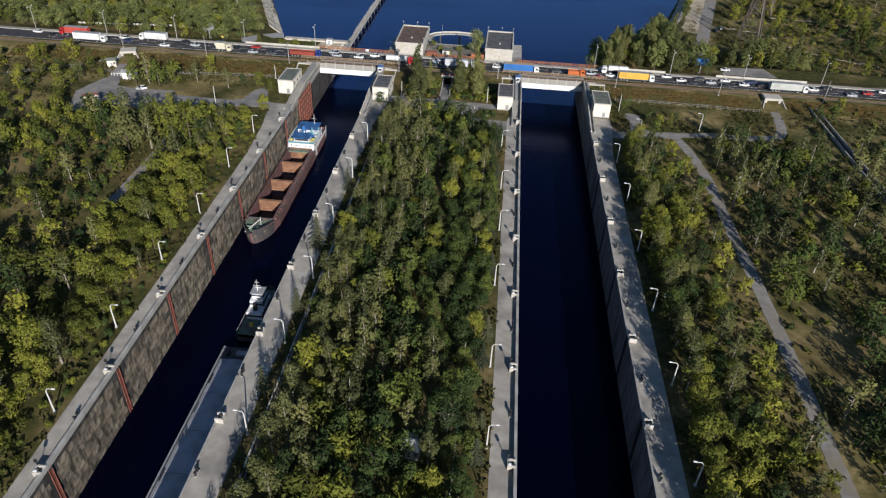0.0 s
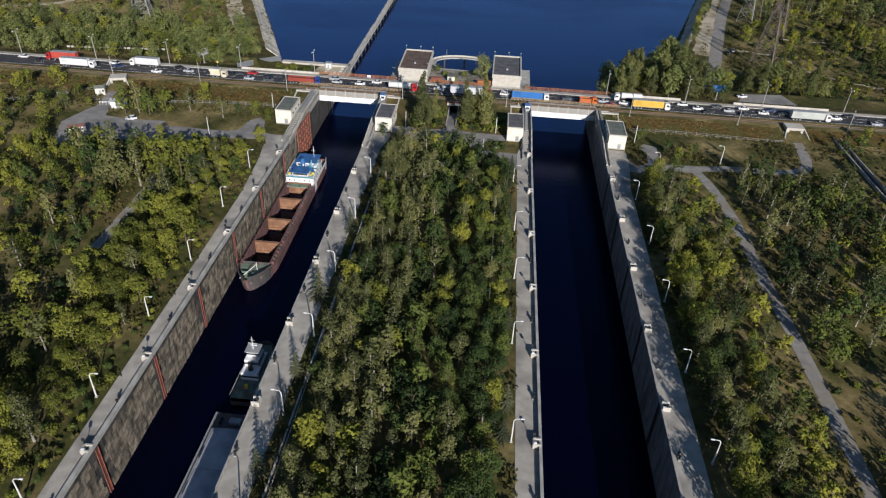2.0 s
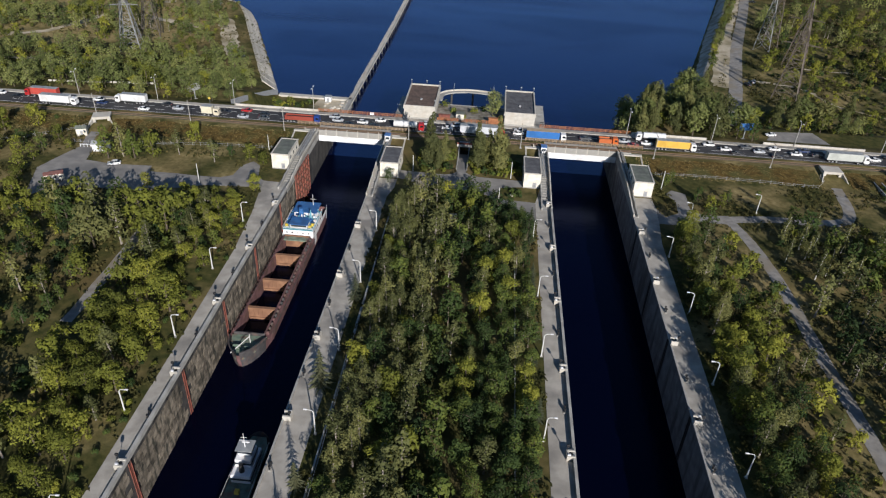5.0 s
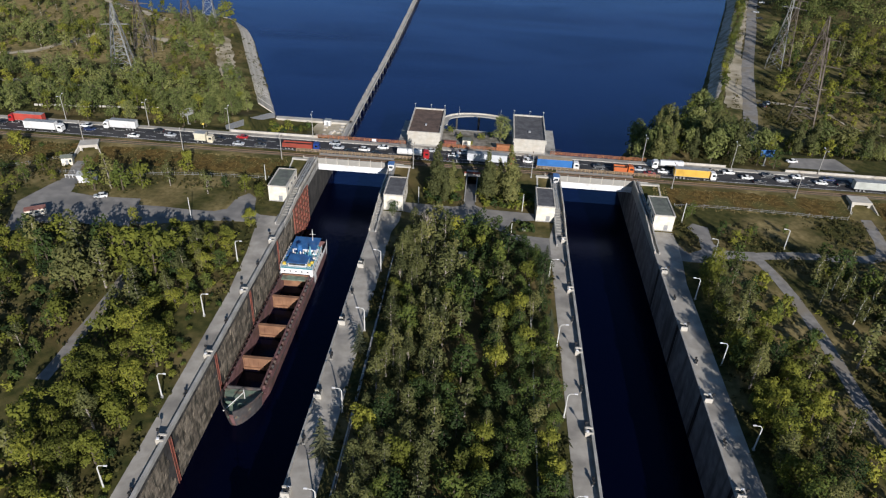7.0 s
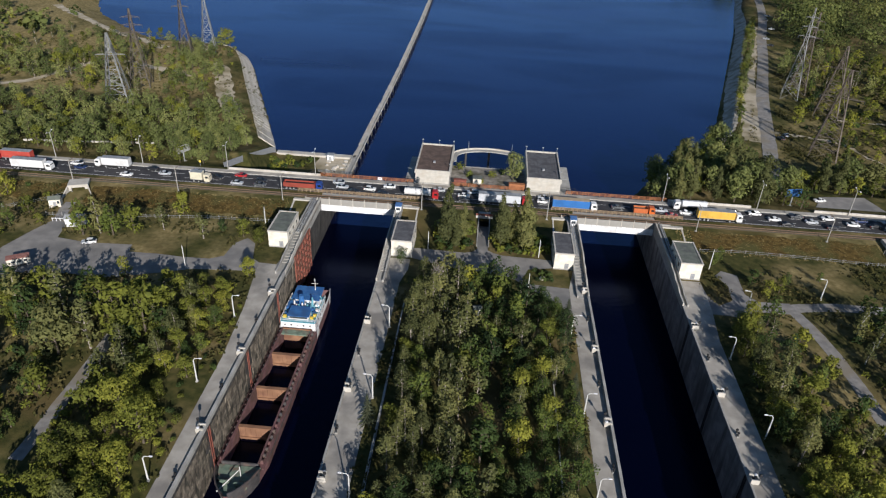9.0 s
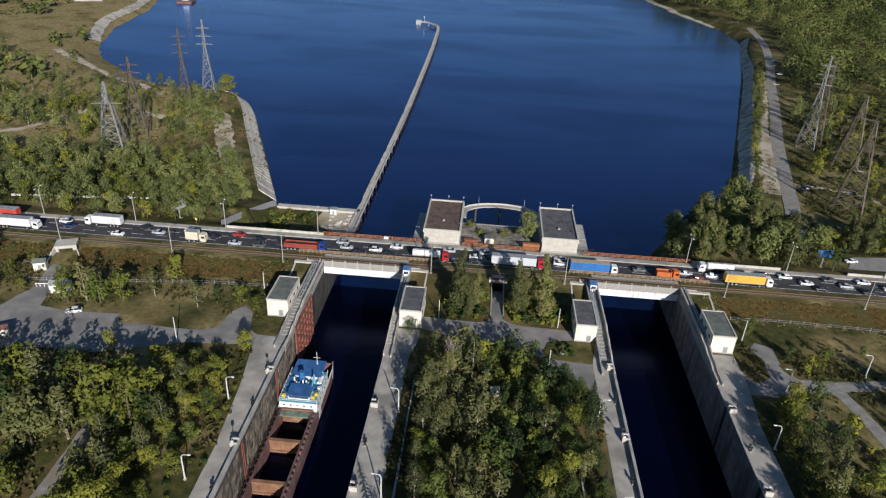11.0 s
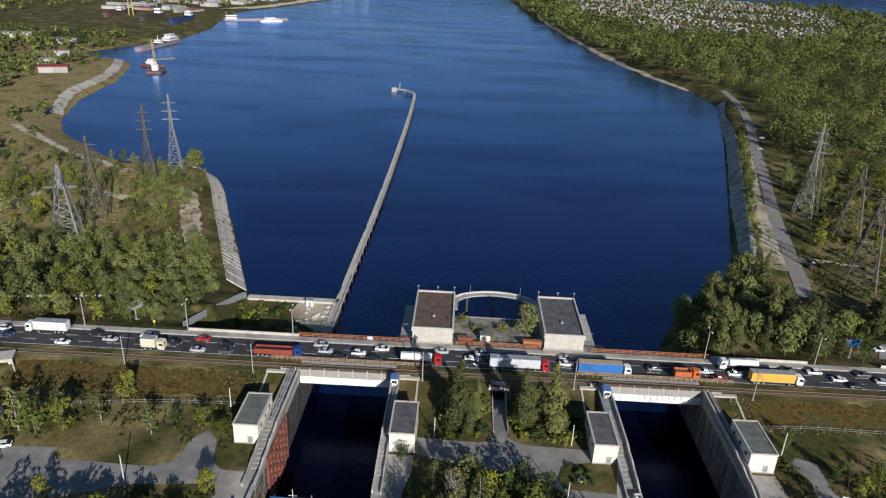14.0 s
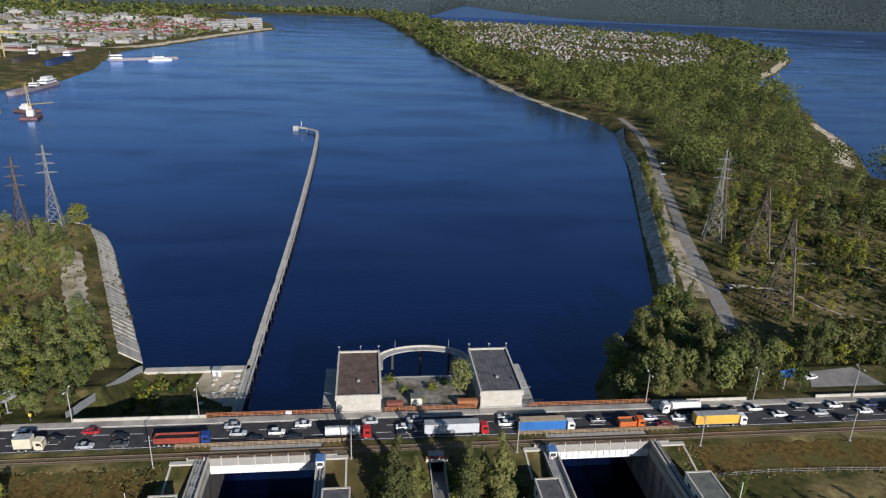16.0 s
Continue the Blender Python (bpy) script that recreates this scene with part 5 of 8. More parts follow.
    rod(bm, (0.6, 78.8 + sh, zd + 6.4), (2.6, 78.8 + sh, zd + 6.4), 0.06)
    part("mast", bm, SHIPW, t, "white mast")
    for i, (x_, y_) in enumerate(((-1.9, 70.2), (-1.1, 69.9), (-0.2, 70.3), (0.5, 70.9), (1.3, 70.1), (-2.8, 71.3), (2.2, 73.0))):
        part("ventilator", rod(bmesh.new(), (x_, y_ + sh, zd + 2.9), (x_, y_ + sh, zd + 4.6 + 0.25 * (i % 3)), 0.28, 0.22, 8), (SHIPW, CYAN, SHIPW)[i % 3], t)
    for i, (x_, y_, m_) in enumerate(((3.6, 66.0, YELLOW), (4.2, 67.2, YELLOW), (3.7, 68.6, SHIPB), (-4.2, 65.8, YELLOW), (-4.1, 67.6, SHIPB), (3.9, 74.2, YELLOW), (2.9, 70.0, SHIPB), (4.3, 69.8, SHIPW))):
        part("deck_box", B(x_ - 0.5, x_ + 0.5, y_ - 0.4 + sh, y_ + 0.4 + sh, zd + 2.9, zd + 3.5 + 0.15 * (i % 2), bev=0.05), m_, t)
    part("lifeboat", B(3.1, 4.6, 71.0 + sh, 74.6 + sh, zd + 3.3, zd + 4.0, bev=0.35), SHIPW, t, "white lifeboat")
    for y_ in (70.8, 74.8):
        part("davit", rod(bmesh.new(), (4.7, y_ + sh, zd + 2.9), (4.0, y_ + sh, zd + 5.0), 0.09), CYAN, t)
    part("crane_post", rod(bmesh.new(), (2.4, 72.0 + sh, zd + 2.9), (2.4, 72.0 + sh, zd + 6.0), 0.24), CYAN, t, "pale blue deck crane post")
    part("crane_jib", rod(bmesh.new(), (2.4, 72.0 + sh, zd + 5.8), (2.7, 68.2 + sh, zd + 4.4), 0.15), CYAN, t, "pale blue crane jib")
    for z_ in (0.5, 0.95):
        for s in (-1, 1):
            part("stern_rail", cord([(s * 5.0, y_ + sh, zd + 2.9 + z_) for y_ in (64, 70, 77)], 0.04), SHIPW, t)
        part("stern_rail", cord([(x_, 64 + sh, zd + 2.9 + z_) for x_ in (-5.0, 0, 5.0)], 0.04), SHIPW, t)
    for i in range(8):
        for s in (-1, 1):
            part("stanchion", rod(bmesh.new(), (s * 5.0, 64 + sh + i * 1.8, zd + 2.9), (s * 5.0, 64 + sh + i * 1.8, zd + 3.85), 0.05, n=4), SHIPW, t)
    for s in (-1, 1):
        part("rubbing_strake", B(min(s * 5.35, s * 5.5), max(s * 5.35, s * 5.5), 12, 59, zd - 0.75, zd - 0.45), HULLB, t)
    return t


cargo_ship(-70.05, 171.2)


def barge(x, y0, y1):
    t = thing("covered_barge", x, y0, 0, 0, "long covered barge with a grey hatch roof", "barge")
    L, z = y1 - y0, -12.7
    part("hull", B(-5.6, 5.6, 0, L, -16, z, bev=0.15), HULLB, t, "black barge hull")
    for s in (-1, 1):
        part("gunwale", B(s * 5.35 - 0.18, s * 5.35 + 0.18, 0.3, L - 0.4, z, z + 0.45), STEEL, t)
    cm = bpy.data.meshes.new("hatch_cover")
    bm = bmesh.new()
    pr = [(-4.7, 0.0), (-4.7, 0.75), (-3.9, 1.15), (0, 1.35), (3.9, 1.15), (4.7, 0.75), (4.7, 0.0)]
    a = [bm.verts.new((u, 0.04, v)) for u, v in pr]
    b = [bm.verts.new((u, 11.3, v)) for u, v in pr]
    bm.faces.new(a)
    bm.faces.new(b[::-1])
    for q in range(7):
        bm.faces.new((a[q], b[q], b[(q + 1) % 7], a[(q + 1) % 7]))
    bmesh.ops.recalc_face_normals(bm, faces=bm.faces)
    bm.to_mesh(cm)
    COVER = material("barge_cover_grey", (0.36, 0.365, 0.385), (0.48, 0.485, 0.50), 0.4, 0.65, c3=(0.26, 0.26, 0.27), big=0.12)
    k = int((L - 8) / 11.4)
    for i in range(k):
        o = link("hatch_cover", cm, COVER, t)
        o.location = (0, L - 5.5 - (i + 1) * 11.4, z)
    for i in range(7):
        part("cover_rib", B(-4.4 + (i % 3) * 0.1, -4.15, L - 14 - i * 9.3, L - 11 - i * 9.3, z + 0.95, z + 1.12), BLACK, t)
    for u in (-3.5, 3.5):
        bm = rod(bmesh.new(), (u, L - 2.2, z), (u, L - 2.2, z + 0.8), 0.3, n=8)
        rod(bm, (u, L - 3.4, z), (u, L - 3.4, z + 0.8), 0.3, n=8)
        part("towing_bollard", bm, BLACK, t)
    part("bow_winch", B(-1.4, 1.4, L - 3.6, L - 2.0, z, z + 1.0, bev=0.1), STEEL, t)
    return t


barge(-56.4, 30, 125)


def tug(x, y):
    t = thing("tug_boat", x, y, 0, 180, "small tug with a white tiered wheelhouse and black hull", "boat")
    bm = bmesh.new()
    hull(bm, 3.1, 21.0, 0.9, -15.5, -12.4)
    t.location.y = y + 21
    part("hull", bm, HULLB, t, "black hull")
    part("deck", prism(bmesh.new(), [(-1.6, 1.0), (1.6, 1.0), (2.9, 4), (2.9, 20), (-2.9, 20), (-2.9, 4)], -12.5, -12.25), SHIPG, t)
    part("deck_house", B(-2.2, 2.2, 5.8, 14.0, -12.3, -10.0, bev=0.1), SHIPW, t)
    part("upper_house", B(-1.8, 1.8, 7.0, 11.6, -10.0, -7.9, bev=0.1), SHIPW, t)
    part("wheelhouse", B(-1.5, 1.5, 7.6, 10.2, -7.9, -6.2, bev=0.12), SHIPW, t)
    for z, w, ya, yb in ((-7.0, 1.5, 7.6, 10.2), (-8.9, 1.8, 7.0, 11.6), (-11.1, 2.2, 5.8, 14.0)):
        bm = B(-w - 0.03, w + 0.03, ya - 0.03, yb + 0.03, z - 0.25, z + 0.3)
        part("window_band", bm, WINDOW, t)
    part("wheelhouse_roof", B(-1.8, 1.8, 7.3, 10.6, -6.2, -6.05), GALV, t)
    bm = rod(bmesh.new(), (0, 9.2, -6.1), (0, 9.2, -2.0), 0.12, 0.06)
    rod(bm, (-1.1, 9.2, -4.2), (1.1, 9.2, -4.2), 0.06)
    rod(bm, (-0.7, 9.2, -3.2), (0.7, 9.2, -3.2), 0.05)
    part("mast", bm, SHIPW, t, "white mast")
    part("radar", B(-0.8, 0.8, 8.4, 8.6, -5.6, -5.4), SHIPW, t)
    part("funnel", rod(bmesh.new(), (0, 12.6, -10), (0, 12.6, -7.8), 0.6, 0.5, 8), BLACK, t)
    for s in (-1, 1):
        part("rail", rod(bmesh.new(), (s * 2.9, 3, -11.4), (s * 2.9, 20, -11.4), 0.05, n=4), SHIPW, t)
        for i in range(4):
            part("fender", rod(bmesh.new(), (s * 3.12, 5 + i * 4, -13.6), (s * 3.12, 5 + i * 4, -12.7), 0.35, n=8), TYRE, t)
    part("tow_hook", B(-0.5, 0.5, 16, 17, -12.3, -11.3, bev=0.1), YELLOW, t)
    return t


tug(-57.4, 128.5)


# ---- lamps and poles ----
def quay_lamp(x, y, side, tall=7.2):
    t = thing("street_lamp", x, y, 0, 0 if side > 0 else 180, "white concrete street lamp with a short bent arm", "street lamp", "quay lamps")
    part("post", rod(bmesh.new(), (0, 0, -0.3), (0, 0, tall - 0.7), 0.2, 0.13, 8), LAMPW, t)
    bm = rod(bmesh.new(), (0, 0, tall - 0.75), (0.35, 0, tall - 0.15), 0.1, 0.09, 6)
    rod(bm, (0.35, 0, tall - 0.15), (1.5, 0, tall), 0.09, 0.07, 6)
    part("arm", bm, LAMPW, t)
    part("lamp_head", B(1.35, 2.1, -0.16, 0.16, tall - 0.1, tall + 0.1, bev=0.04), WHITEM, t)
    part("foot", B(-0.3, 0.3, -0.3, 0.3, -0.2, 0.35, bev=0.04), CONCRETE, t)
    return t


first = quay_lamp(-83.0, 141.0, 1)
for x, y in ((-82.9, 115), (-82.9, 88.6), (-82.8, 62), (-82.8, 36), (-82.6, 166), (-84.2, 195.2), (-84.1, 220.8)):
    copy_thing(first, pose(x, y, 0))
for x, y in ((-41.8, 88), (-41.9, 115.4), (-41.6, 140.3), (-42.1, 166.4), (-42.3, 194.9), (-42.4, 222)):
    copy_thing(first, pose(x, y, 0, 0, 0, 180))
for x, y in ((6.6, 64), (6.7, 91), (6.5, 114), (6.4, 144.4), (6.8, 171), (6.6, 195), (6.0, 224.5)):
    copy_thing(first, pose(x, y, 0))
for x, y in ((47.4, 60.5), (47.6, 87.1), (47.6, 113.6), (47.3, 139.8), (47.0, 166.4), (47.0, 193), (46.9, 220.7), (57.5, 243.0), (82, 252.5)):
    copy_thing(first, pose(x, y, 0, 0, 0, 180))


def pole(name, x, y, z, h, label, group, arm=0.0, wood=False):
    t = thing(name, x, y, z, 0, label, "pole", group)
    part("post", rod(bmesh.new(), (0, 0, -0.5), (0, 0, h), 0.17, 0.11, 8), CONCRETE if not wood else LAMPW, t)
    if arm:
        bm = rod(bmesh.new(), (0, 0, h - 0.2), (0, -arm, h + 0.5), 0.07, 0.06, 5)
        rod(bm, (0, 0, h - 0.2), (0, arm * 0.8, h + 0.5), 0.07, 0.06, 5)
        part("arm", bm, GALV, t)
        part("lamp_head", B(-0.17, 0.17, -arm - 0.7, -arm, h + 0.42, h + 0.62, bev=0.04), WHITEM, t)
        part("lamp_head", B(-0.17, 0.17, arm * 0.8, arm * 0.8 + 0.7, h + 0.42, h + 0.62, bev=0.04), WHITEM, t)
    return t


for x in (-218, -183, -149, -116.1, -82.8, 45.6, 79.5, 112, 146, 180):
    pole("road_lamp", x, 306.8, ROAD, 10.0, "tall concrete road lamp with a double arm", "road lamps", 1.5)
for x, y in ((-165, 287), (-127, 287), (-89.6, 286.6), (-40.8, 287.2), (2.5, 287), (53.1, 286.6), (96.5, 286.2), (140, 286.5)):
    t = pole("catenary_mast", x, y, ROAD - 0.6, 9.8, "leaning concrete line mast beside the railway", "line masts")
    part("cross_arm", B(-0.06, 0.06, -0.2, 3.6, 8.9, 9.05), RUSTY, t)
    part("base", B(-0.4, 0.4, -0.4, 0.4, -0.5, 0.5, bev=0.05), CONCRETE, t)
for x, y, h in ((-106.3, 242.2, 7.8), (-5.2, 241.7, 7.9), (-1.0, 264.2, 6.5), (-36.2, 264.3, 6.2), (52.3, 264.5, 7.5), (-91.5, 272.5, 6.0)):
    pole("yard_pole", x, y, 0, h, "plain white concrete pole at the yard edge", "yard poles", 0, True)


def fence(name, pts, every, h, label, rails=(0.5, 1.1), mat_=None, z=None):
    t = thing(name, 0, 0, 0, 0, label, "fence", "fences")
    L_ = smooth_line([(x, y, 0) for x, y in pts], every)
    zs = [float(land(p.x, p.y)) if z is None else z for p in L_]
    pm = bpy.data.meshes.new("post")
    rod(bmesh.new(), (0, 0, -0.3), (0, 0, h), 0.065, n=5).to_mesh(pm)
    for p, zz in zip(L_, zs):
        o = link("post", pm, mat_ or CONCRETE, t)
        o.location = (p.x, p.y, zz)
    for r in rails:
        part("wire", cord([(p.x, p.y, a + r) for p, a in zip(L_, zs)], 0.03), STEEL, t)
    return t


fence("post_fence", [(-163, 266), (-128, 270), (-111, 272.2), (-88, 273)], 3.4, 1.6, "wire fence on pale concrete posts in dry grass")
fence("post_fence", [(52, 275.5), (67, 276.4), (90, 275.8), (111, 275.2), (113.5, 282)], 3.4, 1.6, "wire fence on pale concrete posts in dry grass")
fence("post_fence", [(-230, 236), (-200, 256), (-172, 274), (-163, 282)], 3.6, 1.7, "wire fence on pale concrete posts running uphill")
fence("post_fence", [(-38.6, 40), (-39.2, 120), (-39.6, 200), (-39.8, 235)], 5.0, 1.2, "low kerb fence along the quay lawn", (0.4, 0.9))
part("lawn_kerb", B(-40.1, -39.75, -40, 236, -0.3, 0.35), PALE, None, "pale concrete kerb along the quay lawn", "kerb", "", "structure")
part("lawn_kerb_east", B(0.2, 0.5, -40, 232, -0.3, 0.3), PALE, None, "pale concrete kerb under the quay trees", "kerb", "", "structure")


# ---- sheds, huts, boards ----
def shed(name, x, y, w, d, h, rz, wall_m, roof_m, label, z=0.0, gable=True):
    t = thing(name, x, y, z, rz, label, "shed")
    part("wall_body", B(-w / 2, w / 2, -d / 2, d / 2, -0.3, h), wall_m, t)
    bm = bmesh.new()
    r = 0.3 * d if gable else 0.08
    a = [bm.verts.new(v) for v in ((-w / 2 - 0.25, -d / 2 - 0.25, h), (-w / 2 - 0.25, 0, h + r), (-w / 2 - 0.25, d / 2 + 0.25, h))]
    b = [bm.verts.new(v) for v in ((w / 2 + 0.25, -d / 2 - 0.25, h), (w / 2 + 0.25, 0, h + r), (w / 2 + 0.25, d / 2 + 0.25, h))]
    bm.faces.new(a)
    bm.faces.new(b[::-1])
    for q in range(3):
        bm.faces.new((a[q], b[q], b[(q + 1) % 3], a[(q + 1) % 3]))
    bmesh.ops.recalc_face_normals(bm, faces=bm.faces)
    part("roof", bm, roof_m, t)
    part("door", B(-0.45, 0.45, -d / 2 - 0.04, -d / 2 + 0.02, 0, min(2.0, h - 0.1)), STEEL, t)
    part("window", B(w * 0.22, w * 0.22 + 0.7, -d / 2 - 0.03, -d / 2 + 0.02, h * 0.45, h * 0.8), WINDOW, t)
    return t


shed("gate_lodge", -150.5, 262.0, 5.6, 3.0, 2.8, 8, WHITEM, GALV, "small white gate lodge with a pale tin roof")
shed("brick_shed", -164, 273.5, 3.6, 3.0, 2.8, 20, WHITEW, ROOFG, "small cream shed with a dark roof beside the fence")
shed("yard_hut", -19.3, 231.0, 2.0, 2.0, 2.4, 10, WHITEW, ROOFG, "tiny pale hut among the trees")
shed("wood_shed", -8.0, 88.0, 3.2, 3.8, 3.0, -8, STEEL, GALV, "weathered grey shed with a corrugated roof among the trees")
t = thing("planter_ring", -0.2, 251.8, 0.0, 0, "small stone planter ring in the lawn", "planter")
part("ring", rod(rod(bmesh.new(), (0, 0, 0), (0, 0, 0.3), 1.0, 1.0, 16), (0, 0, 0.3), (0, 0, 0.34), 0.7, 0.7, 16), PALE, t)
t = thing("bar_gate", -156.8, 263.3, 0, 8, "low white bar gate at the yard entrance", "gate")
for i in range(5):
    part("bar_post", B(-2.4 + i * 1.2, -2.25 + i * 1.2, -0.06, 0.06, 0, 1.3), WHITEM, t)
part("bar", B(-2.5, 2.6, -0.05, 0.05, 1.0, 1.2), WHITEM, t)
for x, y, rz, m_, lab in ((94.7, 315.2, 12, SHIPB, "blue roadside billboard seen from the back"), (-136.4, 314.8, 60, GALV, "grey roadside billboard on a single post")):
    t = thing("billboard", x, y, 0.2, rz, lab, "billboard", "billboards")
    part("foot", B(-0.9, 0.9, -0.6, 0.6, -0.2, 0.4, bev=0.05), CONCRETE, t)
    part("post", rod(bmesh.new(), (0, 0, 0.3), (0, 0, 4.0), 0.25, n=8), GALV, t)
    part("panel", B(-3.0, 3.0, -0.12, 0.12, 4.0, 7.0, bev=0.04), m_, t)
    for k in (-2.4, -0.8, 0.8, 2.4):
        part("stay", B(k - 0.06, k + 0.06, 0.12, 0.3, 3.9, 7.1), STEEL, t)
slab("parking_north", [(103, 313), (110, 325), (127, 327), (131, 313)], YARD, 0.45, "small grey parking place beside the road", "parking")
for i in range(26):
    x, y = -206 + i * 2.0, 323.6 + i * 0.235
    t = thing("barrier_block", x, y, float(land(x, y)), 7, "low whitewashed concrete block in a row before the trees", "barrier", "block row north of the road")
    part("body", B(-0.75, 0.75, -0.25, 0.25, -0.1, 0.75, bev=0.06), PALE, t)
t = thing("road_sign", -127.5, 308.6, ROAD, 0, "small yellow roadside sign", "road sign")
part("post", rod(bmesh.new(), (0, 0, -0.6), (0, 0, 2.2), 0.05), GALV, t)
part("plate", B(-0.4, 0.4, -0.03, 0.03, 1.4, 2.3), YELLOW, t)
t = thing("railing_sign", -58.6, 307.4, ROAD, 0, "white notice plate on the orange railing", "sign")
part("plate", B(-0.8, 0.8, -0.14, -0.1, 0.3, 1.3), WHITEM, t)
part("text_bar", B(-0.5, 0.5, -0.16, -0.142, 0.8, 0.95), RED, t)
for x in (-83, -48, 12.5, 44):
    t = thing("cage_screen", x, 307.9, ROAD, 0, "dark wire cage at the railing end", "cage", "railing cages")
    for i in range(5):
        part("post", B(-2 + i - 0.04, -2 + i + 0.04, -0.04, 0.04, -0.2, 2.2), BLACK, t)
    for z in (0.6, 1.4, 2.2):
        part("bar", B(-2.05, 2.05, -0.04, 0.04, z - 0.05, z + 0.05), BLACK, t)


# ---- vehicles ----
PAINTS = {}


def paint(name, c):
    if name not in PAINTS:
        PAINTS[name] = material("paint_" + name, tuple(v * 0.9 for v in c), tuple(min(1, v * 1.08) for v in c), 2.0, 0.32, spec=0.5)
    return PAINTS[name]


COL = {"white": (0.74, 0.74, 0.72), "silver": (0.42, 0.44, 0.46), "black": (0.018, 0.019, 0.022), "dark_grey": (0.07, 0.075, 0.08), "red": (0.36, 0.02, 0.022),
       "dark_blue": (0.02, 0.035, 0.10), "blue": (0.02, 0.05, 0.22), "orange": (0.55, 0.13, 0.025), "yellow": (0.65, 0.42, 0.05), "cream": (0.62, 0.56, 0.42)}


def loft(sections):
    """A body through cross sections of (y, half width, z low, z high), squared with bevelled shoulders."""
    bm = bmesh.new()
    rows_ = []
    for y, w, z0, z1 in sections:
        s = min(0.14, (z1 - z0) * 0.25)
        rows_.append([bm.verts.new(v) for v in ((-w * 0.96, y, z0), (-w, y, z0 + s), (-w, y, z1 - s), (-w * 0.9, y, z1), (w * 0.9, y, z1), (w, y, z1 - s), (w, y, z0 + s), (w * 0.96, y, z0))])
    for a, b in zip(rows_, rows_[1:]):
        for i in range(8):
            bm.faces.new((a[i], a[(i + 1) % 8], b[(i + 1) % 8], b[i]))
    bm.faces.new(rows_[0])
    bm.faces.new(rows_[-1][::-1])
    bmesh.ops.recalc_face_normals(bm, faces=bm.faces)
    return bm


def wheel(parent, x, y, r, w=0.24):
    o = part("wheel", rod(bmesh.new(), (x - w / 2, y, r), (x + w / 2, y, r), r, n=14), TYRE, parent)
    s = 1 if x > 0 else -1
    part("rim", rod(bmesh.new(), (x + s * w / 2, y, r), (x + s * (w / 2 + 0.03), y, r), r * 0.6, n=10), GALV, o)
    return o


def car_base(colour, estate):
    c = paint(colour, COL[colour])
    t = thing("car", 0, -500, -60, 0, "%s %s car on the road" % (colour.replace("_", " "), "estate" if estate else "saloon"), "car", "cars")
    part("body", loft([(-2.2, 0.74, 0.38, 0.72), (-2.05, 0.84, 0.28, 0.84), (-1.0, 0.88, 0.22, 0.94), (1.2, 0.88, 0.22, 0.96), (2.0, 0.84, 0.28, 0.95), (2.18, 0.76, 0.4, 0.82)]), c, t)
    if estate:
        sec = [(-1.15, 0.74, 0.88, 0.96), (-0.45, 0.70, 0.88, 1.5), (1.3, 0.68, 0.88, 1.55), (2.0, 0.70, 0.88, 1.05)]
    else:
        sec = [(-1.1, 0.74, 0.88, 0.96), (-0.35, 0.68, 0.88, 1.4), (0.75, 0.67, 0.88, 1.43), (1.6, 0.72, 0.88, 1.0)]
    part("cabin_glass", loft(sec), GLASS, t)
    part("roof", B(-0.62, 0.62, -0.42, 1.25 if estate else 0.78, 1.47 if estate else 1.38, 1.57 if estate else 1.46, bev=0.04), c, t)
    for s in (-1, 1):
        part("headlight", B(s * 0.62 - 0.15, s * 0.62 + 0.15, -2.2, -2.1, 0.6, 0.75), WHITEM, t)
        part("tail_light", B(s * 0.64 - 0.13, s * 0.64 + 0.13, 2.12, 2.19, 0.65, 0.82), RED, t)
        part("pillar", B(s * 0.69 - 0.03, s * 0.69 + 0.03, 0.1, 0.2, 0.9, 1.4), c, t)
        for y in (-1.35, 1.35):
            wheel(t, s * 0.78, y, 0.32)
    part("number_plate", B(-0.26, 0.26, -2.24, -2.19, 0.42, 0.53), MARK, t)
    return t


def truck_cab(t, y, c, z=0.0):
    """A flat-fronted lorry cab whose nose stands at y, facing -y."""
    cab = part("cab", loft([(y, 1.2, 0.6, 1.9), (y + 0.12, 1.24, 0.5, 2.75), (y + 0.5, 1.25, 0.5, 3.15), (y + 2.1, 1.25, 0.7, 3.2)]), c, t)
    part("windscreen", B(-1.05, 1.05, y - 0.02 + 0.08, y + 0.2, 1.85, 2.6), GLASS, cab)
    for s in (-1, 1):
        part("side_window", B(s * 1.255 - 0.02, s * 1.255 + 0.02, y + 0.5, y + 1.5, 1.85, 2.6), GLASS, cab)
        part("mirror", B(s * 1.4 - 0.08, s * 1.4 + 0.08, y + 0.25, y + 0.35, 1.7, 2.4), BLACK, cab)
        part("headlight", B(s * 0.95 - 0.2, s * 0.95 + 0.2, y - 0.03, y + 0.05, 0.7, 0.95), WHITEM, cab)
    part("bumper", B(-1.22, 1.22, y - 0.06, y + 0.3, 0.4, 0.75, bev=0.05), BLACK, t)
    for s in (-1, 1):
        wheel(t, s * 1.02, y + 1.35, 0.5, 0.32)
        wheel(t, s * 0.98, y + 4.1, 0.5, 0.5)
    part("chassis", B(-0.5, 0.5, y + 1, y + 6.0, 0.6, 0.95), BLACK, t)


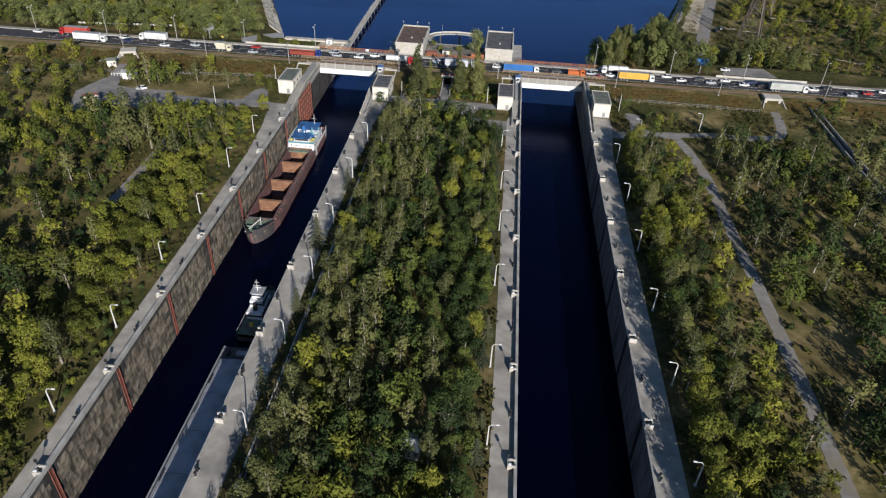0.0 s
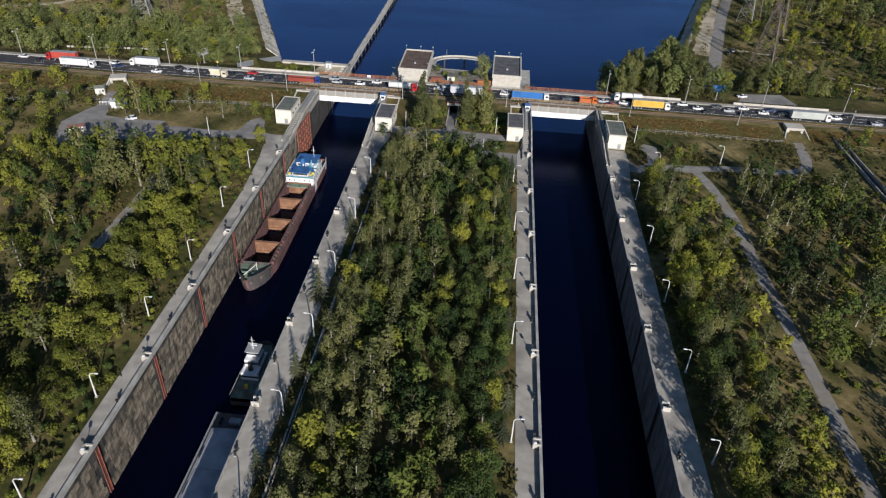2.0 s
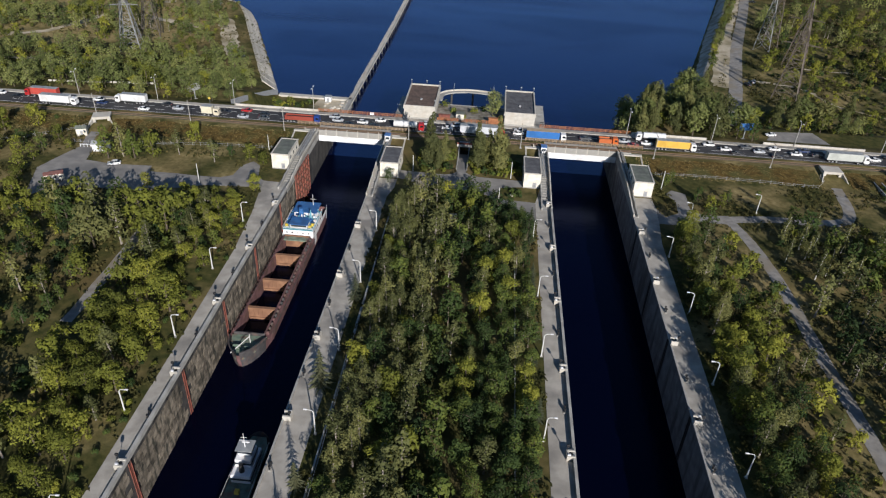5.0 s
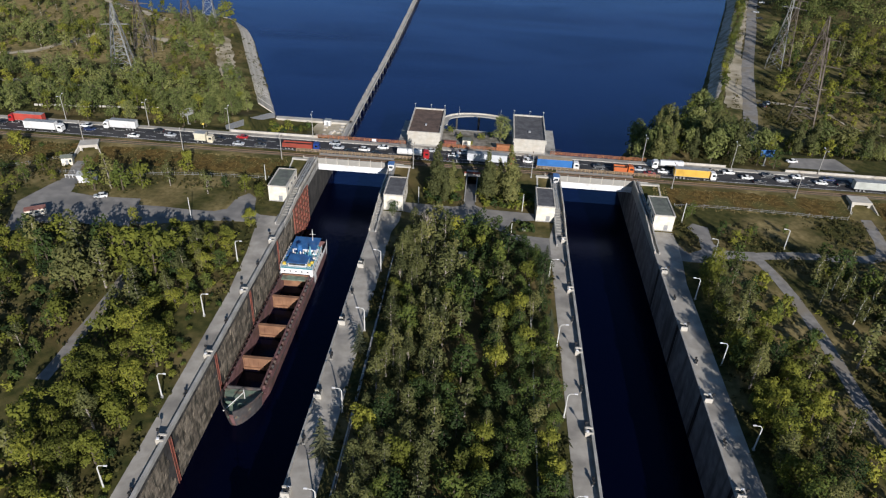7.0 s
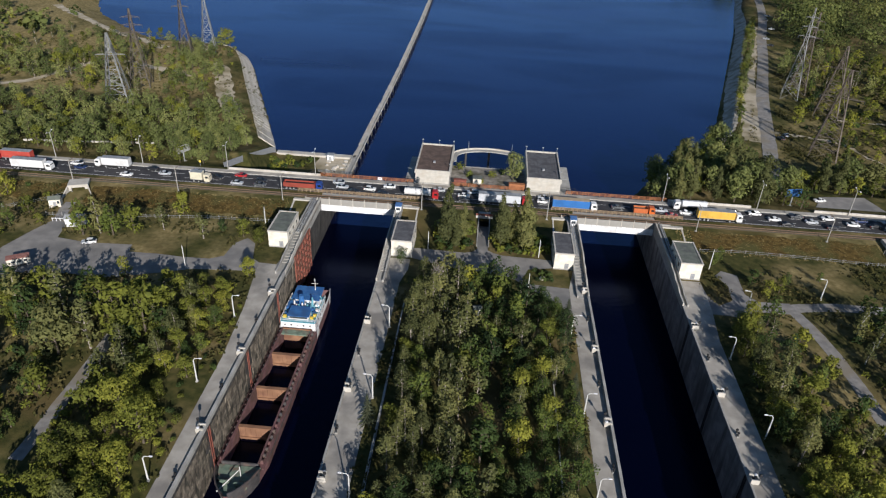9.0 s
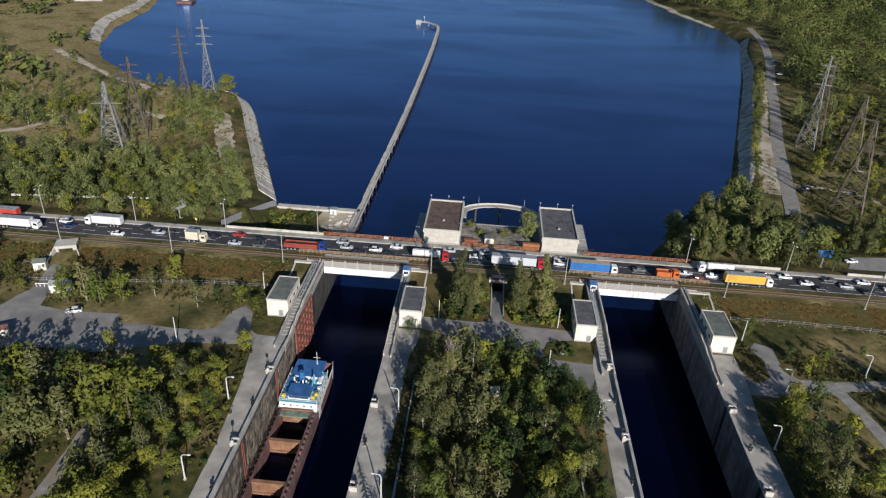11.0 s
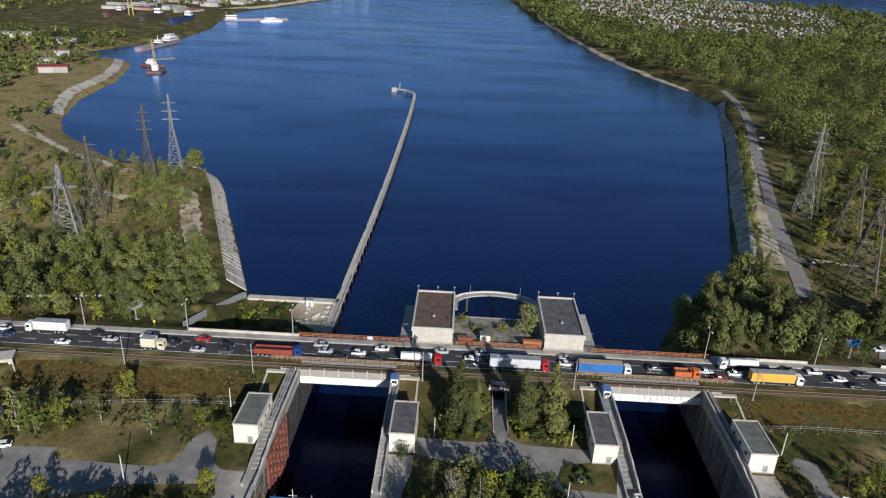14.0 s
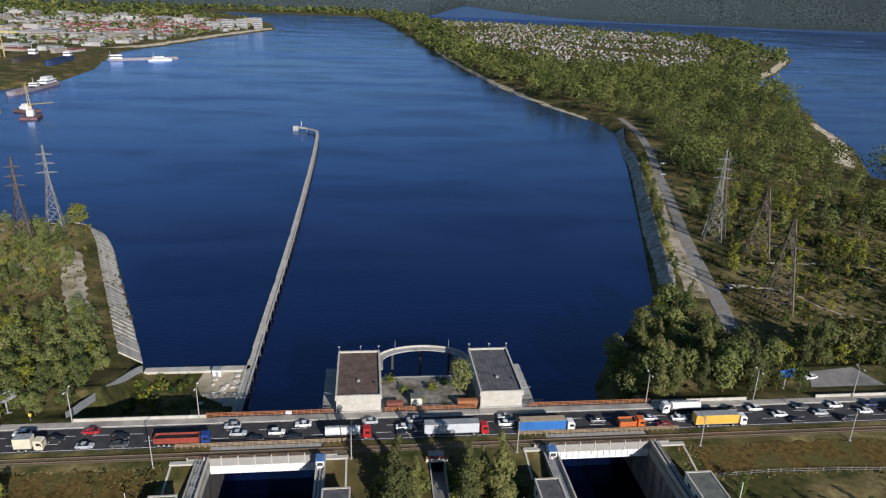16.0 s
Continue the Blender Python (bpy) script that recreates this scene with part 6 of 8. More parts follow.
def lorry(x, y, length, cab_c, kind, body_c, label, heading=-90, top_c=None):
    t = thing("lorry", x, y, ROAD, heading, label, "lorry", "lorries")
    c = paint(cab_c, COL[cab_c])
    half = length / 2
    # local -y is forwards; heading turns it along the road
    truck_cab(t, -half, c)
    bm_c = material("lorry_body", tuple(v * 0.92 for v in body_c), tuple(min(1, v * 1.06) for v in body_c), 0.5, 0.6, c3=tuple(v * 0.8 for v in body_c), big=0.3)
    if kind == "box":
        part("trailer_body", B(-1.27, 1.27, -half + 2.7, half, 1.15, 3.95, bev=0.04), bm_c, t)
        part("trailer_roof", B(-1.25, 1.25, -half + 2.75, half - 0.05, 3.95, 4.0), top_c or GALV, t)
        part("side_rail", B(-1.3, 1.3, -half + 2.68, half + 0.02, 1.08, 1.2), STEEL, t)
        for i in range(1, 5):
            yy = -half + 2.7 + (length - 2.7) * i / 5
            for s in (-1, 1):
                part("side_post", B(s * 1.285 - 0.02, s * 1.285 + 0.02, yy - 0.05, yy + 0.05, 1.2, 3.9), bm_c, t)
    elif kind == "tank":
        bm = bmesh.new()
        rod(bm, (0, -half + 2.9, 2.35), (0, half - 0.1, 2.35), 1.2, n=18)
        part("tank", bm, bm_c, t)
        part("walkway", B(-0.4, 0.4, -half + 3.3, half - 0.6, 3.53, 3.62), GALV, t)
        for yy in np.linspace(-half + 4, half - 1.2, 4):
            part("manhole", rod(bmesh.new(), (0, yy, 3.6), (0, yy, 3.8), 0.28, n=10), GALV, t)
            part("saddle", B(-1.0, 1.0, yy - 0.15, yy + 0.15, 1.0, 1.4), BLACK, t)
    elif kind == "open":
        bm = B(-1.25, 1.25, -half + 2.6, half, 1.1, 1.3)
        box(bm, -1.25, -1.15, -half + 2.6, half, 1.3, 2.75)
        box(bm, 1.15, 1.25, -half + 2.6, half, 1.3, 2.75)
        box(bm, -1.15, 1.15, half - 0.1, half, 1.3, 2.75)
        box(bm, -1.15, 1.15, -half + 2.6, -half + 2.75, 1.3, 2.95)
        part("dump_body", bm, bm_c, t)
        for i in range(6):
            yy = -half + 3.0 + (length - 3.4) * i / 5
            for s in (-1, 1):
                part("side_rib", B(s * 1.3 - 0.05, s * 1.3 + 0.05, yy - 0.07, yy + 0.07, 1.2, 2.7), bm_c, t)
        part("load", B(-1.1, 1.1, -half + 2.9, half - 0.3, 1.3, 2.3, bev=0.25), BLACK if length > 10 else RUSTY, t)
    n_ax = 3 if length > 11 else 1
    for i in range(n_ax):
        for s in (-1, 1):
            wheel(t, s * 0.98, half - 1.2 - 1.3 * i, 0.5, 0.5)
    part("chassis_rear", B(-0.5, 0.5, -half + 5.5, half - 0.2, 0.75, 1.1), BLACK, t)
    return t


E_ = 90      # heading: local -y turned towards +x
lorry(-84.5, 295.7, 14.0, "blue", "open", (0.27, 0.055, 0.035), "red tipper lorry with a blue cab and black load", E_)
lorry(-41.8, 295.8, 12.2, "red", "tank", (0.72, 0.72, 0.70), "white tank lorry with a red cab", E_)
lorry(-12.6, 295.7, 17.6, "red", "box", (0.52, 0.54, 0.56), "grey box lorry with a red cab", E_)
lorry(12.5, 295.6, 15.6, "white", "box", (0.035, 0.15, 0.42), "blue curtain-sided lorry with a white cab", E_, material("tan_tarpaulin", (0.36, 0.28, 0.18), (0.44, 0.35, 0.24), 1, 0.8))
lorry(36.8, 295.7, 7.4, "orange", "open", (0.52, 0.14, 0.04), "small orange tipper lorry with a rusty load", E_)
lorry(62.8, 295.4, 15.4, "white", "box", (0.66, 0.40, 0.06), "yellow curtain-sided lorry with a white cab", E_)
lorry(54.2, 302.3, 11.6, "white", "tank", (0.70, 0.71, 0.72), "white tank lorry on the far lane", -90)
lorry(-122.0, 295.7, 7.0, "cream", "box", (0.62, 0.58, 0.44), "small cream box van on the road", E_)
lorry(128, 295.6, 16.0, "white", "box", (0.46, 0.48, 0.44), "grey-white box lorry with a white cab", E_)
lorry(-158, 302.2, 13.0, "white", "box", (0.70, 0.70, 0.68), "white box lorry on the far lane", -90)
lorry(-196, 302.2, 14.0, "red", "box", (0.45, 0.07, 0.05), "red box lorry on the far lane", -90)
lorry(-185, 295.7, 15.0, "white", "box", (0.72, 0.72, 0.70), "white box lorry on the near lane", E_)

bases = {(c, e): car_base(c, e) for c in ("white", "silver", "black", "dark_grey", "red", "dark_blue") for e in (0, 1)}
CARS = [(-126.8, 302.1, "white", 1, -90), (-117.3, 299.0, "black", 0, 90), (-109.5, 302, "red", 0, -90), (-101.1, 298.9, "black", 1, 90), (-100.5, 295.8, "dark_grey", 0, 90), (-108.9, 295.7, "silver", 0, 90),
        (-73.0, 302.3, "silver", 1, -90), (-71, 298.9, "silver", 0, 90), (-60.9, 298.8, "white", 1, 90), (-66.2, 296, "black", 0, 90), (-54.1, 301.9, "white", 0, -90), (-55.9, 296, "black", 0, 90),
        (-35.9, 302.2, "silver", 0, -90), (-26.7, 299, "white", 0, 90), (-23.6, 302.3, "silver", 1, -90), (-26.6, 296, "black", 0, 90), (1.8, 299, "white", 0, 90), (2.2, 302.3, "silver", 0, -90),
        (28.2, 298.9, "dark_grey", 0, 90), (43.6, 299, "silver", 0, 90), (52.2, 298.6, "white", 0, 90), (46.6, 295.6, "red", 0, 90), (69.8, 302, "black", 0, -90), (77.2, 302, "white", 1, -90),
        (83.1, 298.6, "white", 0, 90), (86.5, 295.4, "black", 0, 90), (91.9, 302, "dark_grey", 0, -90), (95.9, 298.7, "silver", 0, 90), (102.9, 302.2, "white", 0, -90), (114.3, 302.2, "dark_blue", 1, -90),
        (101.9, 295.4, "black", 0, 90), (110.2, 298.8, "white", 0, 90), (118, 298.8, "black", 0, 90), (124, 302.2, "silver", 0, -90), (140, 298.8, "white", 0, 90), (147, 302, "black", 0, -90), (155, 295.6, "silver", 0, 90),
        (163, 299, "red", 0, 90), (171, 302, "white", 0, -90), (-137, 299, "silver", 0, 90), (-143, 302.2, "black", 0, -90), (-150, 295.8, "white", 0, 90), (-169, 299, "dark_blue", 0, 90), (-172, 302, "white", 1, -90), (-205, 299, "black", 0, 90),
        (-214, 302, "white", 0, -90), (-140.7, 251.6, "white", 1, -70), (-145, 233.6, "black", 1, 60), (107.5, 320.6, "white", 0, -80), (124.3, 406.2, "dark_grey", 1, 200), (128.6, 411.1, "silver", 0, 170),
        (200.1, 654.6, "white", 0, 250), (191.3, 638.6, "black", 0, 250), (206.2, 688.6, "dark_grey", 1, 250), (213.6, 706.6, "white", 0, 250), (184.9, 619.5, "silver", 0, 250), (181.7, 599.3, "black", 0, 250)]
for x, y, c, e, rz in CARS:
    z = ROAD if 290 < y < 305 else (0.45 if 312 < y < 330 else (float(land(x, y)) + 0.32 if y > 330 else 0.05))
    o = copy_thing(bases[(c, e)], pose(x, y, z, 0, 0, rz))
    if not 290 < y < 305:
        tagged(o, "parked %s %s car" % (c.replace("_", " "), "estate" if e else "saloon"))
for b in bases.values():
    for o in (*b.children_recursive, b):
        bpy.data.objects.remove(o)

t = thing("caravan", -153.8, 236.9, 0.05, -58, "old cream caravan with a rusty red roof in the yard", "caravan")
part("body", B(-1.3, 1.3, -3.0, 3.0, 0.6, 2.7, bev=0.15), WHITEW, t)
part("roof", B(-1.4, 1.4, -3.1, 3.1, 2.7, 2.95, bev=0.1), material("faded_red_roof", (0.24, 0.10, 0.08), (0.34, 0.17, 0.13), 1, 0.8), t, "faded red roof")
for y in (-1.8, -0.2, 1.4):
    for s in (-1, 1):
        part("window", B(s * 1.3 - 0.02, s * 1.3 + 0.02, y, y + 0.9, 1.5, 2.2), WINDOW, t)
for s in (-1, 1):
    for y in (-1.9, 1.9):
        wheel(t, s * 1.1, y, 0.38)


# ---- power line pylons ----
def pylon(x, y, h, base, mat_, label, arms=3, waist=0.62, rz=0.0, span=6.0):
    t = thing("power_pylon", x, y, float(land(x, y)) - 0.2, rz, label, "pylon", "power pylons")
    lv = [0, 0.14, 0.27, 0.39, 0.5, waist, 0.72, 0.82, 0.92, 1.0]
    half = [base * (1 - v / waist * 0.8) if v <= waist else base * 0.2 * (1 - (v - waist) / (1 - waist) * 0.75) for v in lv]
    corners = [(-1, -1), (1, -1), (1, 1), (-1, 1)]
    for cx, cy in corners:
        part("leg", cord([(cx * a, cy * a, v * h) for a, v in zip(half, lv)], 0.26 if base > 5 else 0.17), mat_, t)
    bm = bmesh.new()
    for i in range(len(lv) - 1):
        for k in range(4):
            (ax, ay), (bx, by) = corners[k], corners[(k + 1) % 4]
            a0, a1 = half[i], half[i + 1]
            z0, z1 = lv[i] * h, lv[i + 1] * h
            rod(bm, (ax * a0, ay * a0, z0), (bx * a1, by * a1, z1), 0.09, n=3)
            rod(bm, (bx * a0, by * a0, z0), (ax * a1, ay * a1, z1), 0.09, n=3)
            rod(bm, (ax * a1, ay * a1, z1), (bx * a1, by * a1, z1), 0.09, n=3)
    part("lattice", bm, mat_, t, "", "", "", "stuff")
    for i in range(arms):
        z = h * (0.70 + 0.1 * i)
        w = span * (1 - 0.12 * i)
        bm = bmesh.new()
        for s in (-1, 1):
            rod(bm, (0, 0, z + 0.9), (s * w, 0, z), 0.1, n=4)
            rod(bm, (0, -0.5, z), (s * w, 0, z), 0.1, n=4)
            rod(bm, (0, 0.5, z), (s * w, 0, z), 0.1, n=4)
        arm = part("cross_arm", bm, mat_, t, "", "", "", "stuff")
        for s in (-1, 1):
            part("insulator", rod(bmesh.new(), (s * w, 0, z), (s * w, 0, z - 1.4), 0.13, n=5), WINDOW, arm)
    return t


pylon(-204.8, 396.8, 33, 5.2, PYLONG, "squat grey steel lattice pylon", 1, 0.85, 15, 7)
pylon(-204.5, 421.1, 39.3, 5.0, PYLONB, "brown steel lattice pylon", 3, 0.7, 15)
pylon(-200.1, 470.7, 44.6, 4.2, PYLONB, "slim brown steel lattice pylon", 3, 0.62, 15, 4.5)
pylon(-195, 492.6, 45.7, 4.2, PYLONG, "slim pale steel lattice pylon", 3, 0.62, 15, 5)
pylon(152, 476, 50, 4.6, PYLONG, "tall pale steel lattice pylon", 3, 0.62, -20, 4.5)
pylon(160.5, 487.7, 45.7, 4.6, PYLONB, "brown steel lattice pylon", 3, 0.66, -20, 5)
pylon(137.1, 387.8, 40.4, 6.0, PYLONB, "wide brown steel lattice pylon", 1, 0.86, -25, 9)
pylon(161.5, 447.3, 37.2, 6.0, PYLONB, "wide brown steel lattice pylon", 1, 0.84, -25, 9)



# ---- trees ----
def leaf_cloud(rs, blobs, count, size, droop=0.0, fill=0.18, slim=0.55, jitter=0.38, up=0.55):
    """Leaf clumps on and in a set of ellipsoids, as loose bent diamonds: vertices and faces."""
    vol = np.array([b[3] * b[4] * b[5] for b in blobs]) ** 0.67
    pick = rs.choice(len(blobs), count, p=vol / vol.sum())
    bl = np.array(blobs)[pick]
    d = rs.normal(size=(count, 3))
    d /= np.linalg.norm(d, axis=1)[:, None]
    d[:, 2] = np.where(rs.random(count) < up, np.abs(d[:, 2]), d[:, 2])
    r = np.where(rs.random(count) < fill, rs.uniform(0.35, 0.85, count), rs.uniform(0.82, 1.08, count))
    c = bl[:, :3] + d * bl[:, 3:6] * r[:, None]
    n = d + rs.normal(scale=jitter, size=(count, 3)) + np.array([0, 0, 0.35 - droop])
    n /= np.linalg.norm(n, axis=1)[:, None]
    u = np.cross(n, rs.normal(size=(count, 3)))
    u /= np.linalg.norm(u, axis=1)[:, None]
    v = np.cross(n, u)
    s = (size * rs.uniform(0.6, 1.35, count))[:, None]
    P = np.stack([c - u * s, c - v * s * slim - n * s * 0.12, c + u * s, c + v * s * slim - n * s * 0.12], 1)
    return P.reshape(-1, 3), np.arange(count * 4).reshape(-1, 4)


def cloud_mesh(name, P, Fc, mat_):
    me = pydata(name, P.tolist(), Fc.tolist())
    me.materials.append(mat_)
    return me


def limbs(rs, h, r, crown_base, spread, count, n=6):
    """Trunk in three leaning lengths with a few limbs."""
    bm = bmesh.new()
    p = Vector((0, 0, -0.4))
    top_r = r
    for i in range(3):
        q = Vector((rs.normal() * 0.18 * i, rs.normal() * 0.18 * i, h * (i + 1) / 3.2))
        rod(bm, p, q, top_r, top_r * 0.66, n)
        p, top_r = q, top_r * 0.66
    for i in range(count):
        a = rs.uniform(0, 6.28)
        z = rs.uniform(crown_base, h * 0.8)
        L_ = spread * rs.uniform(0.6, 1.0)
        rod(bm, (0, 0, z), (math.cos(a) * L_, math.sin(a) * L_, z + L_ * rs.uniform(0.5, 1.1)), r * 0.34, r * 0.1, 4)
    return bm


def broad(seed, h, w, count, size, mat_, bark=BARK, clump=7, low=0.25):
    rs = np.random.RandomState(seed)
    blobs = [(0, 0, h * 0.62, w * 0.55, w * 0.55, h * 0.33)]
    for i in range(clump):
        a = 6.28 * i / clump + rs.uniform(-0.4, 0.4)
        rr = w * rs.uniform(0.35, 0.72)
        k = rs.uniform(0.28, 0.46)
        blobs.append((math.cos(a) * rr, math.sin(a) * rr, h * rs.uniform(low + 0.12, 0.84), w * k, w * k, w * k * rs.uniform(0.8, 1.3)))
    blobs.append((rs.normal() * 0.5, rs.normal() * 0.5, h * 0.88, w * 0.34, w * 0.34, h * 0.14))
    for i in range(3):
        a = 2.1 * i + rs.uniform(0, 1)
        blobs.append((math.cos(a) * w * 0.42, math.sin(a) * w * 0.42, h * rs.uniform(0.18, 0.3), w * 0.36, w * 0.36, h * 0.16))
    P, Fc = leaf_cloud(rs, blobs, count, size)
    P[:, 2] = np.maximum(P[:, 2], 0.3)
    return limbs(rs, h * 0.9, 0.14 + h * 0.012, h * low, w * 0.6, 6), cloud_mesh("crown", P, Fc, mat_), bark


def columnar(seed, h, w, count, size, mat_, bark=BARK):
    """Poplar: a tall narrow crown of stacked upright clumps."""
    rs = np.random.RandomState(seed)
    blobs = []
    for i in range(11):
        z = h * (0.16 + 0.8 * i / 10)
        ww = w * (0.55 + 0.45 * math.sin(math.pi * min(1, (i + 2.5) / 11))) * (1 - 0.55 * max(0, (i - 6) / 5))
        a = rs.uniform(0, 6.28)
        blobs.append((math.cos(a) * ww * 0.35, math.sin(a) * ww * 0.35, z, ww * 0.75, ww * 0.75, h * 0.1))
    P, Fc = leaf_cloud(rs, blobs, count, size)
    return limbs(rs, h * 0.95, 0.2, h * 0.15, w * 0.5, 4), cloud_mesh("crown", P, Fc, mat_), bark


def spruce(seed, h, w, count, mat_):
    """Whorls of drooping boughs; each bough is a row of flat sprays."""
    rs = np.random.RandomState(seed)
    Ps, k = [], 0
    n_b = int(count / 9)
    for i in range(n_b):
        f = (i + rs.uniform(0, 1)) / n_b
        z = h * (0.06 + 0.93 * f)
        L_ = w * (1 - f) ** 0.85 * rs.uniform(0.75, 1.1) + 0.15
        a = i * 2.4 + rs.uniform(-0.2, 0.2)
        u = np.array([math.cos(a), math.sin(a), 0])
        s = np.array([-math.sin(a), math.cos(a), 0])
        for j in range(9):
            g = (j + 0.6) / 9
            c = u * L_ * g + np.array([0, 0, z - 0.38 * L_ * g * g])
            wd = (0.12 + 0.3 * math.sin(math.pi * min(1, g + 0.15))) * (0.5 + 0.5 * L_ / w)
            sl = s * wd * rs.uniform(0.7, 1.3)
            o = u * L_ * 0.09
            Ps += [c - o, c + sl + o * 0.6 - np.array([0, 0, wd * 0.45]), c + o * 1.8, c - sl + o * 0.6 - np.array([0, 0, wd * 0.45])]
    P = np.array(Ps)
    bm = rod(bmesh.new(), (0, 0, -0.4), (0, 0, h * 0.97), 0.2, 0.03, 6)
    return bm, cloud_mesh("crown", P, np.arange(len(P)).reshape(-1, 4), mat_), BARK


def bush(seed, h, w, count, size, mat_):
    rs = np.random.RandomState(seed)
    blobs = [(rs.uniform(-0.5, 0.5) * w, rs.uniform(-0.5, 0.5) * w, h * rs.uniform(0.3, 0.6), w * 0.5, w * 0.5, h * 0.45) for _ in range(5)]
    P, Fc = leaf_cloud(rs, blobs, count, size)
    P[:, 2] = np.maximum(P[:, 2], 0.02)
    bm = bmesh.new()
    for i in range(4):
        a = i * 1.6
        rod(bm, (0, 0, -0.2), (math.cos(a) * w * 0.4, math.sin(a) * w * 0.4, h * 0.6), 0.06, 0.03, 4)
    return bm, cloud_mesh("crown", P, Fc, mat_), BARK


def bare(seed, h, w):
    """A dead tree: forking twigs without leaves."""
    rs = np.random.RandomState(seed)
    bm = rod(bmesh.new(), (0, 0, -0.4), (0, 0, h * 0.8), 0.2, 0.07, 6)
    tw = bmesh.new()
    for i in range(26):
        z = h * rs.uniform(0.25, 0.8)
        a = rs.uniform(0, 6.28)
        L_ = w * rs.uniform(0.5, 1)
        e = Vector((math.cos(a) * L_ * 0.6, math.sin(a) * L_ * 0.6, z + L_ * 1.1))
        rod(tw, (0, 0, z), e, 0.06, 0.03, 3)
        for j in range(4):
            g = rs.uniform(0.4, 1)
            b = Vector((0, 0, z)).lerp(e, g)
            rod(tw, b, b + Vector((rs.normal() * 0.5, rs.normal() * 0.5, rs.uniform(0.5, 1.3))), 0.03, 0.015, 3)
    me = bpy.data.meshes.new("crown")
    tw.to_mesh(me)
    me.materials.append(DEADWOOD)
    return bm, me, DEADWOOD


KINDS = {}


def kind(key, made, name, label, category="tree"):
    bm, crown, bark = made
    tm = bpy.data.meshes.new("trunk")
    bm.to_mesh(tm)
    bm.free()
    tm.materials.append(bark)
    KINDS[key] = (tm, crown, name, label, category)


for i in range(4):
    kind("olive%d" % i, broad(10 + i, 8.8 + 0.8 * i, 3.5 + 0.25 * i, 1250, 0.29, LEAF_O), "tree", "leafy olive-green broadleaf tree in early autumn")
    kind("green%d" % i, broad(30 + i, 9.2 + 0.9 * i, 3.1 + 0.25 * i, 1150, 0.27, LEAF_G, BARK, 8), "tree", "dense dark green broadleaf tree")
for i in range(2):
    kind("grey%d" % i, broad(50 + i, 12 + i, 2.7, 1000, 0.26, LEAF_P, DEADWOOD, 9, 0.24), "aspen_tree", "tall thin grey-green aspen with pale branches")
    kind("poplar%d" % i, columnar(60 + i, 20 + i, 3.6, 2600, 0.40, LEAF_P), "poplar_tree", "tall full grey-green poplar tree")
    kind("birch%d" % i, columnar(70 + i, 10 + i, 2.0, 500, 0.26, LEAF_P, BIRCH), "birch_tree", "slim airy birch with a white trunk")
    kind("spruce%d" % i, spruce(80 + i, 11.5 - 3 * i, 2.9 - 0.5 * i, 760, LEAF_S), "spruce_tree", "grey-green spruce with drooping boughs")
for i in range(3):
    kind("bush%d" % i, bush(90 + i, 1.8 + 0.5 * i, 1.6 + 0.3 * i, 230, 0.27, (LEAF_O, LEAF_G, LEAF_O)[i]), "bush", "low rounded leafy bush in the grass", "bush")
kind("bare0", bare(99, 9, 2.6), "bare_tree", "leafless grey dead tree")
for i in range(2):
    kind("willow%d" % i, broad(140 + i, 10.5 + i, 4.2, 1150, 0.32, LEAF_W, BARK, 10, 0.08), "willow_tree", "broad pale green willow on the bank")
    kind("big%d" % i, broad(120 + i, 15 + i, 6.2, 2000, 0.44, LEAF_W if i else LEAF_P, BARK, 12), "tree", "large spreading broadleaf tree beside the basin")


PLANTED = []


def plant(key, x, y, s=1.0, rz=0.0, z=None):
    PLANTED.append((key, x, y, s, rz, float(land(x, y)) if z is None else z))


BANNED = [YARD_W, YARD_M, YARD_E, QW, QM, QN, QE, [(-86.6, 257), (-79, 257), (-79, 272), (-86.6, 272)], [(41, 257), (49, 257), (49, 272), (41, 272)],
          [(102, 311), (110, 326), (128, 328), (132, 311)], [(-48, 257), (-40, 257), (-40, 272), (-48, 272)], [(2.8, 257), (10, 257), (10, 272), (2.8, 272)], LOW]


def reach(pts):
    """The box round a line of points."""
    return min(p[0] for p in pts), max(p[0] for p in pts), min(p[1] for p in pts), max(p[1] for p in pts)


FENCED = [(poly, reach(poly)) for poly in BANNED]
PASSED = [(pts, w, reach(pts)) for pts, w in TRACKS.values()] + [(ROAD_N, 9.0, reach(ROAD_N))]


def free(x, y, room):
    for poly, (x0, x1, y0, y1) in FENCED:
        if x0 - room < x < x1 + room and y0 - room < y < y1 + room and (inside(poly, x, y) or distance(poly, x, y) < room * 0.55):
            return False
    for pts, w, (x0, x1, y0, y1) in PASSED:
        gap = w / 2 + room * 0.55 + (3.2 if pts[0][0] == -112.4 and room > 1.5 else 0)
        if x0 - gap < x < x1 + gap and y0 - gap < y < y1 + gap and distance(pts, x, y, False) < gap:
            return False
    return not (286.0 < y < 309.5 or -78.5 < x < -47 and y < 330 or 10.5 < x < 42 and y < 340)


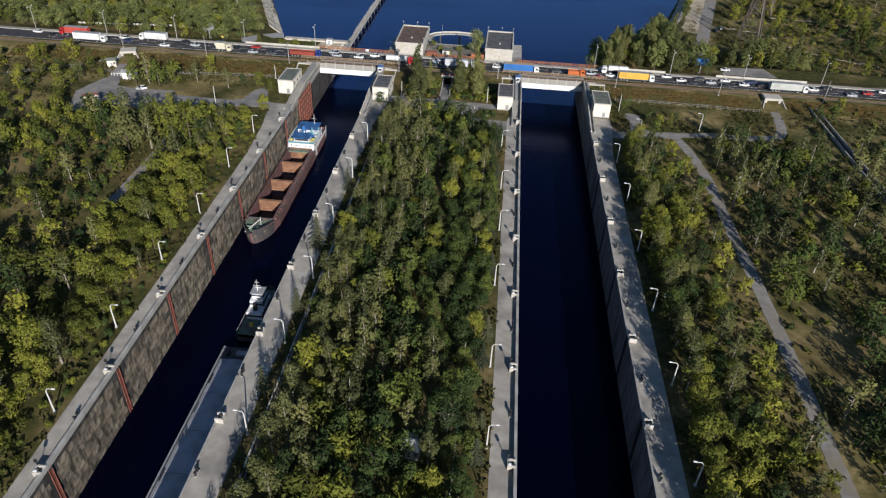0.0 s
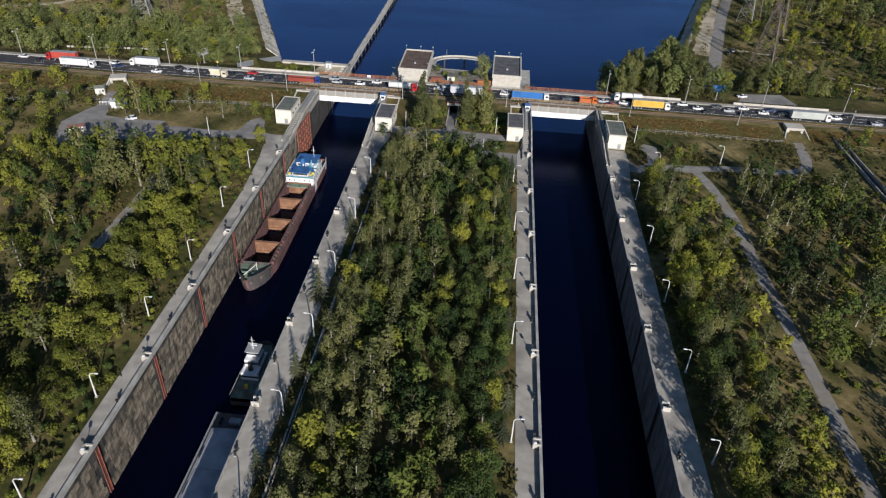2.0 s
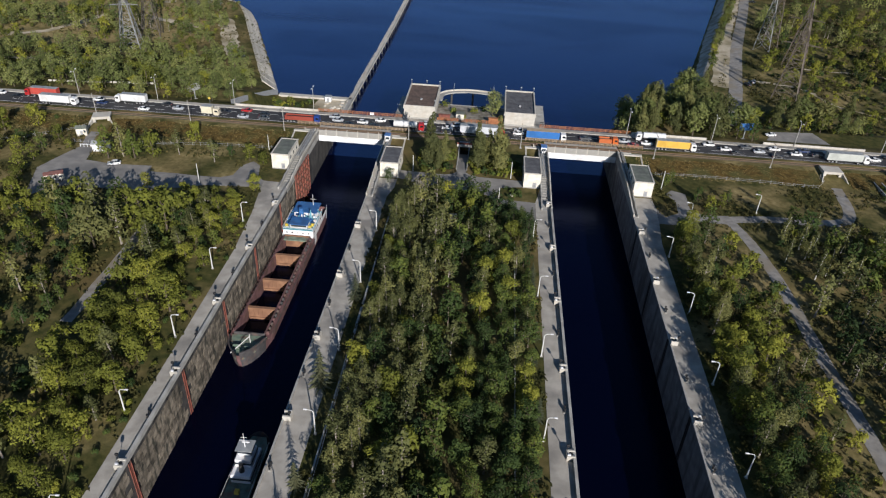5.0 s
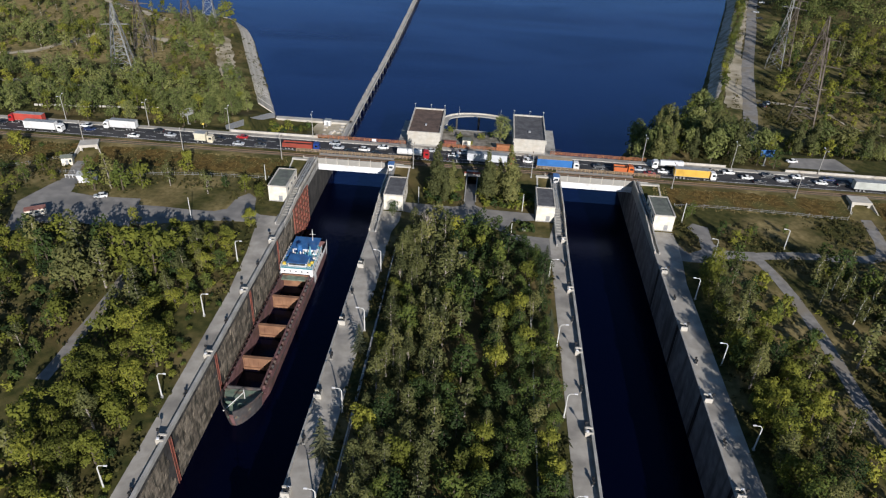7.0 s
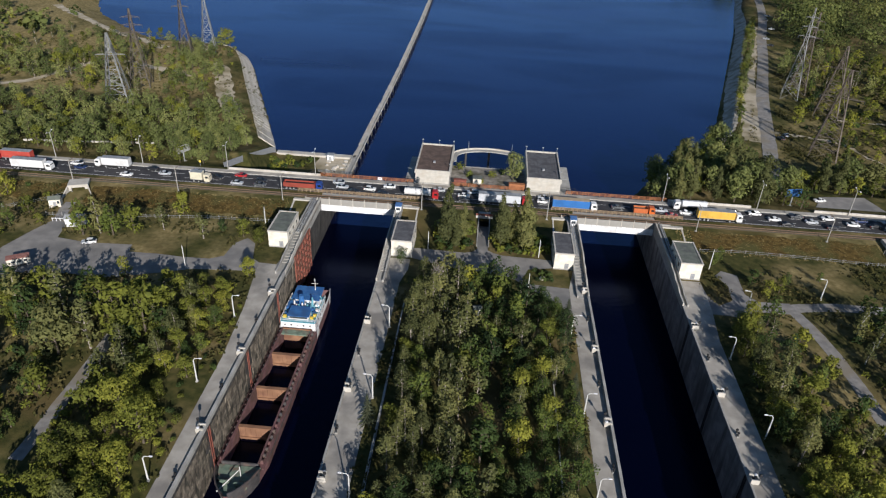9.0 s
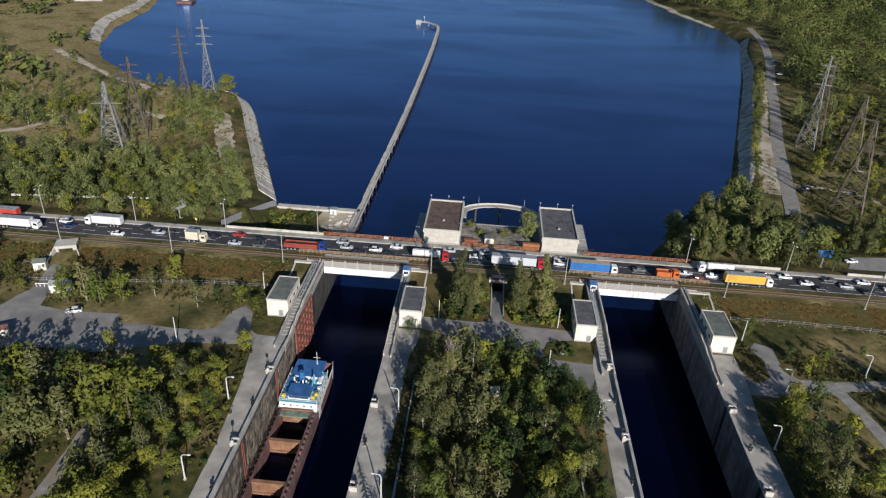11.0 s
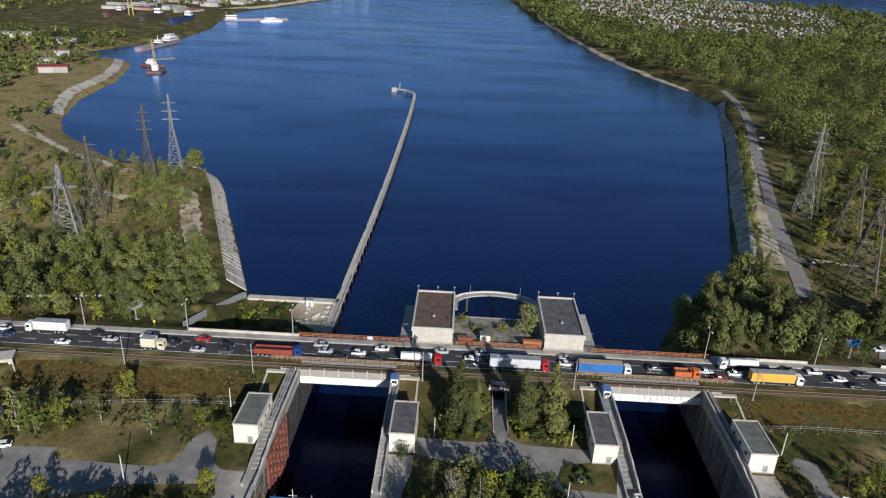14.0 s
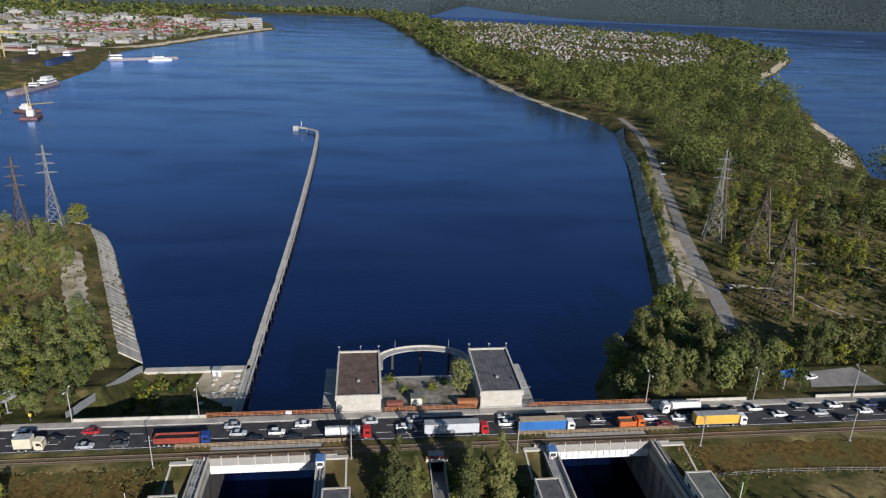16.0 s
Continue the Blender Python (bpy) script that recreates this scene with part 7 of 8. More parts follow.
def wood(seed, poly, spacing, keys, lo, hi, room=2.0, limit=999, thin=None, fixed=()):
    """Trees scattered in a polygon, no two closer than the spacing."""
    rs = np.random.RandomState(seed)
    px, py = [p[0] for p in poly], [p[1] for p in poly]
    placed = list(fixed)
    tries = 0
    done = 0
    while done < limit and tries < 9000:
        tries += 1
        x, y = rs.uniform(min(px), max(px)), rs.uniform(min(py), max(py))
        if not inside(poly, x, y):
            continue
        if thin and thin(x, y) < rs.random_sample():
            continue
        if any((x - a) ** 2 + (y - b) ** 2 < spacing * spacing for a, b in placed) or not free(x, y, room):
            continue
        placed.append((x, y))
        plant(keys[rs.randint(len(keys))], x, y, rs.uniform(lo, hi), rs.uniform(0, 360))
        done += 1
    return placed


def patchy(scale, cut, seed):
    return lambda x, y: 1.0 if noise.noise((x * scale, y * scale, seed)) > cut else 0.012


G4, O4 = ["green0", "green1", "green2", "green3"], ["olive0", "olive1", "olive2", "olive3"]
# the island between the locks: grey aspens on its west, dark wood in the middle
isl = wood(1, [(-36.3, 20), (-36.3, 246), (-27, 250), (-22, 246), (-21, 20)], 3.7, ["grey0", "grey1", "olive0", "grey1", "green1", "grey0"], 0.6, 1.1, 2.2)
isl = wood(2, [(-24, 20), (-24, 247), (-12, 248), (2, 234), (4, 232), (4, 20)], 3.7, G4 + ["olive1", "green0", "green2", "grey0"], 0.55, 1.0, 2.2, thin=patchy(0.11, -0.38, 4.0), fixed=isl)
for y, s in ((98, 0.75), (125, 0.7), (152, 1.05), (185, 0.8)):
    plant("spruce0", -42.0 if y != 152 else -43.4, y + 1.5, s, y)
for i, y in enumerate(range(60, 246, 9)):
    if i % 3 != 2:
        plant("spruce1", 4.6 + 0.7 * math.sin(i * 2.1), y, 0.62 + 0.1 * (i % 4), i * 40)
plant("bare0", -1.5, 92, 1.0, 30)
plant("bare0", -31.0, 238, 1.2, 80)
# poplars and shrubs on the bank by the underpass
for x, y, k, s in ((-30.2, 269, 0, 1.0), (-25.5, 271.5, 1, 0.62), (-13.2, 269, 1, 0.88), (-6.2, 267.5, 0, 1.05), (-9.5, 272, 1, 0.7), (-27.5, 266.6, 0, 0.55)):
    plant("poplar%d" % k, x, y, s, x * 20)
wood(3, [(-34, 264.5), (-24, 265), (-22.6, 280), (-34, 280)], 2.6, ["bush0", "bush1", "bush2"], 0.8, 1.3, 0.8, 26)
wood(4, [(-15.6, 265), (2, 264.5), (2, 276), (-15.6, 280)], 2.6, ["bush0", "bush1", "bush2"], 0.8, 1.3, 0.8, 30)
wood(5, [(-3.5, 249), (2.8, 249), (2.6, 256.6), (-4, 255.6)], 1.9, ["bush1"], 0.5, 0.9, 0.3, 7)
plant("green1", -43.5, 254.5, 0.55, 20)
# west of the locks
wood(6, [(-87.5, 10), (-87.5, 196), (-104, 200), (-140, 194), (-175, 185), (-150, 120), (-120, 10)], 4.9, O4 + O4 + ["green1", "grey0", "grey1"], 0.6, 1.1, 1.8, 330, lambda x, y: patchy(0.045, -0.25 if x > -104 else (0.0 if y < 150 else 0.25), 3.0)(x, y))
wood(7, [(-140, 232), (-152, 232), (-162, 262), (-215, 262), (-210, 170), (-160, 200)], 6.5, O4 + ["green2"], 0.4, 0.75, 2.0, 60, patchy(0.06, 0.0, 8.0))
for x, y, k, s in ((-121.0, 200.5, "big0", 0.8), (-114.5, 203.5, "grey1", 1.0), (-111.0, 211.5, "olive2", 1.12), (-103.5, 210.5, "olive3", 1.1), (-107, 206, "olive1", 1.0), (-93.5, 206.5, "grey0", 0.85), (-97.5, 208.5, "green1", 0.85), (-121.0, 235.5, "olive3", 0.5),
                   (-86.8, 241.0, "olive0", 0.62), (-133, 209, "green2", 0.95), (-90.5, 214, "olive1", 0.6), (-126, 204, "green0", 0.8), (-89.5, 232, "bush2", 1.0), (-94, 226, "bush1", 1.2), (-141, 214, "olive1", 0.6), (-150, 216, "olive0", 0.5)):
    plant(k, x, y, s * 1.22, x * 7)
for x, y, k, s in ((-145, 256, "green1", 0.95), (-140.5, 258, "grey1", 0.85), (-136, 257.5, "green0", 0.95), (-130, 259.5, "olive1", 0.85), (-132.5, 262, "grey0", 0.7), (-122, 263, "grey1", 0.6), (-120, 274, "olive1", 0.7), (-107.5, 259.5, "grey0", 0.62),
                   (-95.5, 262.5, "olive2", 0.52), (-89.4, 259.5, "olive0", 0.5), (-103, 264.5, "green0", 0.42)):
    plant(k, x, y, s * 1.25, x * 9)
for x, y, k, s in ((-139, 214, "grey0", 1.2), (-134, 219, "olive2", 1.15), (-128, 216, "grey1", 1.25), (-122.5, 219, "green1", 1.2), (-117.5, 216, "olive3", 1.1), (-107, 219, "olive1", 1.25), (-101, 216, "olive2", 1.15), (-95, 221, "grey0", 1.0), (-145, 220, "green2", 1.0)):
    plant(k, x, y, s, x * 5)
wood(8, [(-260, 262), (-168, 266), (-168, 284), (-260, 284)], 5.5, ["bush0", "bush1", "bush2", "olive1"], 0.5, 1.0, 1.2, 34)
wood(22, [(-122, 196), (-130, 204), (-158, 228), (-185, 228), (-185, 196)], 5.0, ["bush2", "bush1", "bush0", "olive1"], 0.6, 1.0, 1.4, 50)
wood(9, [(-86.3, 20), (-86.3, 238), (-150, 232), (-170, 180), (-125, 20)], 2.8, ["bush0", "bush1", "bush2"], 0.6, 1.3, 0.8, 230)
wood(23, [(-81.9, 20), (-81.9, 205), (-84, 226), (-87.5, 226), (-87.5, 20)], 2.2, ["bush0", "bush1", "bush2"], 0.35, 0.85, 0.5, 90)
wood(24, [(-87, 194), (-87, 230), (-96, 234), (-107, 232), (-107, 194)], 4.4, ["olive0", "olive2", "grey0", "green1", "grey1"], 0.55, 0.9, 1.2, 26)
wood(25, [(-116, 160), (-160, 150), (-180, 190), (-150, 228), (-122, 226)], 4.6, ["green0", "green2", "bush2", "bush2", "bush1", "olive0"], 0.5, 0.8, 1.2, 90, patchy(0.06, -0.1, 12.0))
# east of the locks
wood(10, [(50.5, 10), (50.5, 234), (60, 237), (69, 230), (71.5, 200), (72, 10)], 4.8, ["olive0", "olive1", "grey0", "green0", "grey1", "green3"], 0.65, 1.0, 2.0, 170, lambda x, y: 1.0 if x < 62 else 0.02)
wood(29, [(61, 20), (61, 226), (70, 226), (74, 200), (74.5, 20)], 3.6, ["olive1", "bush2", "bush1", "olive0", "bush2", "bush0"], 0.4, 0.7, 0.8, 150, patchy(0.06, -0.1, 14.0))
rs = np.random.RandomState(51)
for y in range(24, 232, 6):
    plant(("olive0", "grey0", "green1", "grey1", "olive2")[rs.randint(5)], 50.8 + rs.uniform(-0.9, 1.6), y + rs.uniform(-2, 2), rs.uniform(0.75, 1.08), rs.uniform(0, 360))
wood(11, [(80, 10), (80, 242), (130, 240), (190, 235), (190, 10)], 5.0, ["grey0", "grey1", "olive1", "green0", "birch0", "green3", "green2"], 0.7, 1.15, 1.8, 330, patchy(0.05, -0.3, 5.0))
for x, y, k, s in ((54.5, 268, "green0", 0.5), (63, 257, "green1", 0.62), (66, 252, "olive1", 0.6), (70.5, 254.5, "olive3", 0.5), (74, 259, "green2", 0.42), (57, 271, "green3", 0.45), (85, 262, "green1", 0.4)):
    plant(k, x, y, s, x * 11)
for x, y in ((84, 233), (90, 226), (95, 238), (88, 215), (101, 230), (106, 222), (97, 212), (112, 232)):
    plant("birch%d" % (int(x) % 2), x, y, 1.0 + 0.02 * (int(x) % 5), x * 13)
wood(12, [(80, 20), (80, 240), (132, 240), (132, 20)], 3.0, ["bush0", "bush1", "bush2"], 0.5, 1.3, 0.8, 200)
wood(13, [(122, 262), (122, 282), (240, 282), (240, 240), (137, 240)], 5.0, ["bush0", "bush2", "olive1", "green3"], 0.5, 0.9, 1.0, 40)
# north-west shore
wood(14, [(-260, 311), (-122, 311), (-122.7, 346.9), (-136.1, 386.7), (-157.4, 396.3), (-194.6, 387.8), (-274.3, 387.8)], 5.4, ["willow0", "willow1", "olive2", "willow0", "willow1"], 0.65, 1.0, 1.6, 190)
wood(15, [(-157.4, 417.5), (-178.6, 438.8), (-168, 460), (-180.8, 500.4), (-194.6, 523.8), (-316.8, 523.8), (-316.8, 396.3), (-199.9, 404.8)], 5.0, ["willow0", "willow1", "olive1", "grey0", "bush2", "bush1", "bush0", "bush2"], 0.5, 0.85, 1.6, 210, patchy(0.03, -0.2, 2.0))
wood(26, [(-168, 425), (-172, 458), (-190, 490), (-215, 495), (-215, 470), (-196, 440), (-188, 424)], 4.2, ["willow0", "bush2", "bush1", "willow1", "bush2", "bush0"], 0.55, 0.95, 1.2, 60)
wood(27, [(-225, 408), (-232, 440), (-262, 470), (-330, 480), (-330, 404)], 4.8, ["willow0", "willow1", "olive1", "bush2", "bush2"], 0.7, 1.05, 1.2, 110, patchy(0.035, -0.15, 7.0))
wood(28, [(-260, 480), (-300, 500), (-420, 640), (-470, 640), (-400, 480)], 8.0, ["bush2", "bush1", "bush0", "willow0"], 0.7, 1.4, 1.0, 60, patchy(0.02, 0.05, 9.0))
for x, y, s in ((-192.4, 514.2, 1.15), (-187.1, 506.8, 1.0), (-197.8, 520.6, 1.0)):
    plant("olive3", x, y, s, x)
rs = np.random.RandomState(44)
for i in range(34):
    x, y = rs.uniform(-112, -95), rs.uniform(325, 353)
    plant("bush%d" % (i % 3), x, y, rs.uniform(0.7, 1.25), rs.uniform(0, 360), -11.8)
# the clump right of the dam
wood(17, [(46, 318), (47, 342), (60, 360), (92, 398), (100, 372), (92, 346), (150, 352), (150, 329), (100, 329), (100, 311), (46, 311)], 5.2, ["big1", "big0", "willow1", "big1", "green3", "willow0", "olive2", "poplar0"], 0.6, 0.95, 2.0, 90)
wood(18, [(108.7, 331.1), (125.8, 331.1), (191.2, 331.1), (246.6, 438.8), (214.7, 545.1), (177.5, 523.8), (129.6, 375)], 4.6, ["olive1", "green0", "bush2", "bush1", "bush0", "bush2", "bush1", "bush0"], 0.5, 0.85, 1.4, 300, patchy(0.03, -0.3, 6.0))
wood(19, [(106.3, 426), (110, 423.9), (139.2, 511.1), (174.3, 617.4), (195.5, 681.1), (191.3, 685.4), (169, 619.5), (133.9, 511.1)], 4.6, ["olive0", "olive2", "green1", "willow0"], 0.4, 0.75, 0.0, 60)
wood(30, [(158, 508), (215, 488), (300, 470), (330, 500), (262, 548), (205, 575), (172, 566)], 6.5, ["willow1", "olive2", "green1", "grey1", "willow0", "olive3"], 0.8, 1.25, 1.6, 80)
wood(31, [(134, 392), (250, 400), (270, 470), (160, 500), (140, 440)], 6.0, ["bush2", "bush1", "bush2", "olive0", "bush0"], 0.7, 1.2, 1.2, 110, patchy(0.04, -0.25, 15.0))
plant("willow1", -9.0, 317, 1.05, 0, ROAD - 0.4)
plant("bush2", -29.5, 323, 1.2, 50, ROAD - 0.4)
plant("bush0", -21, 312.5, 0.9, 90, ROAD - 0.4)
plant("bush1", -13, 322, 1.0, 70, ROAD - 0.4)
plant("bush2", -17, 318, 1.0, 0, ROAD - 0.4)
plant("bush1", -25.5, 318, 1.0, 0, ROAD - 0.4)


def single(key, x, y, s, rz, z):
    tm, crown, name, label, cat = KINDS[key]
    e = new(name)
    e.matrix_basis = pose(x, y, z, 0, 0, rz) @ Matrix.Scale(s, 4)
    tagged(e, label, cat, {"tree": "trees", "bush": "bushes"}[cat])
    for nm, me in (("trunk", tm), ("crown", crown)):
        o = new(nm, me)
        o.parent = e


def points(me):
    a = np.empty(len(me.vertices) * 3)
    me.vertices.foreach_get("co", a)
    return a.reshape(-1, 3)


def thicket(name, label, rows_):
    """The farther trees of one stretch as one mesh: a half or a quarter of the clumps, each larger."""
    rs = np.random.RandomState(len(rows_))
    V_, F_, M_, T_, mats, base = [], [], [], [], [], 0
    for key, x, y, s, rz, z in rows_:
        tm, crown, *_ = KINDS[key]
        c, q = math.cos(radians(rz)) * s, math.sin(radians(rz)) * s
        leaf = crown.materials[0]
        leaf = JOINED.get(leaf.name, leaf)
        for me, mt, thin in ((crown, leaf, key[:4] != "bare"), (tm, tm.materials[0], False)):
            if mt not in mats:
                mats.append(mt)
            P = points(me)
            if thin:
                k = {"big": 2, "wil": 3}.get(key[:3], 4)
                P = P.reshape(-1, 4, 3)[::k]
                P = (P.mean(1, keepdims=True) + (P - P.mean(1, keepdims=True)) * (0.9 + 0.23 * k)).reshape(-1, 3)
                faces = np.arange(len(P)).reshape(-1, 4).tolist()
            else:
                faces = [tuple(p.vertices) for p in me.polygons]
            V_.append(np.stack([P[:, 0] * c - P[:, 1] * q + x, P[:, 0] * q + P[:, 1] * c + y, P[:, 2] * s + z], -1))
            F_ += [tuple(base + i for i in f) for f in faces]
            M_ += [mats.index(mt)] * len(faces)
            T_.append(np.full(len(P), rs.random_sample()))
            base += len(P)
    me = pydata(name, np.concatenate(V_).tolist(), F_)
    for m in mats:
        me.materials.append(m)
    me.polygons.foreach_set("material_index", M_)
    me.attributes.new("tint", "FLOAT", "POINT").data.foreach_set("value", np.concatenate(T_))
    return link(name, me, None, None, label, "wood", "", "stuff")


def rank(row):
    """Nearest to the quays first."""
    key, x, y = row[:3]
    return min(abs(x + 83), abs(x + 40), abs(x - 5), abs(x - 48)) + (0 if y < 290 else 400 + y) + abs(y - 160) * 0.12


LIMIT = {"willow_tree": 40, "tree": 250, "aspen_tree": 130, "bush": 85}
rest = {}
for name in sorted({KINDS[r[0]][2] for r in PLANTED}):
    rows_ = sorted((r for r in PLANTED if KINDS[r[0]][2] == name), key=rank)
    for i, r in enumerate(rows_):
        if i < LIMIT.get(name, 290):
            single(*r)
        else:
            where = ("north_west" if r[1] < -50 else "north_east") if r[2] > 300 else ("west" if r[1] < -60 else ("island" if r[1] < 20 else "east"))
            rest.setdefault(where, []).append(r)
for where, rows_ in rest.items():
    thicket("woodland_" + where, "mixed broadleaf trees and scrub growing close together", rows_)


# ---- far woods, one mesh of many crowns each ----
def far_wood(name, seed, poly, spacing, size, per, leaf, label, cut=-2.0, grow=0.0, holes=(), fine=0):
    rs = np.random.RandomState(seed)
    px, py = [p[0] for p in poly], [p[1] for p in poly]
    area = (max(px) - min(px)) * (max(py) - min(py))
    n = int(area / spacing ** 2)
    x, y = rs.uniform(min(px), max(px), n), rs.uniform(min(py), max(py), n)
    keep = inside(poly, x, y)
    for hpoly in holes:
        keep &= ~inside(hpoly, x, y)
    keep &= rs.random_sample(n) < 1.0 / (1 + grow * np.maximum(0, y - min(py)))
    x, y = x[keep], y[keep]
    if cut > -2:
        k = np.array([noise.noise((a * 0.006, b * 0.006, seed)) > cut for a, b in zip(x, y)], bool)
        x, y = x[k], y[k]
    k = np.array([noise.noise((a * 0.035, b * 0.035, 2.5)) > -0.42 for a, b in zip(x, y)], bool)
    x, y = x[k], y[k]
    z = land(x, y)
    ok = z > WATER + 0.4
    x, y, z = x[ok], y[ok], z[ok]
    Ps, T_ = [], []
    for a, b, c in zip(x, y, z):
        g = 1 + 0.5 * grow * (b - min(py))
        s = size * rs.uniform(0.42, 1.28) * min(g, 2.6) * (1 + 0.4 * noise.noise((a * 0.02, b * 0.02, 9.0)))
        h = s * rs.uniform(1.25, 2.5)
        bl = [(a, b, c + h * 0.5, s * 0.75, s * 0.75, h * 0.42)]
        for q in range(3):
            bl.append((a + rs.uniform(-0.65, 0.65) * s, b + rs.uniform(-0.65, 0.65) * s, c + h * rs.uniform(0.5, 0.9), s * 0.42, s * 0.42, s * 0.45))
        near = b < fine
        P, _ = leaf_cloud(rs, bl, per * 2 if near else per, leaf * s / size * (0.66 if near else 1), 0, 0.04, 0.85, 0.2, 0.5)
        Ps.append(P)
        T_.append(np.full(len(P), min(1, max(0, 0.5 + 0.55 * noise.noise((a * 0.025, b * 0.025, 5.0)) + rs.uniform(-0.4, 0.4)))))
    P = np.concatenate(Ps)
    me = cloud_mesh(name, P, np.arange(len(P)).reshape(-1, 4), LEAF_F)
    me.attributes.new("tint", "FLOAT", "POINT").data.foreach_set("value", np.concatenate(T_))
    return link(name, me, None, None, label, "wood", "", "stuff")


PEN = [(189, 628), (219, 730), (244, 838), (232, 880), (228, 905), (212, 962), (197, 1030), (174, 1180), (157, 1330), (448.5, 1438), (671.8, 1374.2), (581.4, 1103.1), (488.9, 938.4), (461.3, 869.3), (376.3, 731.1), (361.4, 662), (384.8, 566.3), (352.9, 449.4), (287, 476), (259.3, 491.9), (252.9, 545.1), (220, 566.3)]
PEN_ROAD = [(138.1, 502.6), (177.5, 630.1), (209.4, 736.4), (244.4, 885.2), (263.6, 879.9), (227.4, 725.8), (195.5, 630.1), (157.3, 502.6)]
far_wood("forest_peninsula", 201, PEN, 11.6, 9.2, 92, 0.95, "dense green wood on the peninsula", -2.0, 0.0006, (PEN_ROAD,), 980)
far_wood("forest_shore_strip", 202, [(150, 1330), (145, 1420), (122, 1870), (108, 2520), (76, 3210), (20, 4030), (240, 4030), (250, 2520), (260, 1870), (330, 1360)], 15, 8.0, 26, 2.2, "belt of trees along the far shore", -2.0, 0.0006)
far_wood("forest_point", 203, [(640, 1310), (760, 1450), (1045, 1845), (1120, 1995), (1290, 2500), (1230, 2950), (1080, 2950), (1120, 2500), (900, 1950), (640, 1500), (560, 1330)], 17, 7.5, 24, 2.2, "trees along the point of the peninsula", -0.15)
far_wood("garden_trees", 204, [(260, 1390), (640, 1340), (1060, 1850), (1200, 2500), (1180, 4200), (60, 4200), (180, 2600), (200, 1900)], 24, 4.4, 16, 1.9, "scattered garden trees among the summer houses", -0.25, 0.0004)
far_wood("trees_far_right", 205, [(384.8, 587.6), (459.2, 587.6), (958.8, 460), (900, 300), (260, 300), (241.3, 438.8), (352.9, 449.4)], 10.5, 4.8, 22, 1.3, "wood on the right bank", -0.2)
far_wood("trees_far_left", 206, [(-316.8, 375), (-316.8, 566.3), (-364.7, 664.1), (-393.4, 744.9), (-417.8, 874.6), (-550.7, 949), (-954.6, 842.7), (-900, 300), (-300, 300)], 13, 4.2, 20, 1.5, "scattered trees on the west bank", -0.05)
far_wood("trees_town", 207, [(-720, 1520), (-600, 1580), (-570, 1640), (-540, 1739), (-510, 1833), (-450, 2185), (-370, 2600), (-450, 3049), (-600, 3500), (-2600, 4200), (-2300, 1000), (-1100, 1000), (-900, 1300)], 26, 6.5, 10, 2.9, "trees among the town's buildings", -0.12)
far_wood("forest_far_bank", 208, [(-2600, 4100), (-900, 4370), (-433, 4350), (-178, 4300), (30, 4180), (180, 4400), (120, 4700), (-2600, 4760)], 36, 13, 10, 8.0, "distant wooded bank", -2.0)

far_wood("trees_port", 211, [(-470, 760), (-425, 860), (-450, 960), (-520, 1120), (-900, 1130), (-900, 860), (-620, 780)], 12, 5.4, 22, 1.6, "trees among the low port buildings", -0.35)
far_wood("town_shore_belt", 210, [(-578, 1660), (-535, 1840), (-474, 2190), (-394, 2560), (-425, 2575), (-515, 2190), (-575, 1850), (-625, 1700)], 15, 5.5, 14, 2.2, "belt of trees along the town shore", -0.3)
far_wood("forest_behind_town", 209, [(-2300, 3050), (-1500, 3000), (-760, 3250), (-820, 3800), (-2600, 3800)], 34, 13, 12, 6.0, "dark wood behind the town", -2.0)

# ---- low scrub and weeds on the rough land ----
rs = np.random.RandomState(78)
X, Y = [], []
for x0, x1, y0, y1, n in ((-200, -81.6, 20, 246, 9500), (46.6, 135, 20, 275, 9000), (106, 260, 331, 565, 13500), (-300, -125, 312, 520, 5000), (-215, -87, 255, 287, 1600), (135, 190, 230, 285, 900), (4.4, 7.2, 20, 246, 900), (-42.6, -36, 20, 250, 1100)):
    X.append(rs.uniform(x0, x1, n))
    Y.append(rs.uniform(y0, y1, n))
x, y = np.concatenate(X), np.concatenate(Y)
keep = np.array([noise.noise((a * 0.05, b * 0.05, 6.0)) > -0.22 + 0.5 * r for a, b, r in zip(x, y, rs.random_sample(len(x)))], bool)
for poly in BANNED:
    keep &= ~inside(poly, x, y)
for pts, w in TRACKS.values():
    keep &= distance(pts, x, y, False) > w / 2 + 0.3
keep &= (distance(ROAD_N, x, y, False) > 5.5) & ~((x < 150) & (y > 380) & (distance(BASIN, x, y) < 16) & (x > 60)) & ~((y > 286.5) & (y < 309))
x, y = x[keep], y[keep]
z = land(x, y)
ok = z > WATER + 1
Ps, T_ = [], []
for a, b, c in zip(x[ok], y[ok], z[ok]):
    w, h = rs.uniform(0.5, 1.3), rs.uniform(0.35, 1.2)
    P, _ = leaf_cloud(rs, [(a, b, c + h * 0.3, w, w, h * 0.7)], 5, 0.42, 0, 0.1, 0.7, 0.5, 1.0)
    Ps.append(P)
    T_.append(np.full(len(P), 0.5 + 0.45 * noise.noise((a * 0.07, b * 0.07, 1.0)) + rs.uniform(-0.25, 0.25)))
P = np.concatenate(Ps)
me = cloud_mesh("scrub", P, np.arange(len(P)).reshape(-1, 4), SCRUB)
me.attributes.new("tint", "FLOAT", "POINT").data.foreach_set("value", np.clip(np.concatenate(T_), 0, 1))
link("scrub", me, None, None, "low brown-green scrub and weeds", "scrub", "", "stuff")

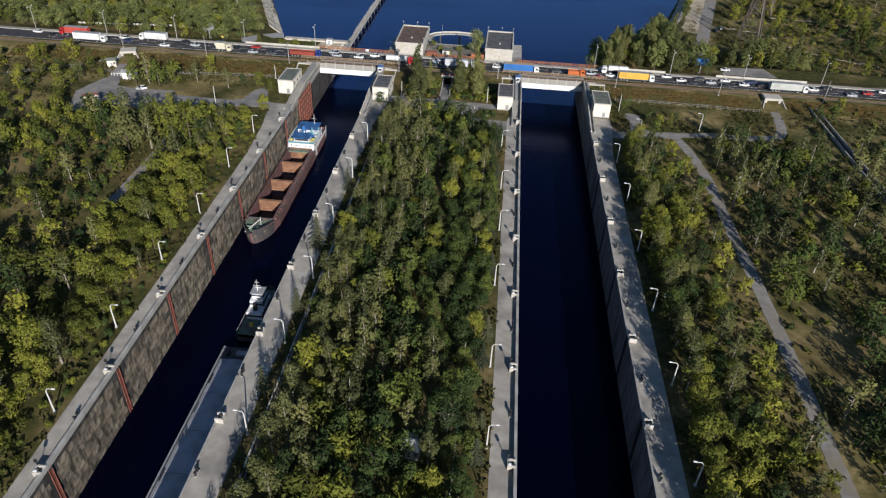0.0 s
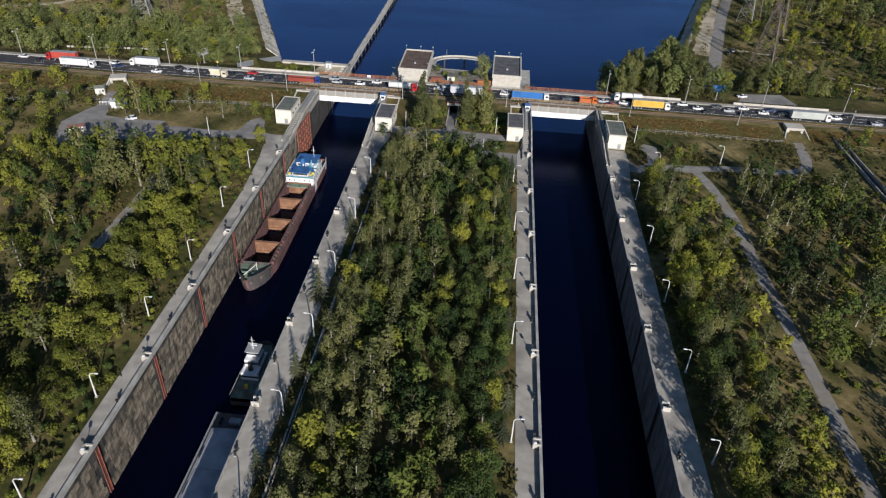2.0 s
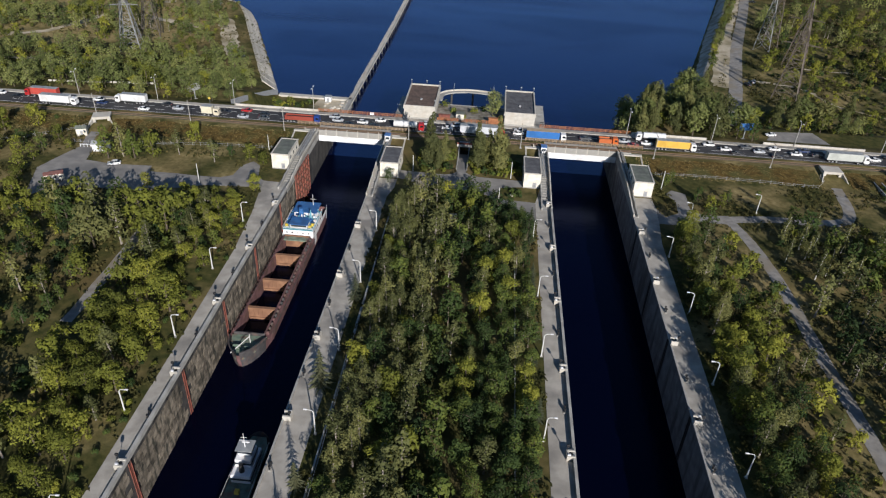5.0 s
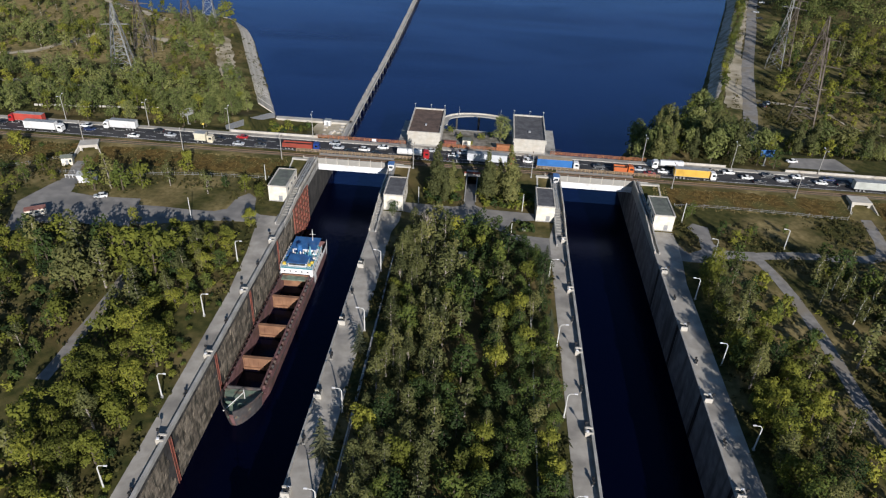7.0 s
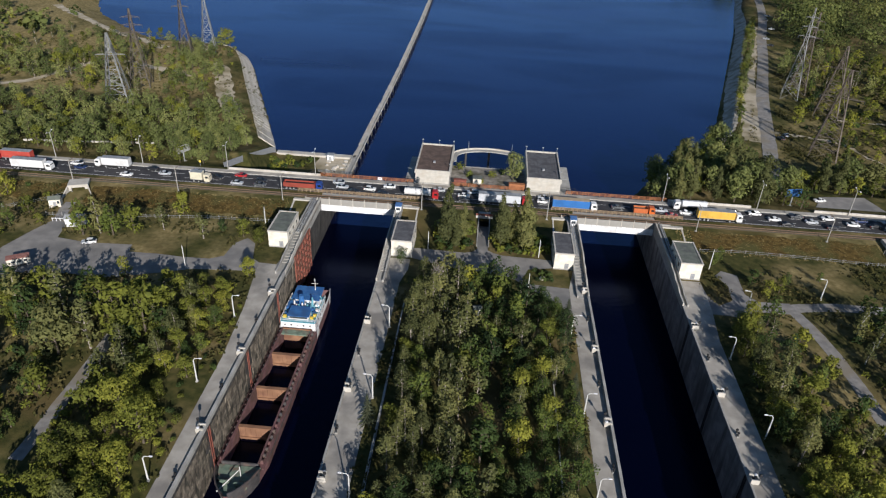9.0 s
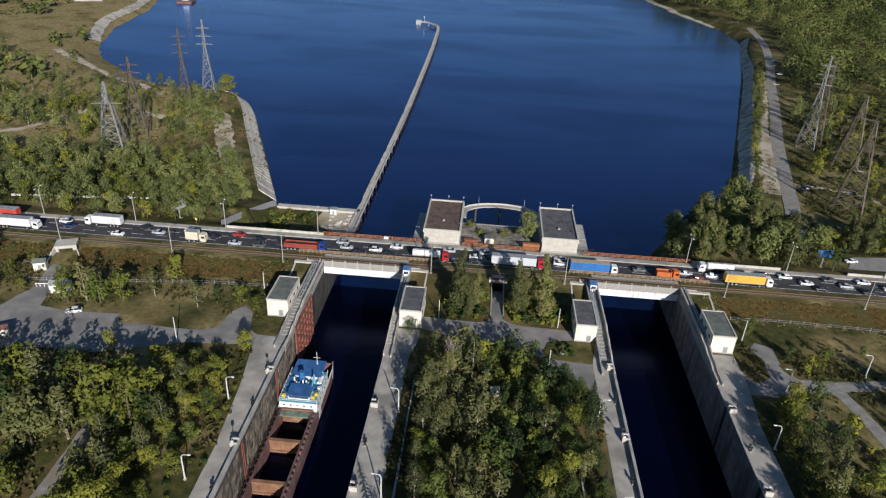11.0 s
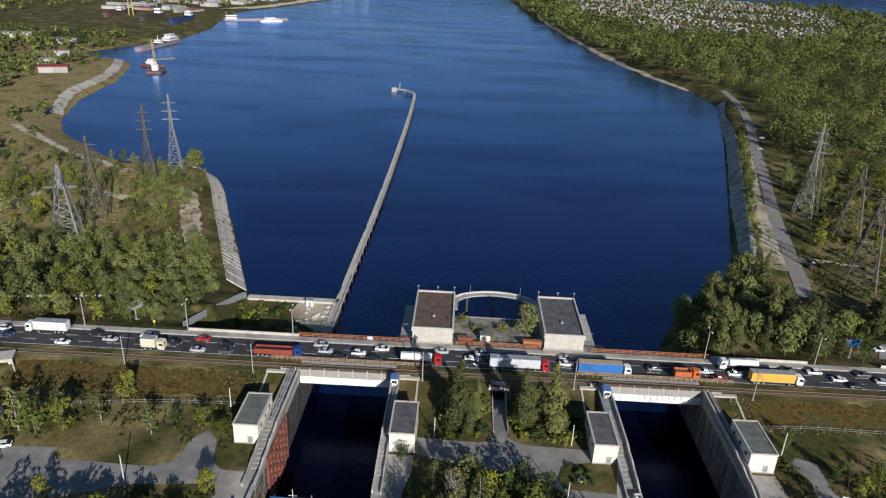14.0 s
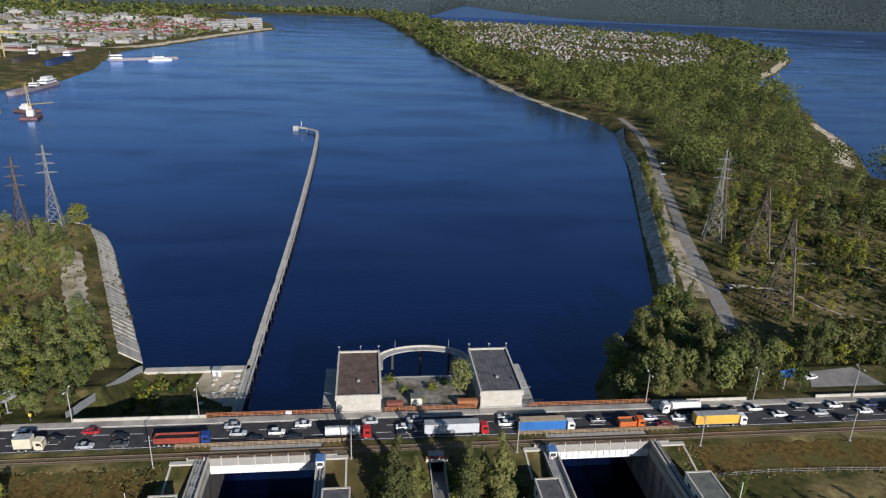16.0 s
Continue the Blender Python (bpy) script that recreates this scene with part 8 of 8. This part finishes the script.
# ---- dry grass on the banks and rough land ----
rs = np.random.RandomState(77)
n = 5000
x, y = np.where(rs.random_sample(n) < 0.45, rs.uniform(-215, -87, n), rs.uniform(46, 175, n)), 274.5 + 12.2 * rs.random_sample(n) ** 0.8
keep = (np.abs(x + 161.5) > 5) & (np.abs(x - 118.5) > 5)
x, y = x[keep], y[keep]
z = land(x, y)
P = []
for k in range(2):
    a = rs.uniform(0, 6.28, len(x))
    w, h = rs.uniform(0.15, 0.4, len(x)), rs.uniform(0.12, 0.3, len(x))
    dx, dy = np.cos(a) * w, np.sin(a) * w
    lx, ly = rs.normal(0, 0.18, len(x)), rs.normal(0, 0.18, len(x))
    P.append(np.stack([np.stack([x - dx, y - dy, z - 0.05], -1), np.stack([x + dx, y + dy, z - 0.05], -1), np.stack([x + dx * 0.5 + lx, y + dy * 0.5 + ly, z + h], -1), np.stack([x - dx * 0.7 + lx, y - dy * 0.7 + ly, z + h * 0.8], -1)], 1))
P = np.concatenate(P).reshape(-1, 3)
link("tall_grass", cloud_mesh("tall_grass", P, np.arange(len(P)).reshape(-1, 4), REED), None, None, "tufts of tall dry golden grass", "grass", "", "stuff")


# ---- town and far shores ----
WALLS = [material("far_wall_%s" % k, tuple(v * 0.85 for v in c), c, 0.05, 0.9, c3=tuple(v * 0.7 for v in c), big=0.1) for k, c in (("white", (0.44, 0.43, 0.41)), ("cream", (0.36, 0.32, 0.26)), ("grey", (0.22, 0.22, 0.22)), ("brick", (0.26, 0.19, 0.15)))]
ROOFS = [material("far_roof_%s" % k, tuple(v * 0.85 for v in c), c, 0.05, 0.85) for k, c in (("grey", (0.30, 0.31, 0.33)), ("red", (0.26, 0.05, 0.05)), ("brown", (0.20, 0.14, 0.11)), ("pale", (0.36, 0.36, 0.36)), ("green", (0.10, 0.20, 0.14)))]


def block(x, y, w, d, h, rz, wall_m, roof_m, storeys, label):
    t = thing("town_building", x, y, float(land(x, y)) - 0.5, rz, label, "building", "buildings of the town")
    part("body", B(-w / 2, w / 2, -d / 2, d / 2, 0, h), wall_m, t)
    part("roof", B(-w / 2 - 0.6, w / 2 + 0.6, -d / 2 - 0.6, d / 2 + 0.6, h, h + 1.0), roof_m, t)
    for s in range(storeys if storeys > 1 else 0):
        z = h * (s + 0.35) / storeys
        part("window_band", B(-w / 2 + 1, w / 2 - 1, -d / 2 - 0.1, -d / 2 + 0.05, z, z + h * 0.35 / storeys), WINDOW, t)
    return t


rnd = random.Random(9)
TOWN = [(-480, 1125), (-520, 1400), (-575, 1600), (-560, 1760), (-470, 2200), (-400, 2560), (-470, 3000), (-1900, 3600), (-1500, 1300), (-900, 1000)]
RED = [(-820, 1930), (-480, 2080), (-480, 2300), (-640, 2720), (-960, 2450)]
town = []
while len(town) < 620:
    x, y = (rnd.uniform(-960, -470), rnd.uniform(1930, 2720)) if len(town) % 3 == 0 else (rnd.uniform(-1900, -400), 1500 + 2000 * rnd.random())
    if not inside(TOWN, x, y) or x < -0.48 * y:
        continue
    red = inside(RED, x, y)
    tall = rnd.random() < 0.10 and y > 1800 and not red
    w, d = (rnd.uniform(35, 60), 13) if tall else ((rnd.uniform(12, 36), rnd.uniform(8, 14)) if red else (rnd.uniform(12, 46), rnd.uniform(8, 18)))
    h = rnd.uniform(13, 20) if tall else rnd.uniform(4, 8)
    roof = 0 if tall else (1 if red and rnd.random() < 0.7 else rnd.choice((0, 3, 2, 3, 0, 1)))
    town.append((x, y, w, d, h, rnd.choice((-12, 78, -12, 5)), rnd.choice((0, 0, 1, 2)), roof, tall))
town.sort(key=lambda r: math.hypot(r[0], r[1]))
for x, y, w, d, h, rz, wl, rf, tall in town[:90]:
    block(x, y, w, d, h, rz, WALLS[wl], ROOFS[rf], 5 if tall else 1, "far pale apartment block" if tall else "far low town building")
V, Fc, M = [], [], []
for x, y, w, d, h, rz, wl, rf, tall in town[90:]:
    c, q, z, b = math.cos(radians(rz)), math.sin(radians(rz)), float(land(x, y)) - 0.5, len(V)
    for u, v, k in [(u * w / 2, v * d / 2, k) for k in (0, h) for u, v in ((-1, -1), (1, -1), (1, 1), (-1, 1))] + [(-w / 2, 0, h + (0.4 if tall else 2.6)), (w / 2, 0, h + (0.4 if tall else 2.6))]:
        V.append((x + u * c - v * q, y + u * q + v * c, z + k))
    for f, m in (((0, 1, 5, 4), wl), ((1, 2, 6, 9, 5), wl), ((2, 3, 7, 6), wl), ((3, 0, 4, 8, 7), wl), ((4, 5, 9, 8), 4 + rf), ((6, 7, 8, 9), 4 + rf)):
        Fc.append(tuple(b + i for i in f))
        M.append(m)
me = pydata("town_houses", V, Fc)
for m in WALLS + ROOFS:
    me.materials.append(m)
me.polygons.foreach_set("material_index", M)
link("town_houses", me, None, None, "crowded pale and red-roofed houses of the far town", "houses", "", "stuff")
for x, y, w, h in ((-455, 2420, 34, 30), (-420, 2470, 30, 30), (-490, 2380, 36, 24), (-590, 1700, 34, 13), (-375, 2500, 24, 34)):
    block(x, y, w, 16, h, -8, WALLS[0], ROOFS[0], 6, "pale apartment block near the river bank")
for x, y, w, d, rm_ in ((-440, 800, 26, 12, 1), (-470, 840, 18, 9, 3), (-520, 790, 30, 14, 0), (-490, 905, 16, 9, 2), (-560, 860, 22, 10, 3), (-600, 930, 34, 14, 0), (-540, 1000, 28, 12, 3), (-630, 1040, 44, 14, 3), (-700, 980, 40, 18, 0), (-760, 1100, 50, 16, 3)):
    block(x, y, w, d, 6, 20, WALLS[0], ROOFS[rm_], 1, "low white yard building near the river port")

# summer houses on the peninsula
rs = np.random.RandomState(31)
DACHA = [(290, 1420), (620, 1370), (1030, 1860), (1150, 2500), (1040, 3060), (900, 3450), (600, 3600), (330, 3700), (290, 2600), (250, 1900)]
V, Fc, M = [], [], []
n = 0
while n < 2500:
    x, y = rs.uniform(240, 1160), 1360 + 2350 * rs.random_sample() ** 1.25
    if not inside(DACHA, x, y) or noise.noise((x * 0.004, y * 0.004, 3)) < -0.28 or land(x, y) < WATER + 2:
        continue
    g = 1 + (y - 1400) / 6000
    w, d, h, r = rs.uniform(1.6, 2.9) * g, rs.uniform(1.5, 2.6) * g, rs.uniform(2.2, 3.2) * g, rs.uniform(1.2, 2.0) * g
    a = rs.choice((0.3, 1.87, 0.35, 1.9)) + rs.normal(0, 0.08)
    ca, sa = math.cos(a), math.sin(a)
    z = float(land(x, y)) - 0.5
    b = len(V)
    for u, v, k in ((-w, -d, 0), (w, -d, 0), (w, d, 0), (-w, d, 0), (-w, -d, h), (w, -d, h), (w, d, h), (-w, d, h), (-w, 0, h + r), (w, 0, h + r)):
        V.append((x + u * ca - v * sa, y + u * sa + v * ca, z + k))
    q = rs.randint(0, 5)
    rf = 4 + rs.choice((0, 0, 2, 3, 2, 3, 0, 4, 0, 2, 3, 1))
    wl = rs.choice((0, 0, 1, 2, 3))
    for f, m in (((0, 1, 5, 4), wl), ((1, 2, 6, 9, 5), wl), ((2, 3, 7, 6), wl), ((3, 0, 4, 8, 7), wl), ((4, 5, 9, 8), rf), ((6, 7, 8, 9), rf)):
        Fc.append(tuple(b + i for i in f))
        M.append(m)
    n += 1
me = pydata("summer_houses", V, Fc)
for m in WALLS + ROOFS:
    me.materials.append(m)
me.polygons.foreach_set("material_index", M)
link("summer_houses", me, None, None, "crowded small summer houses among gardens", "houses", "", "stuff")
part("meadow_far", prism(bmesh.new(), [(560, 1330), (700, 1450), (690, 1490), (540, 1395)], -9, -6.9), SAND, None, "pale bare field beside the summer houses", "field", "", "structure")
draped("beach_far", [(-548, 1625), (-514, 1739), (-492, 1833), (-431, 2185), (-345, 2595)], 12, SAND, "pale beach along the far bank", "beach", 2, 31, 25.0, 0.4)
draped("beach_point", [(615, 1300), (648, 1345), (760, 1458), (1040, 1850)], 14, SAND, "pale sand along the point", "beach", 2, 32, 15.0, 0.4)
draped("beach_east", [(362, 662), (432, 772), (460, 842), (476, 884)], 16, SAND, "pale sandy shore with slabs", "beach", 2.5, 33, 8.0, 0.3)
draped("bank_port", [(-350, 642), (-378, 712), (-391, 800), (-416, 882), (-432, 915)], 9, REVET, "pale concrete bank of the port", "bank", 0.8, 34, 6.0, 0.3)
draped("shore_east", [(212, 900), (190, 1018), (168, 1182), (150, 1420), (128, 1868)], 8, SAND, "narrow sandy shore below the wood", "beach", 2, 35, 12.0, 0.3)


CRANE = material("faded_yellow_crane_paint", (0.40, 0.31, 0.10), (0.52, 0.41, 0.15), 0.3, 0.7)
GREYHULL = material("weathered_grey_hull", (0.20, 0.18, 0.20), (0.32, 0.30, 0.33), 0.2, 0.7, c3=(0.26, 0.17, 0.14), big=0.08)
NAVY = material("navy_blue_hull", (0.018, 0.045, 0.14), (0.035, 0.075, 0.21), 0.3, 0.6, c3=(0.05, 0.06, 0.12), big=0.1)


def far_ship(name, x, y, L_, w, rz, hull_m, deck_h, houses, label, z=WATER):
    t = thing(name, x, y, z, rz, label, "ship", "ships at the far bank")
    bm = bmesh.new()
    hull(bm, w / 2, L_, 1.2, -1.5, deck_h)
    part("hull", bm, hull_m, t)
    for y0, y1, hw, z0, z1, m_ in houses:
        part("deck_house", B(-hw, hw, y0, y1, z0, z1, bev=0.2), m_, t)
        part("window_band", B(-hw - 0.05, hw + 0.05, y0 - 0.05, y1 + 0.05, z0 + (z1 - z0) * 0.5, z0 + (z1 - z0) * 0.75), WINDOW, t)
    part("mast", rod(bmesh.new(), (0, houses[-1][0] + 2, houses[-1][5 - 1]), (0, houses[-1][0] + 2, houses[-1][4] + 7), 0.3, 0.15), SHIPW, t)
    return t


far_ship("moored_freighter", -453, 1004, 118, 15, -3, GREYHULL, 4.0, [(84, 112, 5.5, 4, 8.5, SHIPW), (90, 106, 4.5, 8.5, 12, SHIPW), (60, 68, 5.0, 4, 8, SHIPW)], "moored grey-brown freighter with white deck houses")
far_ship("white_ferry", -420, 1448, 44, 9, -46, SHIPW, 2.5, [(6, 38, 3.6, 2.5, 5.5, SHIPW), (10, 30, 3.0, 5.5, 8, SHIPW)], "white passenger ferry moored at the far bank")
far_ship("tanker_ship", -487, 1442, 124, 14, -55, GREYHULL, 3.0, [(4, 24, 5, 3, 10, SHIPW)], "long grey tanker at the far bank")
far_ship("slipped_ship", -518, 1272, 112, 14, 4, NAVY, 6.5, [(96, 108, 5.5, 6.5, 13, SHIPW)], "blue ship on the slipway", -6.8)
far_ship("slipped_ship", -580, 1302, 108, 14, 5, HULLB, 6.0, [(88, 102, 5.5, 6, 14, SHIPW)], "dark ship on the slipway", -6.8)
far_ship("slipped_ship", -660, 1340, 90, 13, 6, HULLR, 6.0, [(72, 84, 4.5, 6, 11, SHIPW)], "maroon ship on the slipway", -6.8)


def crane_barge(x, y, rz, label, big):
    t = thing("floating_crane", x, y, WATER, rz, label, "crane", "floating cranes")
    part("pontoon", B(-8, 8, -11, 11, -1.0, 2.2, bev=0.3), HULLR, t, "rusty pontoon")
    part("cabin", B(-3, 3, -3, 4, 2.2, 8, bev=0.2), SHIPW, t)
    bm = bmesh.new()
    if big:
        for s in (-1.4, 1.4):
            rod(bm, (s, 3, 6), (s * 0.3, -3, 34), 0.36, 0.24, 5)
        for i in range(7):
            z = 8 + 4 * i
            rod(bm, (-1.3, 2.6 - i * 0.75, z), (1.3, 2.0 - i * 0.75, z + 3.4), 0.25, n=4)
    else:
        for s in (-1.2, 1.2):
            rod(bm, (s, 0, 7), (s * 0.4, -40, 13), 0.5, 0.3, 5)
    part("jib", bm, CRANE, t, "yellow lattice jib")
    part("winch_house", B(-2, 2, 5, 9, 2.2, 5, bev=0.15), WHITEM, t)
    return t


crane_barge(-366, 862, 10, "floating crane with a yellow jib on a rusty pontoon", True)
crane_barge(-386, 900, 60, "dredger with a long yellow boom", False)
t = thing("shipyard_crane", -640, 1400, -8, 0, "tall yellow shipyard gantry crane", "crane")
for s in (-4, 4):
    part("tower_leg", rod(bmesh.new(), (s, 0, 0), (s * 0.6, 0, 40), 1.0, 0.7, 5), CRANE, t)
part("crane_beam", B(-6, 30, -1, 1, 40, 42.5), CRANE, t)


# ---- facing blocks of the west chamber wall, one by one where the camera passes nearest ----
rnd = random.Random(12)
sizes = [(3.1, 1.66), (2.3, 1.66), (1.6, 1.66)]
shared = []
for w, h in sizes:
    bm = B(-0.09, 0.09, 0.07, w - 0.07, 0.06, h - 0.06, bev=0.03)
    me = bpy.data.meshes.new("block")
    bm.to_mesh(me)
    me.materials.append(BLOCK)
    shared.append(me)
V, Fc = [], []
count = 0
for r in range(8):
    z = -14.4 + r * 1.68
    y = 66.0 + rnd.uniform(-1, 0)
    while y < 250:
        k = rnd.choice((0, 0, 1, 1, 2))
        w, h = sizes[k]
        dx = rnd.uniform(-0.05, 0.05)
        if not any(abs(y + w / 2 - (b + 1.2)) < 0.6 + w / 2 for b in BOX_Y):
            if y < 160 and count < 300:
                o = new("block", shared[k])
                o.parent = wall_west
                o.location = (-76.42 + dx, y, z)
                count += 1
            else:
                b = len(V)
                x0, x1 = -76.5 + dx, -76.33 + dx
                V += [(x, yy, zz) for x in (x0, x1) for yy, zz in ((y + 0.07, z + 0.06), (y + w - 0.07, z + 0.06), (y + w - 0.07, z + h - 0.06), (y + 0.07, z + h - 0.06))]
                Fc += [(b + 4, b + 5, b + 6, b + 7), (b, b + 1, b + 5, b + 4), (b + 1, b + 2, b + 6, b + 5), (b + 2, b + 3, b + 7, b + 6), (b + 3, b, b + 4, b + 7)]
        y += w
me = pydata("facing_blocks", V, Fc)
link("facing_blocks", me, BLOCKS, wall_west, "weathered stone facing blocks", "", "", "stuff")
